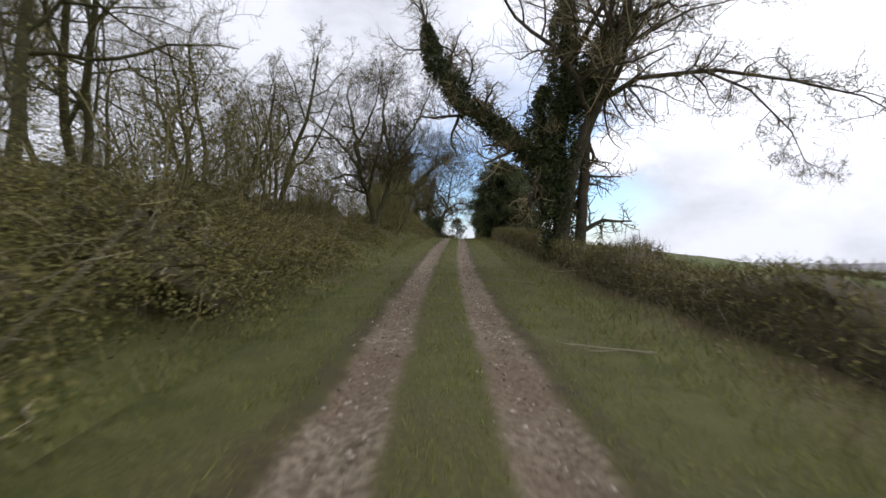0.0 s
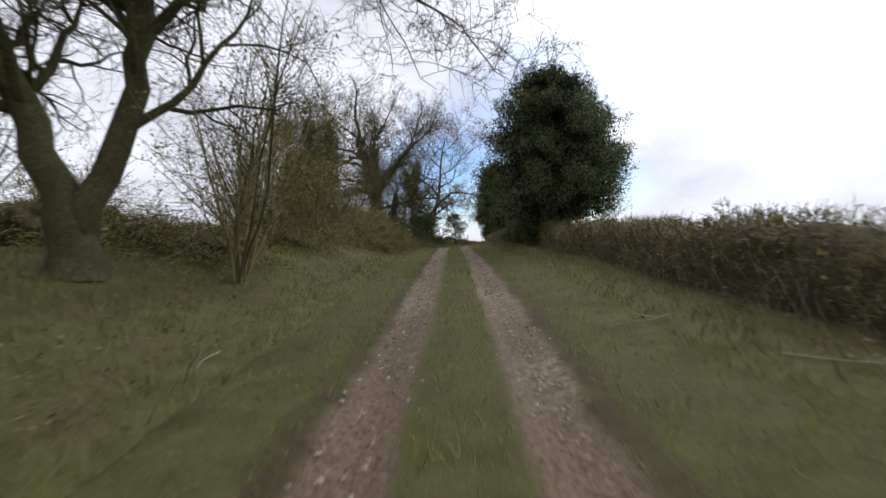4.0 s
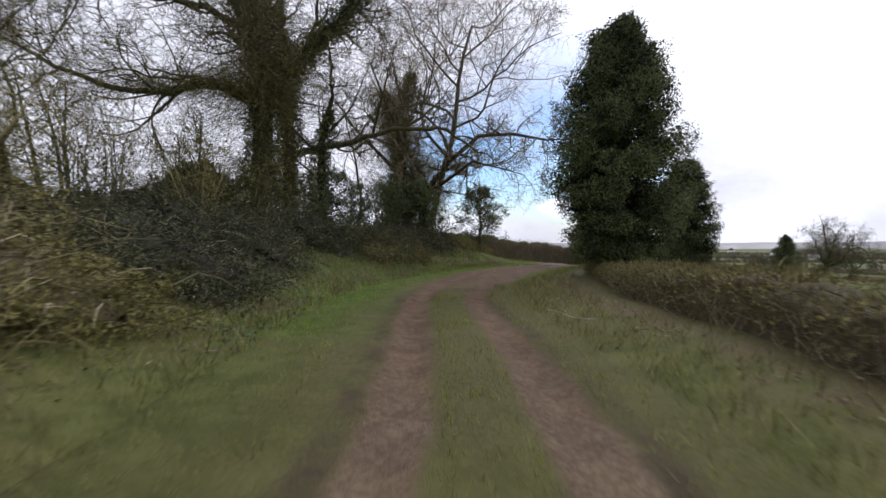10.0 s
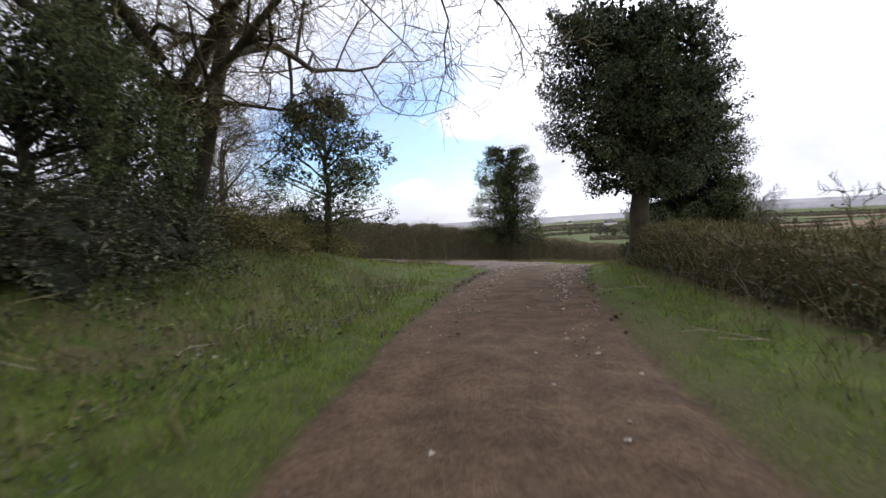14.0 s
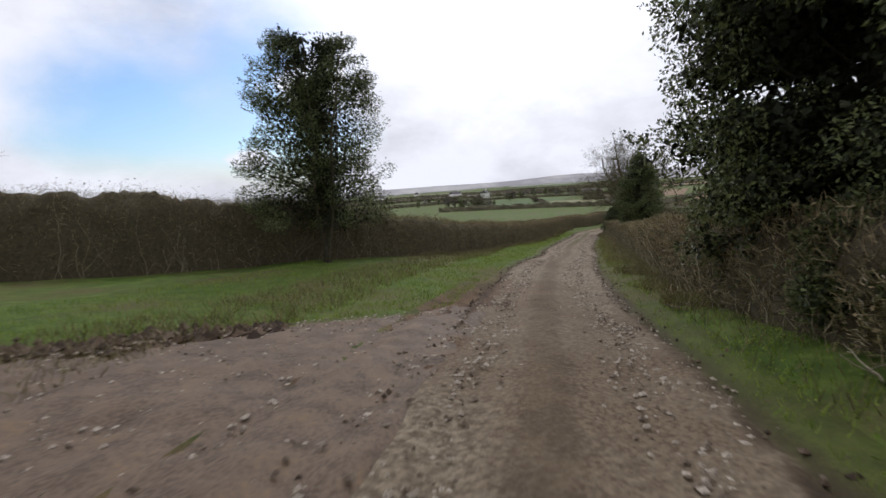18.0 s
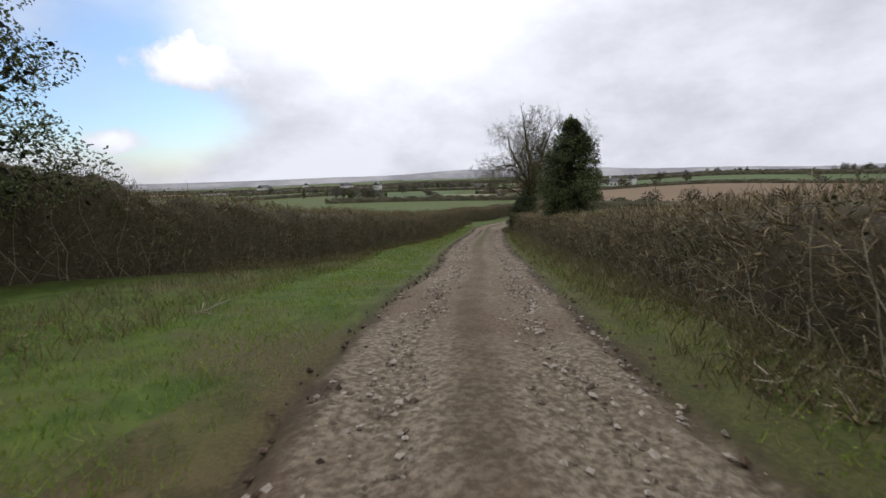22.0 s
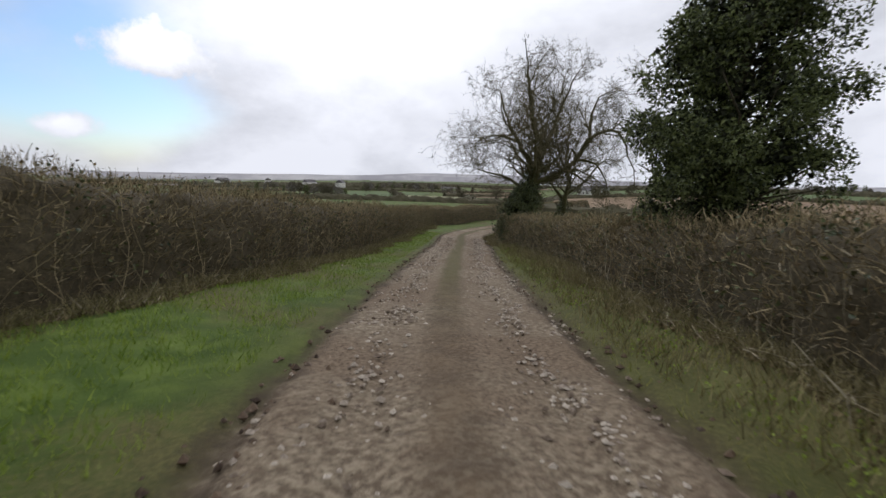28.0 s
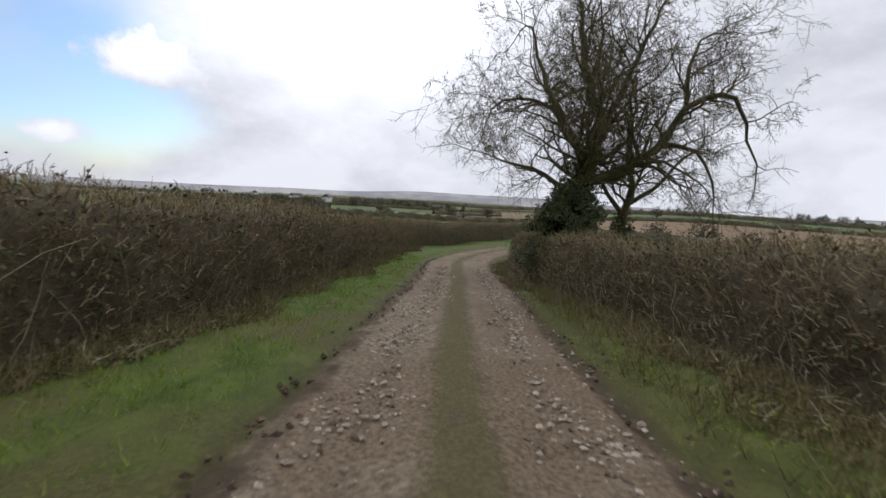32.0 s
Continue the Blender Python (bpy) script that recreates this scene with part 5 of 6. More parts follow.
brush_on(oak, np.random.default_rng(333), [[(0, 0, 1.5), (.05, 0, 4.5), (0, 0, 8.6), (-1.0, 0, 10.8)], [(.4, 0, 6.6), (3.0, .5, 9.7)], [(0, -.2, 6.2), (-1.2, -1.6, 6.6), (-2.6, -3.4, 5.8)]], 2.6, 250)
ivied_twin, _ = shaped_tree("ivied_oak", 48, -9.1, 53.6, "ivied oak with one long limb over the bank", [
    (.34, (0, 0, 0), (.1, 0, 3.2), (.1, 0, 5.6), (-.2, .4, 8.6), (-.6, .8, 12), (-.4, 1, 15)),
    (.2, (.1, 0, 4.4), (1.5, .3, 4.9), (2.9, .5, 5.2), (4.7, -.2, 5.5), (6.5, -1.1, 5.6), (8.3, -2.0, 5.3), (9.6, -2.6, 4.3)),
    (.09, (6.0, -.9, 5.6), (7.4, -.2, 6.8), (8.4, .2, 8.2)),
    (.09, (4.4, -.1, 5.5), (5.0, -1.2, 6.9), (5.6, -2.0, 8.6))], kids=(6, 5, 5, 7), reach=2.8, per_m=1.2, thick=0.009, bare_below=3.6, bark=MOSSY)
ivy_on(ivied_twin, np.random.default_rng(331), [[(0, 0, 0), (.1, 0, 3.2), (.1, 0, 5.6), (-.2, .4, 8.6), (-.5, .7, 11)]], 0.6, 1200, 0.12)
ivied_third, _ = shaped_tree("ivied_oak", 49, -6.85, 51.6, "slim ivied tree under the great oak", [
    (.2, (0, 0, 0), (.15, 0, 2.4), (.1, 0, 4.4), (.5, .2, 7.2), (.4, .2, 9.4)),
    (.09, (.1, 0, 4.2), (-1.0, -.6, 5.4), (-2.0, -1.0, 6.8)), (.08, (.3, 0, 5.2), (1.4, .4, 6.6), (2.0, .6, 8.2))], kids=(5, 4, 5, 7), reach=2.4, per_m=1.2, bare_below=3.0)
ivy_on(ivied_third, np.random.default_rng(332), [[(0, 0, 0), (.15, 0, 2.4), (.1, 0, 4.4), (.4, .2, 6.4)]], 0.5, 1200, 0.11)
lean_tree = bare_tree("ivied_ash", 34, -3.2, 65.8, 20.5, "leaning ivied tree with low drooping limbs", radius=0.30, lean=(-0.02, -0.02), kids=(11, 9, 8, 12), first=0.32, thick=0.009, shrink=0.68, 
                      mains=[((.2, -.3, 4.2), (2, -2, 6.2), (4, -4.6, 7.5), (6, -7.2, 7.1), (7.6, -9, 6.4), (9.2, -10.8, 6.1), .22), ((.3, -.3, 4.0), (2, -2, 5.0), (3.6, -4.2, 5.9), (5.2, -6.4, 5.2), (6.6, -8.4, 4.5), .16),
                             ((.3, -.2, 3.6), (1.6, -.4, 4.3), (3.2, -.8, 4.0), (4.8, -1.2, 4.4), .1), ((0, -.3, 5.4), (-1.5, -2, 8), (-2.5, -4, 10.5), (-3, -6, 12), .2), ((-.2, -.4, 5.0), (-2.2, -2.4, 6.0), (-4.2, -4.6, 8.0), (-5.6, -6.4, 10.2), .2)])
ivy_on(lean_tree, np.random.default_rng(340), [[(-1.75, -.4, 0), (-1.5, -.4, 4), (-1.9, -.4, 8), (-1.6, -.3, 10.5), (-.9, -.3, 13)], [(-1.8, -.4, 7.6), (-2.6, -.6, 9.6), (-3.0, -.6, 11.6)], [(0, 0, 0), (0, 0, 5.0)]], 1.05, 1500, 0.13)
brush_on(lean_tree, np.random.default_rng(341), [[(-1.75, -.4, 3), (-1.5, -.4, 5), (-1.9, -.4, 8), (-1.6, -.3, 10.5), (-.9, -.3, 14)], [(-1.8, -.4, 7.6), (-3.0, -.6, 12)]], 2.4, 120)
track_tree, _ = shaped_tree("ivy_based_tree", 35, 51.1, 100.6, "leafless crab tree with drooping twigs and ivied foot", [
    (.30, (0, 0, 0), (0, 0, 1.47), (0.28, 0, 3.31), (0.69, 0, 4.88), (0.32, 0.18, 6.26), (0, 0.37, 7.64), (-0.18, 0.37, 9.02)),
    (.15, (0.41, 0, 3.96), (-0.46, 0.28, 5.43), (-1.2, 0.46, 6.72), (-1.56, 0.55, 8.1)),
    (.17, (0.37, 0, 3.31), (1.47, -0.28, 3.77), (2.39, -0.55, 4.6), (3.04, -0.74, 5.7), (3.96, -0.74, 6.07), (4.78, -0.55, 5.52), (5.24, -0.46, 4.42)),
    (.13, (0.74, 0, 4.97), (1.2, -0.55, 6.35), (1.56, -0.83, 7.54), (1.93, -0.92, 8.74)),
    (.10, (-0.09, 0, 2.94), (-1.1, 0.18, 3.59), (-2.02, 0.28, 3.86), (-2.67, 0.28, 4.05)),
    (.08, (2.39, -0.55, 4.6), (3.31, -0.83, 4.42), (3.86, -0.92, 3.59), (4.05, -0.92, 2.67)),
    (.10, (0.46, 0, 4.05), (0.74, 1.47, 5.15), (1.29, 2.39, 6.35), (1.66, 2.76, 7.73)),
    (.10, (0.28, 0, 3.5), (0.18, -1.47, 4.6), (-0.18, -2.39, 6.07), (-0.37, -2.76, 7.36)),
    (.08, (-0.46, 0.28, 5.43), (-1.66, -0.18, 5.7), (-2.58, -0.37, 5.52), (-2.94, -0.37, 4.78)),
    (.09, (2.94, -0.74, 5.61), (3.13, -0.37, 6.99), (3.5, -0.18, 7.91), (4.23, 0, 8.1))], axis=(0.656, -0.755), kids=(6, 6, 6, 8), reach=2.85, per_m=2.1, thick=0.006, weep=0.10, bark=MOSSY, bare_below=2.6)
ivy_on(track_tree, np.random.default_rng(350), [[(0, 0, 0), (0, 0, 1.6), (.2, -.1, 3.2), (.4, -.2, 4.4)]], 0.6, 1400, 0.1)
evergreen("ivy_thicket", 36, 50.6, 100.3, 3.3, 3.4, "dark ivy thicket round the tree's foot", clear=0.05, count=24000, leaf=0.085, cone=0.5, lobes=70, mat=IVY, airy=0.34, foot=0.9)
second_crab, _ = shaped_tree("ivy_based_tree", 50, 54.6, 100.3, "smaller leafless crab tree in the hedge with ivied trunk", [
    (.2, (0, 0, 0), (.05, 0, 1.8), (.2, 0, 3.4), (.1, .2, 5.2), (.3, .2, 7.0)), (.1, (.1, 0, 2.6), (-1.0, .2, 4.0), (-1.8, .2, 5.4)), (.1, (.2, 0, 3.0), (1.3, -.2, 3.9), (2.2, -.4, 5.0), (2.8, -.4, 5.0)),
    (.07, (.2, 0, 3.2), (.2, -1.3, 4.4), (.1, -2.0, 5.6))], axis=(0.656, -0.755), kids=(6, 5, 6, 8), reach=2.4, per_m=1.6, thick=0.006, weep=0.11, bark=MOSSY, bare_below=2.2)
ivy_on(second_crab, np.random.default_rng(351), [[(0, 0, 0), (.05, 0, 1.8), (.15, 0, 2.8)]], 0.4, 900, 0.11)
bare_tree("bare_tree", 37, -11.0, 119.0, 22.0, "great leafless tree in the field behind the hedge", twig=TREE_TWIG, radius=0.5, kids=(13, 10, 8, 12), first=0.16, thick=0.018, shrink=0.66, spread_=0.76)

olive, _ = shaped_tree("ivied_thorn_tree", 46, -8.3, 19.4, "many-stemmed ivied tree with straight pale shoots", [
    (.2, (0, 0, 0), (.05, 0, 2.6), (0, 0, 5.2), (.2, 0, 8.2)), (.12, (.4, .2, 0), (.8, .3, 2.6), (1.0, .4, 5.0), (1.3, .5, 7.6)), (.12, (-.5, -.1, 0), (-.9, -.2, 2.4), (-1.1, -.2, 4.8), (-1.3, -.2, 7.0)),
    (.1, (.1, 0, 3.0), (1.2, -.6, 3.9), (2.0, -1.0, 4.1), (3.2, -1.4, 4.5), (4.2, -1.6, 4.2)), (.08, (.1, 0, 2.8), (1.4, -.8, 3.3), (2.6, -1.5, 3.2), (3.8, -2.0, 2.6)),
    (.07, (0, 0, 4.4), (-1.4, .4, 5.6), (-2.6, .6, 6.4))], kids=(6, 5, 6, 10), reach=2.6, per_m=2.0, thick=0.005, bark=MOSSY)
ivy_on(olive, np.random.default_rng(460), [[(0, 0, 0), (.05, 0, 2.6), (0, 0, 5.2), (.1, 0, 7.2)], [(.4, .2, 0), (.8, .3, 2.6), (1.0, .4, 5.0), (1.2, .4, 6.4)], [(-.5, -.1, 0), (-.9, -.2, 2.4), (-1.1, -.2, 4.8)]], 0.75, 1300, 0.10)

brush_on(olive, np.random.default_rng(461), [[(0, 0, .5), (.05, 0, 2.6), (0, 0, 5.2), (.2, 0, 8.0)], [(.8, .3, 2.6), (1.3, .5, 7.4)], [(-.9, -.2, 2.4), (-1.3, -.2, 6.8)]], 1.3, 170, 0.2)

# woodland on the left bank
wood = [(-8.8, -12.7, 10.5, 38), (-11.5, -22.0, 12.0, 39), (-15.3, -9.3, 11.0, 40), (-17.9, -16.0, 13.0, 41), (-9.0, -27.5, 11.5, 42)]
first_of = []
for x, y, h, seed in wood:
    first_of.append(bare_tree("bare_tree", seed, x, y, h, "slender leafless woodland tree on the bank", stems=2 if seed % 2 else 1, radius=0.16, twig=OLIVE_TWIG, bark=MOSSY, kids=(9, 7, 5, 9), first=0.22, thick=0.008, shrink=0.52))
for k, (x, y, turn, sc) in enumerate([(-8.4, -18, 15, .7), (-12, -14, 240, .8), (-10.5, -8, 100, .75), (-17.5, -22, 330, .9), (-14.5, 1.5, 190, .8), (-24, -20, 60, 1.1), (-30, -8, 150, 1.1), (-26, 2, 10, 1.0), (-10, 40, 30, .7), (-13.5, 45, 250, .55), (-16, 56, 120, .7), (-12.5, 52, 200, .6), (-14, -31, 70, 1.0), (-20, -26, 130, 1.1), (-22, -6, 200, 1.0), (-27, -15, 20, 1.1), (-13, -2, 280, .8), (-19, 4, 100, .9), (-12, -38, 45, 1.0), (-15, 30, 160, .45), (-21, 40, 75, .6), (-18, 50, 310, .65), (-14, 62, 220, .9), (-9, 70, 120, .9)]):
    c = copy_thing(first_of[k % 5], pose(x, y, gz(x, y) - 0.15, 0, 0, turn) @ Matrix.Scale(sc, 4))

# scrub along the left bank
SCRUB = [(-5.0, -34, 2.2, 3.0, 1.9), (-4.6, -29, 1.9, 2.6, 1.6), (-4.9, -24, 1.7, 2.6, 1.0), (-5.6, -19, 1.9, 2.6, 0.7), (-5.6, -13, 1.9, 2.6, 0.5), (-6.2, -8, 1.9, 2.6, 0.6),
         (-6.2, 1, 1.9, 3.0, 0.8), (-5.8, 7, 1.7, 2.8, 0.9), (-5.6, 13, 1.7, 2.8, 0.9), (-5.1, 19, 2.0, 2.9, 1.8), (-5.1, 24.5, 2.0, 2.8, 2.3), (-5.7, 30, 2.0, 2.7, 2.5)]
SCRUB += [(-7.6, 35.5, 2.0, 2.8, 1.9), (-8.0, 26, 2.2, 4.0, 2.8), (-8.4, 16, 2.2, 4.0, 2.2), (-8.2, 42, 2.0, 3.0, 1.8), (-6.6, 48.5, 2.2, 2.6, 2.0), (-4.6, 51.5, 1.9, 2.2, 1.6)]
SCRUB += [(-8.5, -30, 2.5, 3.5, 2.2), (-9, -22, 2.5, 3.8, 2.0), (-9.5, -14.5, 2.6, 3.6, 1.8), (-10, -5.5, 2.6, 3.6, 2.0), (-14.5, -19, 3, 4.4, 2.8), (-14.5, -9, 3, 4.4, 2.8), (-11, 3, 2.6, 3.8, 2.4), (-20, -13, 3.6, 5.4, 3.4), (-10.8, 48, 2.2, 3.0, 2.4), (-12.4, 40, 2.4, 3.6, 2.6), (-13.5, 53, 2.6, 3.4, 3.0)]
SCRUB += [(-3.7, 15, 1.1, 2.4, 0.9), (-3.6, 19.5, 1.1, 2.6, 1.2), (-3.6, 24, 1.1, 2.4, 1.2), (-4.0, 28.5, 1.1, 2.4, 1.1), (-5.2, 34, 1.4, 2.6, 0.9)]
SCRUB += [(-3.9, 50.9, 1.0, 1.5, 1.1), (-2.6, 53.6, 0.8, 1.4, 0.8), (-2.9, 57.0, 1.5, 1.7, 1.3)]
SCRUB += [(-3.9, 55.0, 1.6, 2.2, 1.4), (-2.2, 59.2, 1.6, 2.2, 1.3), (-.7, 63.0, 1.4, 2.1, 1.2), (.6, 66.8, 1.4, 1.8, 1.3), (-4.5, 68.5, 3.4, 1.8, 1.9)]
SCRUB += [(-5.6, 38.6, 1.5, 2.6, 1.0), (-6.4, 43.4, 1.7, 2.6, 1.2), (-9.8, 38.5, 2.3, 3.2, 2.2), (-10.4, 44.0, 2.2, 3.2, 2.4), (-13.5, 46.5, 2.6, 3.4, 2.8)]
for k, (x, y, rx, ry, h) in enumerate(SCRUB):
    # scrub under the trees gets darker materials that stand for canopy shade
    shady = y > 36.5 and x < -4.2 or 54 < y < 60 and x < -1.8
    scrub("bramble_scrub", 60 + k, x, y, rx, ry, h, "bramble and ivy undergrowth darkened for shade beneath the oaks" if shady else "tangled olive-brown bramble scrub on the grassy bank", mat=IVY if shady else SCRUB_LEAF, cane=BARK if shady else OLIVE_TWIG, core=INNER if shady else SCRUB_CORE, pale=0.08 if shady else 0.2, canes=int((440 if x > -7.5 else 240) * (rx + ry)), leaf=int((1900 if x > -7.5 else 700) * (rx + ry)))
# old fence along the field hedge
for k, y in enumerate(np.arange(-5.0, 9.0, 2.6)):
    x = 5.15 + 0.1 * math.sin(y)
    post = thing("fence_post", x, float(y), gz(x, float(y)) - 0.25, "weathered split wooden fence post in the hedge", "post", "field fence", turn=37.0 * k)
    bm = bmesh.new()
    bmesh.ops.create_cone(bm, cap_ends=True, segments=7, radius1=0.065, radius2=0.05, depth=1.3, matrix=Matrix.Rotation(radians(4.0 * math.sin(y * 3)), 4, "X") @ Matrix.Translation((0, 0, 0.65)))
    part("stake", bm, BARK, post)

thorns = []
for k, (x, y, h, st) in enumerate([(-5.6, -37, 5.4, 11), (-6.6, -31.5, 5.4, 11), (-7.0, -25.5, 5.0, 11), (-7.2, -20, 4.6, 10), (-4.4, -0.8, 5.4, 12), (-5.6, 3.8, 4.2, 12), (-5.4, 8.4, 3.8, 14), (-6.9, 7.0, 4.6, 12), (-7.4, 18.5, 2.8, 14), (-6.4, 11, 4.0, 9), (-6.6, 24.0, 2.9, 12), (-7.2, 32.5, 3.7, 14), (-7.8, 35.5, 3.6, 10), (-9.0, 45, 4.4, 9)]):
    thorns.append(shrub("thorn_shrub", 100 + k, x, y, h, "tall olive-green thorn shrub on the bank", stems=st, leaf=2600))
for k, (x, y, turn, sc) in enumerate([(-7.6, -14, 40, .8), (-8.2, -8, 100, .8), (-10.4, -18, 200, 1.0), (-11.6, -11, 300, 1.0), (-12.4, -26, 20, 1.1), (-15.5, -15, 150, 1.2), (-16, -4, 250, 1.2), (-9, -1.5, 80, .9), (-19, -20, 10, 1.3), (-21, -9, 310, 1.3), (-13, 6, 130, 1.1), (-10, 38, 220, .9), (-11.5, 44, 50, 1.0), (-9.5, 51, 170, .8), (-12.5, 57, 280, 1.0), (-9.6, 23, 35, .7), (-9.8, 28, 145, .7), (-8.0, 15, 265, .65), (-10, 12, 5, 1.0)]):
    copy_thing(thorns[k % 12], pose(x, y, gz(x, y) - 0.1, 0, 0, turn) @ Matrix.Scale(sc, 4))

# thorn bushes grown up out of the field hedge
for k, (x, y, h) in enumerate([(4.6, -9.5, 1.2), (4.7, -6.0, 1.45), (4.5, -2.2, 1.3), (4.9, 1.5, 1.2), (4.6, 28.5, 1.3), (4.5, 33.0, 1.4), (7.2, 53.5, 1.7)]):
    shrub("hedge_thorn", 140 + k, x, y, h, "leafless thorn bush grown up out of the hedge", stems=8, fan=0.7, leaf=700, twig=TWIG, leaf_size=0.045)

# ---- the valley: fields, hedgerows, copses, a farm ----
CX, CY = 25.0, 85.0


def polar(az, r):
    a = np.radians(az)
    return CX + r * np.sin(a), CY + r * np.cos(a)


def field(name, az0, az1, r0, r1, mt, label, skew=0.0, up=0.35):
    na, nr = max(3, int((az1 - az0) / 1.5)), max(4, int((r1 - r0) / 14))
    A, R = np.meshgrid(np.linspace(az0, az1, na), np.linspace(0, 1, nr), indexing="ij")
    A = A + skew * R
    x, y = polar(A.ravel(), (r0 + (r1 - r0) * R).ravel())
    idx = np.arange(na * nr).reshape(na, nr)
    quads = np.stack([idx[:-1, :-1], idx[:-1, 1:], idx[1:, 1:], idx[1:, :-1]], -1).reshape(-1, 4)
    ob = part_np(name, np.c_[x, y, height(x, y) + up], quads, mt, smooth=True)
    return tagged(ob, label, "field", kind="structure")


field("field_ploughed", 61, 97, 92, 238, PLOUGH, "bare reddish-brown ploughed field across the valley")
field("field_ploughed_far", 48.8, 59.5, 268, 400, PLOUGH, "small brown ploughed field beyond the lane")
field("field_pasture", 35.5, 44.5, 196, 335, PASTURE, "green winter pasture in the valley", skew=2.5)
field("field_pale", 44.6, 53.5, 200, 264, STUBBLE, "pale greenish stubble field", skew=-1.5)
field("field_green", 62, 100, 240, 410, PASTURE, "green hillside pasture beyond the ploughed land")
field("field_near", 100, 150, 60, 240, PASTURE, "green meadow falling away behind the hedge")
field("field_brown_hill", 100, 128, 245, 430, PLOUGH, "brown ploughed slope on the hill")
rng = np.random.default_rng(77)
for band, (r0, r1) in enumerate([(480, 700), (720, 1000), (1030, 1450), (1500, 2100), (2150, 2700)]):
    az = 6.0 + band
    while az < 140:
        w = rng.uniform(5, 13)
        # beyond the nearer bands many fields get the tone that has haze in it
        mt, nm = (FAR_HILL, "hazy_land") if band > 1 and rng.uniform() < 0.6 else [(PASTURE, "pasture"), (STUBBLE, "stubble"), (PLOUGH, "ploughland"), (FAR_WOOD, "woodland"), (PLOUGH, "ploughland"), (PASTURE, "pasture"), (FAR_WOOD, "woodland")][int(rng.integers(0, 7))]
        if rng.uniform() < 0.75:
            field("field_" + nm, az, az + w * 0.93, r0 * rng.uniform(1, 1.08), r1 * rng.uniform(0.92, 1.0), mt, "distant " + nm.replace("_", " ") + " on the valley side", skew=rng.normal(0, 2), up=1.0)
        az += w

# the ridges glow by themselves, with the haze of distance put into their colour
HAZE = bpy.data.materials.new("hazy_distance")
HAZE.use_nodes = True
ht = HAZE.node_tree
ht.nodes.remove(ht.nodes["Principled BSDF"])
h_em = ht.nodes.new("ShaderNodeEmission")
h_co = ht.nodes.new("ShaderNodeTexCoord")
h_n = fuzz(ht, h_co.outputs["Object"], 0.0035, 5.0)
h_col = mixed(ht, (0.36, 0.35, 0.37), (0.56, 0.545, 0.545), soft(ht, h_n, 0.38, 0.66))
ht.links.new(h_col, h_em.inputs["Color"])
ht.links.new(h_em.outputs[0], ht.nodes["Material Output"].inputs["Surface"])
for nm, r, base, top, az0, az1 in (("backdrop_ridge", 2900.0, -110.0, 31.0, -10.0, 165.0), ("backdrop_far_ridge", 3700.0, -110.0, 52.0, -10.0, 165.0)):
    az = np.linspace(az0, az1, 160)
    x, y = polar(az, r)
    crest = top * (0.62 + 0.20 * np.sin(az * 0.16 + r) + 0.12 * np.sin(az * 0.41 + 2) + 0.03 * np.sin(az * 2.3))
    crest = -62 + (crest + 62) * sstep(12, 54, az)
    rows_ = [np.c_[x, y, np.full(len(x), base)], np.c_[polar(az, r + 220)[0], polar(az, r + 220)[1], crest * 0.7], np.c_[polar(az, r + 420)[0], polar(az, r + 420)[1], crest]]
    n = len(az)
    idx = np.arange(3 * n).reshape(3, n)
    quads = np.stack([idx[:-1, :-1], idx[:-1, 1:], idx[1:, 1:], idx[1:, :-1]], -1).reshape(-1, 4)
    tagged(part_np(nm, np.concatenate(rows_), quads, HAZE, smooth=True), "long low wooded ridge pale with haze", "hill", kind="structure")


def far_hedgerow(seed, az0, az1, r0, r1, tall=1.9, wide=2.2):
    rng = np.random.default_rng(seed)
    n = max(6, int(math.hypot((az1 - az0) / 57 * (r0 + r1) / 2, r1 - r0) / 1.8))
    x, y = polar(np.linspace(az0, az1, n), np.linspace(r0, r1, n))
    e = unit(np.c_[np.gradient(x), np.gradient(y)])
    nn = np.c_[e[:, 1], -e[:, 0]]
    z = height(x, y)
    x0, y0, z0 = x[0], y[0], z[0]
    ob = thing("hedgerow", x0, y0, z0, "distant dark hedgerow between fields", "hedge", "valley hedgerows")
    rings = []
    for k, (o, h) in enumerate(((-.5, 0), (-.42, .7), (-.15, 1), (.2, .97), (.42, .65), (.5, 0))):
        off = o * wide * rng.uniform(0.75, 1.25, n)
        hh = h * tall * rng.uniform(0.7, 1.3, n)
        rings.append(np.c_[x + nn[:, 0] * off - x0, y + nn[:, 1] * off - y0, z - z0 + hh - 0.1])
    idx = np.arange(6 * n).reshape(6, n)
    quads = np.stack([idx[:-1, :-1], idx[:-1, 1:], idx[1:, 1:], idx[1:, :-1]], -1).reshape(-1, 4)
    part_np("hedge_body", np.concatenate(rings), quads, FAR_HEDGE, ob)
    m = n * 9
    i = rng.integers(0, n, m)
    p = np.c_[x[i] - x0, y[i] - y0, z[i] - z0] + np.c_[rng.normal(0, wide * 0.35, (m, 2)), rng.uniform(0.3, 1.15, m) * tall]
    v, f = leaves(p, unit(rng.normal(0, 1, (m, 3))), 0.7, rng, narrow=0.6)
    part_np("spray_mass", v, f, FAR_HEDGE, ob, kind="stuff")


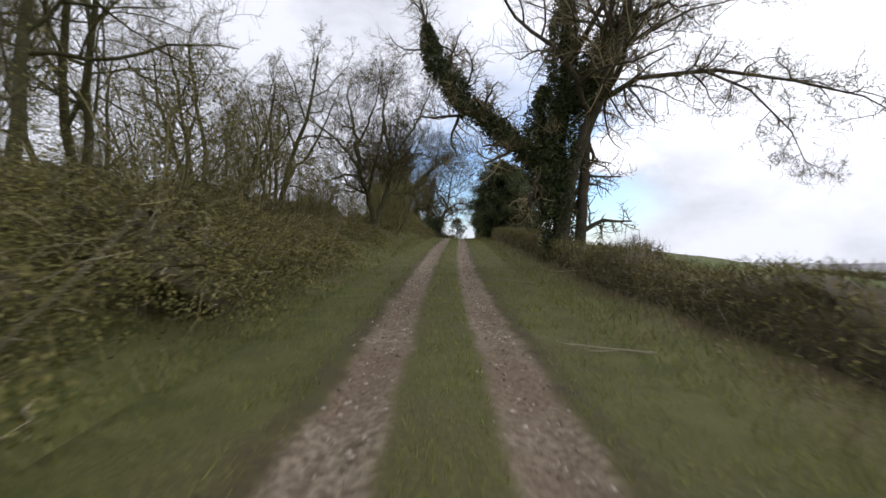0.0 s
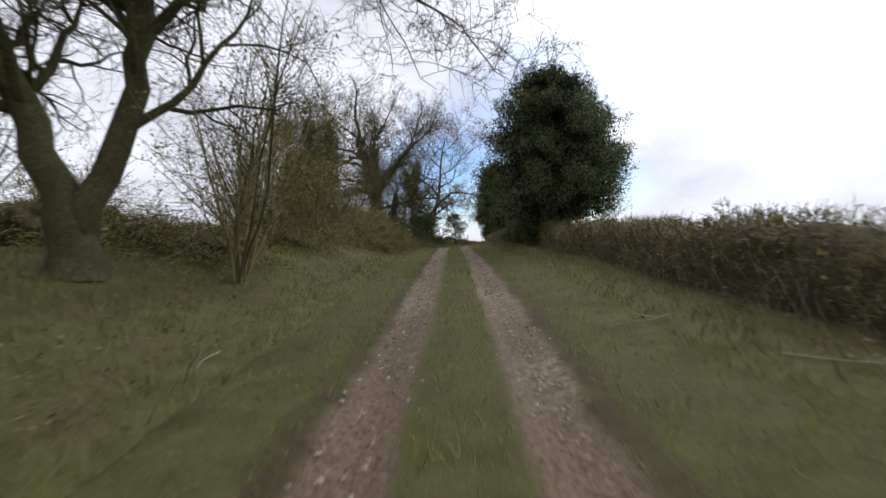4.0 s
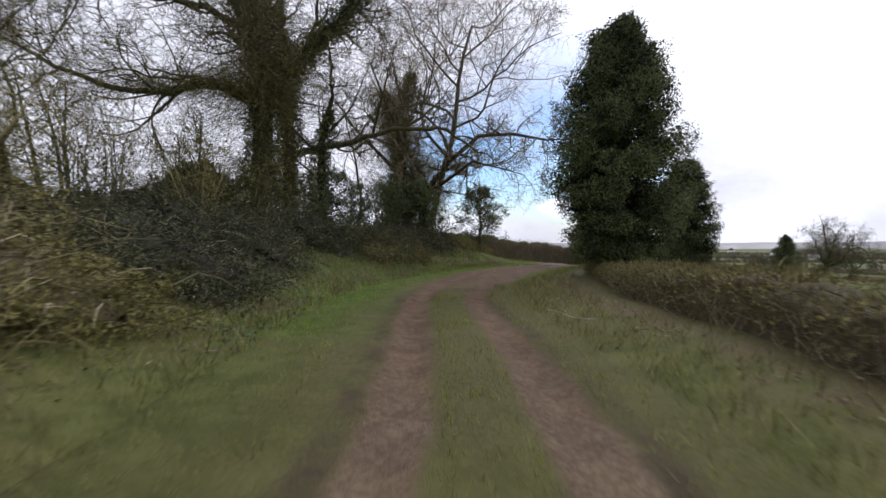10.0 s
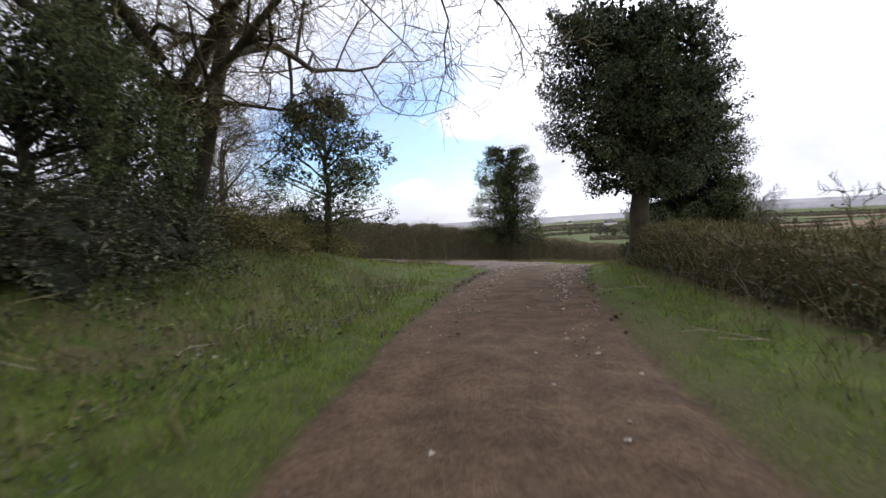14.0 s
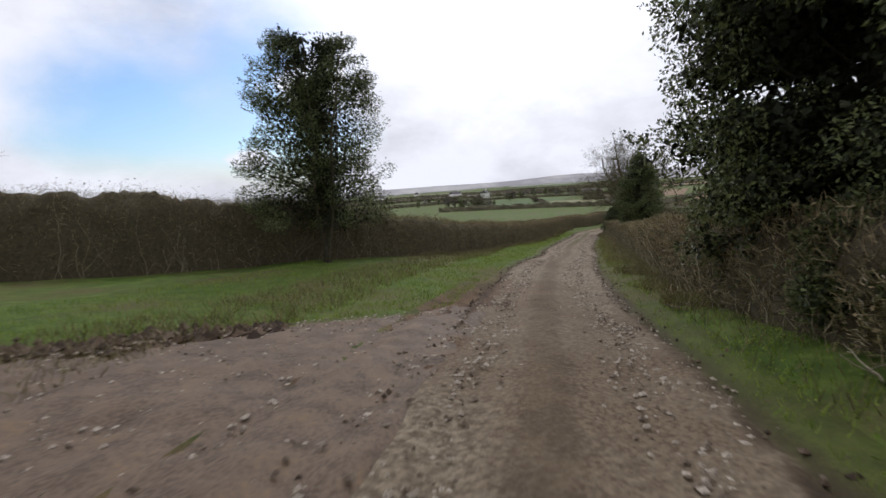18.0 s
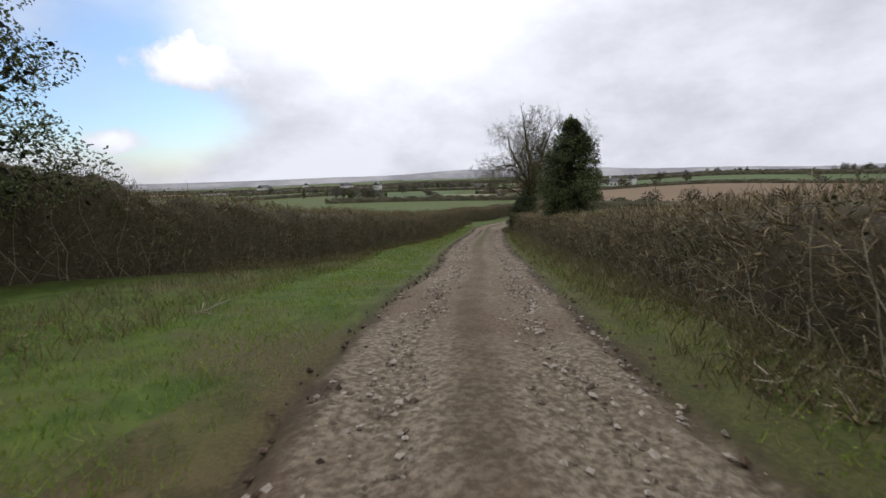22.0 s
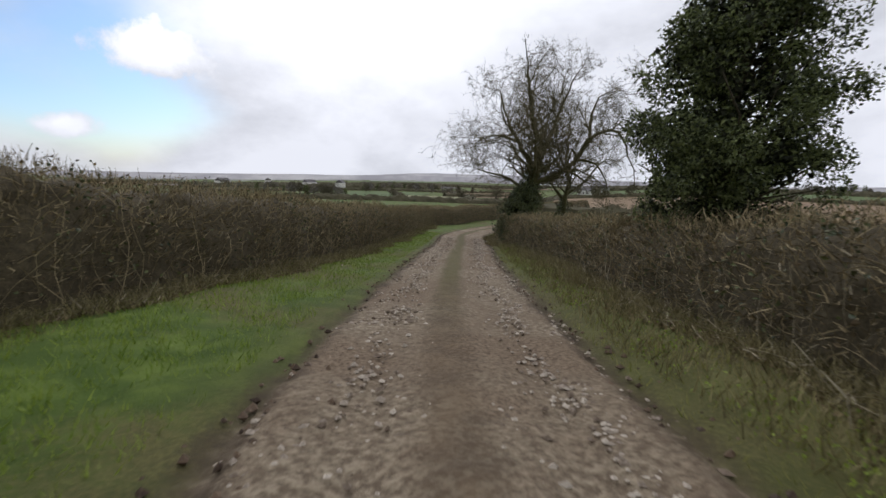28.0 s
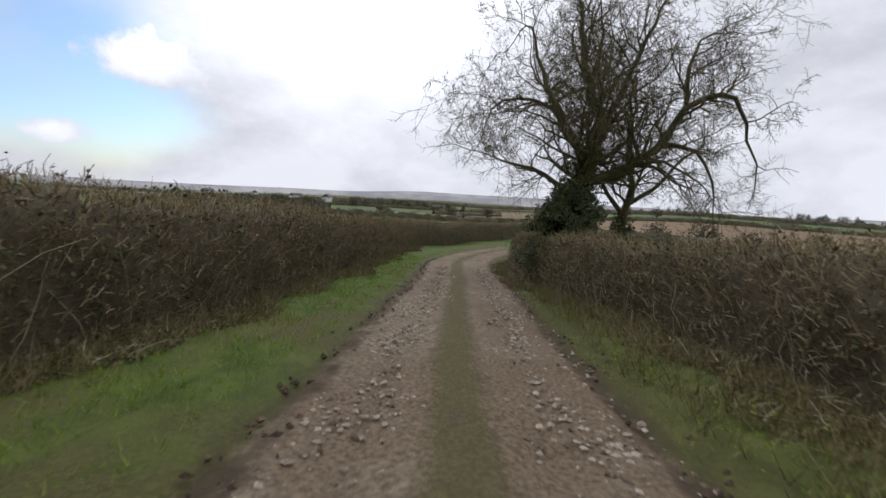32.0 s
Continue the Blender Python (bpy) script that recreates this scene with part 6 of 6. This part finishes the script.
for k, h in enumerate([(30, 60, 186, 186), (60, 98, 88, 90), (61, 100, 240, 238), (48.5, 56, 266, 300), (52, 49, 200, 380), (44, 42, 198, 335), (98, 96, 90, 240), (84, 82, 242, 410), (30, 56, 344, 388), (62, 100, 412, 420), (20, 34, 260, 330), (20, 48, 470, 478), (100, 126, 242, 244), (56, 62, 130, 240), (104, 150, 120, 120), (10, 60, 710, 715), (64, 130, 705, 715), (12, 70, 1015, 1015)]):
    far_hedgerow(500 + k, *h, tall=1.9 if h[2] < 400 else 3.2, wide=2.2 if h[2] < 400 else 5)


def far_tree(name, seed, tall, wide, mt, label, count=520, clear=0.25, spray=0.75):
    rng = np.random.default_rng(seed)
    ob = thing(name, 0, 0, 0, label, "tree", "valley trees")
    a = np.array([(0, 0, 0)] + [(0, 0, tall * 0.35)] * 6, float)
    th = np.arange(6) * 1.05
    b = np.array([(0, 0, tall * 0.4)] + [(wide * 0.3 * math.cos(t), wide * 0.3 * math.sin(t), tall * rng.uniform(0.6, 0.85)) for t in th], float)
    v, f = tubes(a, b, np.array([0.28] + [0.14] * 6), np.array([0.2] + [0.05] * 6), 6)
    part_np("trunk", v, f, BARK, ob)
    d = unit(rng.normal(0, 1, (count, 3)))
    lump = 1 + 0.22 * np.sin(d[:, 0] * 5 + seed) + 0.2 * np.sin(d[:, 1] * 6 + seed * 2) + 0.12 * np.sin(d[:, 2] * 9)
    r = np.cbrt(rng.uniform(0.15, 1, count)) * lump
    p = d * r[:, None] * [wide / 2, wide / 2, tall * (1 - clear) / 2] + [0, 0, tall * (1 + clear) / 2]
    v, f = leaves(p, d, spray, rng, droop=-0.2, narrow=0.35)
    part_np("crown", v, f, mt, ob)
    return ob


kinds = [far_tree("valley_tree", 801, 9, 8, FAR_WOOD, "distant leafless tree in the valley"), far_tree("valley_tree", 802, 7, 5, FAR_HEDGE, "distant dark twiggy tree in the valley", 600),
         far_tree("valley_conifer", 803, 8, 3.2, HOLLY, "distant dark conifer among valley trees", 520, 0.05), far_tree("field_bush", 804, 3, 3.4, FAR_HEDGE, "round thorn bush at the field's edge", 700, 0.0, 0.34)]
spots = [(42.6, 250, 3, 1.2), (70.5, 106, 3, 1.0), (74.6, 106, 3, 1.1), (78, 105, 3, .9), (83, 108, 3, 1.0), (66, 240, 3, 1.3), (50.5, 262, 3, 1.4), (54.5, 262, 3, 1.6)]
rng = np.random.default_rng(88)
for az0, az1, r0, r1, n in ((31.0, 37.6, 196, 240, 17), (27, 33, 260, 330, 8), (36, 41, 300, 360, 9), (45, 52, 330, 400, 10), (39, 48, 395, 460, 20), (81.5, 89, 430, 470, 16), (62, 72, 250, 330, 10), (72, 81, 415, 430, 8), (90, 100, 415, 440, 8), (20, 30, 420, 600, 12), (100, 125, 250, 430, 12), (10, 60, 600, 1000, 20), (60, 110, 700, 1000, 18)):
    for i in range(n):
        spots.append((rng.uniform(az0, az1), rng.uniform(r0, r1), int(rng.choice([0, 0, 1, 1, 2])), rng.uniform(0.65, 1.15) * (0.85 if r1 == 240 else 1.12 if az0 == 81.5 else 1.0)))
used = set()
for az, r, k, sc in spots:
    x, y = (float(v) for v in polar(az, r))
    m = pose(x, y, gz(x, y) - 0.1, 0, 0, rng.uniform(0, 360)) @ Matrix.Scale(sc, 4)
    if k in used:
        copy_thing(kinds[k], m)
    else:
        used.add(k)
        kinds[k].matrix_world = m


def farmhouse(x, y, turn, w, d, h, label):
    ob = thing("farmhouse", x, y, gz(x, y) - 0.2, label, "house", "valley farm", turn)
    bm = bmesh.new()
    bmesh.ops.create_cube(bm, size=1, matrix=Matrix.Translation((0, 0, h / 2)) @ Matrix.Diagonal((w, d, h, 1)))
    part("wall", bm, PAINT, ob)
    e = 0.35
    v = [(-w / 2 - e, -d / 2 - e, h - .1), (w / 2 + e, -d / 2 - e, h - .1), (w / 2 + e, d / 2 + e, h - .1), (-w / 2 - e, d / 2 + e, h - .1), (-w / 2 - e, 0, h + d * .42), (w / 2 + e, 0, h + d * .42)]
    bm = bmesh.new()
    bv = [bm.verts.new(p) for p in v]
    for f in ((0, 1, 5, 4), (2, 3, 4, 5), (0, 4, 3), (1, 2, 5), (3, 2, 1, 0)):
        bm.faces.new([bv[i] for i in f])
    roof = part("roof", bm, SLATE, ob)
    bm = bmesh.new()
    bmesh.ops.create_cube(bm, size=1, matrix=Matrix.Translation((w * .38, 0, h + d * .5)) @ Matrix.Diagonal((.9, .7, 1.6, 1)))
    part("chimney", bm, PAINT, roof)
    for i in range(3):
        for lv in (1.4, 4.0):
            if lv < h - 1:
                for s in (-1, 1):
                    bm = bmesh.new()
                    bmesh.ops.create_cube(bm, size=1, matrix=Matrix.Translation((-w * .32 + i * w * .32, s * d / 2, lv)) @ Matrix.Diagonal((1.1, .12, 1.2, 1)))
                    part("window", bm, SLATE, ob)
    return ob


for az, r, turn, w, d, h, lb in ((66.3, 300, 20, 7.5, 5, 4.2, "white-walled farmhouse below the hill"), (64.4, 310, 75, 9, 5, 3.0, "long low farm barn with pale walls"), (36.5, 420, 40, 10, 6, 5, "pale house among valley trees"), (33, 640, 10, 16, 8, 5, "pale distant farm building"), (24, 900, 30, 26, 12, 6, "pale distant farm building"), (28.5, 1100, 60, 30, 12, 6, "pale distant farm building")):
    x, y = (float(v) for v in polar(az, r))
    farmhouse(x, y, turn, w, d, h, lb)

# ---- grass on the verges ----
def grass(name, s, d, tall, mt, label, seed):
    rng = np.random.default_rng(seed)
    x, y = lane_at(s, d)
    z = height(x, y) - 0.01
    n = len(x)
    h = tall * rng.uniform(0.5, 1.3, n)
    th = rng.uniform(0, np.pi, n)
    w = rng.uniform(0.004, 0.009, n)
    bend = rng.normal(0, 0.45, (n, 2)) * h[:, None]
    base = np.c_[x, y, z]
    side = np.c_[np.cos(th) * w, np.sin(th) * w, np.zeros(n)]
    tip = base + np.c_[bend, h]
    verts = np.stack([base - side, base + side, tip], 1).reshape(-1, 3)
    ob = part_np(name, verts, np.arange(3 * n).reshape(-1, 3), mt)
    return tagged(ob, label, "grass", kind="stuff")


def hedge_litter(seed, line, out0, out1, per_m, label):
    """Cut twigs, dead leaves and straw spilling from a hedge's foot on its lane side; out0, out1: reach from its middle."""
    rng = np.random.default_rng(seed)
    p = np.array(line, float)
    at = np.r_[0, np.cumsum(np.linalg.norm(np.diff(p, axis=0), axis=1))]

    def scatter(n, deep):
        u = rng.uniform(0, at[-1], n)
        i = np.clip(np.searchsorted(at, u, "right") - 1, 0, len(p) - 2)
        e = unit(p[i + 1] - p[i])
        reach = (out1 - out0) * (0.65 + 0.35 * wave(u, u * 0.4, 1.1, seed))
        o = out0 + reach * rng.uniform(0, 1, n)**deep
        q = p[i] + e * (u - at[i])[:, None] + np.c_[e[:, 1], -e[:, 0]] * o[:, None]
        return np.c_[q, height(q[:, 0], q[:, 1])]

    pieces = []
    n = int(at[-1] * per_m)
    a = scatter(n, 1.6) + np.c_[np.zeros((n, 2)), rng.uniform(0.0, 0.10, n)]
    w = unit(np.c_[rng.normal(0, 1, (n, 2)), np.abs(rng.normal(0.1, 0.3, n))])
    ln = rng.uniform(0.08, 0.42, n)[:, None]
    m = a + w * ln * 0.5
    b = m + unit(w + rng.normal(0, 0.35, (n, 3))) * ln * 0.5
    b[:, 2] = np.maximum(b[:, 2], a[:, 2] - 0.02)
    v, f = ribbons(np.stack([a, m, b], 1), rng.uniform(0.0035, 0.009, n))
    ob = part_np("hedge_litter", v, f, PALE_TWIG)
    tagged(ob, label, "hedge trimmings", kind="stuff")
    n = int(at[-1] * per_m * 5)
    a = scatter(n, 1.5) + [0, 0, 0.03]
    v, f = leaves(a, np.tile([0.0, 0, 0.2], (n, 1)), 0.055, rng, narrow=0.7)
    tagged(part_np("leaf_litter", v, f, DRY_LEAF), "brown dead leaves lying along the hedge foot", "leaf litter", kind="stuff")
    n = int(at[-1] * per_m * 6)
    a = scatter(n, 1.2)
    th, h = rng.uniform(0, np.pi, n), rng.uniform(0.08, 0.3, n)
    sd = np.c_[np.cos(th), np.sin(th), np.zeros(n)] * 0.006
    v = np.stack([a - sd, a + sd, a + np.c_[rng.normal(0, 0.55, (n, 2)) * h[:, None], h]], 1).reshape(-1, 3)
    tagged(part_np("hedge_straw", v, np.arange(3 * n).reshape(-1, 3), DRY_BLADE), "dead brown grass along the hedge foot", "grass", kind="stuff")


hedge_litter(601, [(57.2, 105.6), (51.4, 101.6), (46.0, 95.9), (38, 89.2), (28.4, 80.6), (19.6, 73.1), (17.4, 71.0)], 0.55, 1.75, 70, "cut thorn twigs lying along the laid hedge's foot")
hedge_litter(602, [(21, 89.8), (26, 92.2), (33, 96.4), (40.5, 102), (46.5, 106.6), (52.6, 111.6), (61, 117.6)], 0.6, 1.9, 80, "cut thorn twigs and fallen stems along the verge hedge's foot")

rng = np.random.default_rng(5)


def verge(n, s0, s1, d0, d1, clump=0.35):
    s, d = rng.uniform(s0, s1, n), rng.uniform(d0, d1, n)
    keep = wave(s * 1.0, d * 1.0, 0.5, 1.0) + rng.normal(0, 0.5, n) > -clump
    return s[keep], d[keep]


def both(*parts_):
    return np.concatenate([p[0] for p in parts_]), np.concatenate([p[1] for p in parts_])


s, d = both(verge(70000, 10, 122, -3.6, -1.05), verge(60000, 10, 112, 1.05, 3.4), verge(20000, 10, 104, -.36, .30), verge(110000, 112, 195, -5.2, -1.55), verge(26000, 112, 195, 1.55, 3.0), verge(26000, 122, 150, -10, -5.2))
vx, vy = lane_at(s, d)
keep = in_yard(vx, vy, d) < 0.3
s, d = s[keep], d[keep]
d = np.where(np.abs(d) < 0.5, d + track_shift(s), d)
keep = np.abs(d - track_shift(s)) < 0.42
keep |= np.abs(d - track_shift(s)) > np.where(s > 108, 1.5, 0.98)
s, d = s[keep], d[keep]
fresh = ((s > 110) & ~((d > 0) & (s + 4 * wave(s, d, 2.0) > 149))) | ((s > 97) & (d < -1))
grass("verge_grass", s[fresh], d[fresh], 0.085, BLADE, "short bright green verge grass along the track", 6)
grass("lane_grass", s[~fresh], d[~fresh], 0.085, OLIVE_BLADE, "short olive-green grass along the lane", 13)
s, d = both(verge(46000, 10, 124, -8.0, -2.2), verge(16000, 10, 112, 2.2, 3.9), verge(9000, 112, 195, 2.2, 3.6), verge(34000, 128, 195, -6.8, -3.8), verge(12000, 146, 195, 2.0, 3.6))
grass("dry_grass", s, d, 0.22, DRY_BLADE, "tall straw-coloured dead grass at the hedge foot", 7)

# ---- stones and clods on the track ----
def pebbles(name, s, d, size, mt, label, seed, flat=0.5, lift=0.0):
    rng = np.random.default_rng(seed)
    x, y = lane_at(s, d)
    n = len(x)
    z = height(x, y) + lift
    unitv = np.array([(1, 0, 0), (0, 1, 0), (-1, 0, 0), (0, -1, 0), (0, 0, 1), (0, 0, -1)], float)
    f = np.array([(0, 1, 4), (1, 2, 4), (2, 3, 4), (3, 0, 4), (1, 0, 5), (2, 1, 5), (3, 2, 5), (0, 3, 5)])
    sc = size * rng.uniform(0.4, 1.0, n)**1.4
    th = rng.uniform(0, 2 * np.pi, n)
    sh = rng.uniform(0.6, 1.35, (n, 6))
    p = unitv[None] * sh[:, :, None] * sc[:, None, None] * np.array([1, 0.75, flat])
    c, q = np.cos(th)[:, None], np.sin(th)[:, None]
    p = np.stack([p[:, :, 0] * c - p[:, :, 1] * q, p[:, :, 0] * q + p[:, :, 1] * c, p[:, :, 2]], 2)
    verts = (p + np.c_[x, y, z + sc * 0.12][:, None, :]).reshape(-1, 3)
    faces = (f[None] + (np.arange(n) * 6)[:, None, None]).reshape(-1, 3)
    ob = part_np(name, verts, faces, mt)
    return tagged(ob, label, "stones", kind="stuff")


n = 30000
s = rng.uniform(112, 190, n)
lane_side = rng.choice([-0.95, 0.95, 0.0], n, p=[0.32, 0.53, 0.15])
d = lane_side + rng.normal(0, 0.24, n)
keep = (np.abs(d) < 1.45) & (s + rng.normal(0, 5, n) > 124) & (wave(s, d * 3, 0.8, 6.0) + rng.normal(0, 0.5, n) > 0.0)
pebbles("track_stones", s[keep], d[keep] + track_shift(s[keep]), 0.045, STONE, "loose pale limestone rubble on the track", 8)
n = 4200
s = rng.uniform(8, 92, n)
d = rng.choice([-0.74, 0.62], n) + rng.normal(0, 0.17, n)
pebbles("rut_stones", s, d + track_shift(s), 0.035, STONE, "small stones bedded in the wheel ruts", 9)
n = 1500
s = rng.uniform(118, 195, n)
d = np.where(rng.uniform(0, 1, n) < 0.65, -1.48, 1.5) + rng.normal(0, 0.16, n)
pebbles("mud_clods", s, d + track_shift(s), 0.05, CLOD, "dark mud clods along the track's edge", 10, 0.7)
n = 14000
jx2, jy2 = rng.uniform(-14, 15, n), rng.uniform(65, 77.5, n)
s, d, _ = near(jx2, jy2)
keep = in_yard(jx2, jy2, d) > 0.7
pebbles("gravel_stones", s[keep], d[keep], 0.042, STONE, "scattered rubble in the muddy turning place", 11, lift=0.05)
n = 1700
jx2 = rng.uniform(-10, 11, n)
jy2 = yard_edges(jx2, jx2 * 0 + 78.0)[1] + rng.normal(-0.15, 0.3, n)
s, d, _ = near(jx2, jy2)
pebbles("turf_clods", s, d, 0.11, CLOD, "torn turf and mud clods at the grass edge", 12, 0.8, 0.03)

# ---- low undergrowth of ivy, nettle and bramble on the left bank ----
n = 9000
s = rng.uniform(8, 122, n)
d = -(3.4 + np.abs(rng.normal(0, 2.2, n)))
keep = wave(s, d, 1.1, 2.0) + rng.normal(0, 0.45, n) > -0.1
x, y = lane_at(s[keep], d[keep])
h = 0.04 + 0.3 * np.clip(wave(x, y, 0.9, 4.0), 0, 1) * rng.uniform(0, 1, len(x))
v, f = leaves(np.c_[x, y, height(x, y) + h], np.c_[rng.normal(0, 1, (len(x), 2)), np.full(len(x), 0.5)], 0.06, rng, narrow=0.7, toss=0.3)
tagged(part_np("bank_undergrowth", v, f, SCRUB_LEAF), "low olive ivy and bramble leaves on the bank", "undergrowth", kind="stuff")
s, d = verge(56000, 8, 124, -8.5, -2.9)
green = s > 96
grass("bank_grass", s[~green], d[~green], 0.15, OLIVE_BLADE, "rank olive grass on the bank", 16)
grass("mound_grass", s[green], d[green], 0.15, BLADE, "lush green grass on the mound under the oaks", 18)
n = 16000
s, d = rng.uniform(112, 196, n), 2.0 + np.abs(rng.normal(0, 0.6, n))
keep = wave(s, d, 0.9, 7.0) + rng.normal(0, 0.4, n) > 0.1
x, y = lane_at(s[keep], d[keep])
v, f = leaves(np.c_[x, y, height(x, y) + rng.uniform(0.02, 0.16, len(x))], np.c_[np.zeros((len(x), 2)), np.full(len(x), 0.6)], 0.036, rng, narrow=0.6)
tagged(part_np("verge_weeds", v, f, BLADE), "low bright green weeds at the hedge foot", "weeds", kind="stuff")

# rough growth at the end of the bank
s, d = rng.uniform(97, 124, 16000), -2.0 - 5.0 * rng.uniform(0, 1, 16000)**0.8
keep = wave(s, d, 0.8, 9.0) + rng.normal(0, 0.4, 16000) > 0.0
grass("tussock_grass", s[keep], d[keep], 0.34, DRY_BLADE, "tussocks of brown dead grass on the bank", 17)
n = 14000
s, d = rng.uniform(97, 123, n), -2.1 - 4.5 * rng.uniform(0, 1, n)
keep = wave(s, d, 0.6, 3.0) + rng.normal(0, 0.4, n) > 0.0
x, y = lane_at(s[keep], d[keep])
v, f = leaves(np.c_[x, y, height(x, y) + rng.uniform(0.02, 0.3, len(x)) * np.clip(wave(x, y, 0.7, 1.0) + 0.4, 0.1, 1)], np.c_[rng.normal(0, 1, (len(x), 2)), np.full(len(x), 0.5)], 0.07, rng, narrow=0.7, toss=0.3)
tagged(part_np("bramble_patch", v, f, IVY), "low dark ivy and bramble leaves under the trees", "undergrowth", kind="stuff")

# ---- dead leaves and fallen sticks under the hedges ----
n = 12000
s = rng.uniform(8, 196, n)
side = rng.choice([-1, 1], n)
d = side * (2.9 + np.abs(rng.normal(0, 0.7, n)))
d = np.where((s > 120) & (d < 0), d - 1.6, d)
x, y = lane_at(s, d)
v, f = leaves(np.c_[x, y, height(x, y) + 0.025], np.c_[rng.normal(0, 1, (n, 2)), np.full(n, 0.2)], 0.06, rng, droop=0.2, narrow=0.7, toss=0.3)
tagged(part_np("leaf_litter", v, f, DRY_LEAF), "fallen brown leaves along the hedge foot", "leaves", kind="stuff")
rng = np.random.default_rng(15)
for k in range(84):
    s = rng.uniform(14, 190)
    d = rng.choice([-1, 1]) * rng.uniform(2.3, 3.6) - (1.0 if s > 130 else 0.0) * (k % 2)
    x, y = (float(v) for v in lane_at(s, d))
    ob = thing("fallen_branch", x, y, gz(x, y) + 0.03, "pale broken hedge branch lying on the verge", "branch", "fallen branches")
    segs = []
    th = rng.uniform(0, 2 * math.pi)
    grow(rng, (0, 0, 0), (math.cos(th), math.sin(th), 0.05), rng.uniform(0.5, 1.2), 0.013, 1, segs, (4, 3), 0.5, 0.0, 0.5, 0.2, 0.2, 1)
    segs = [(g[0], g[1] * [1, 1, 0.3], g[2]) for g in segs]
    v, f = join([limbs(q[1][None], q[2][None], 5) for q in segs if q[0] < 9] + [limbs(q[1], np.repeat(q[2][:, None], 3, 1), 4) for q in segs if q[0] == 9])
    part_np("stick", v, f, PALE_TWIG, ob)
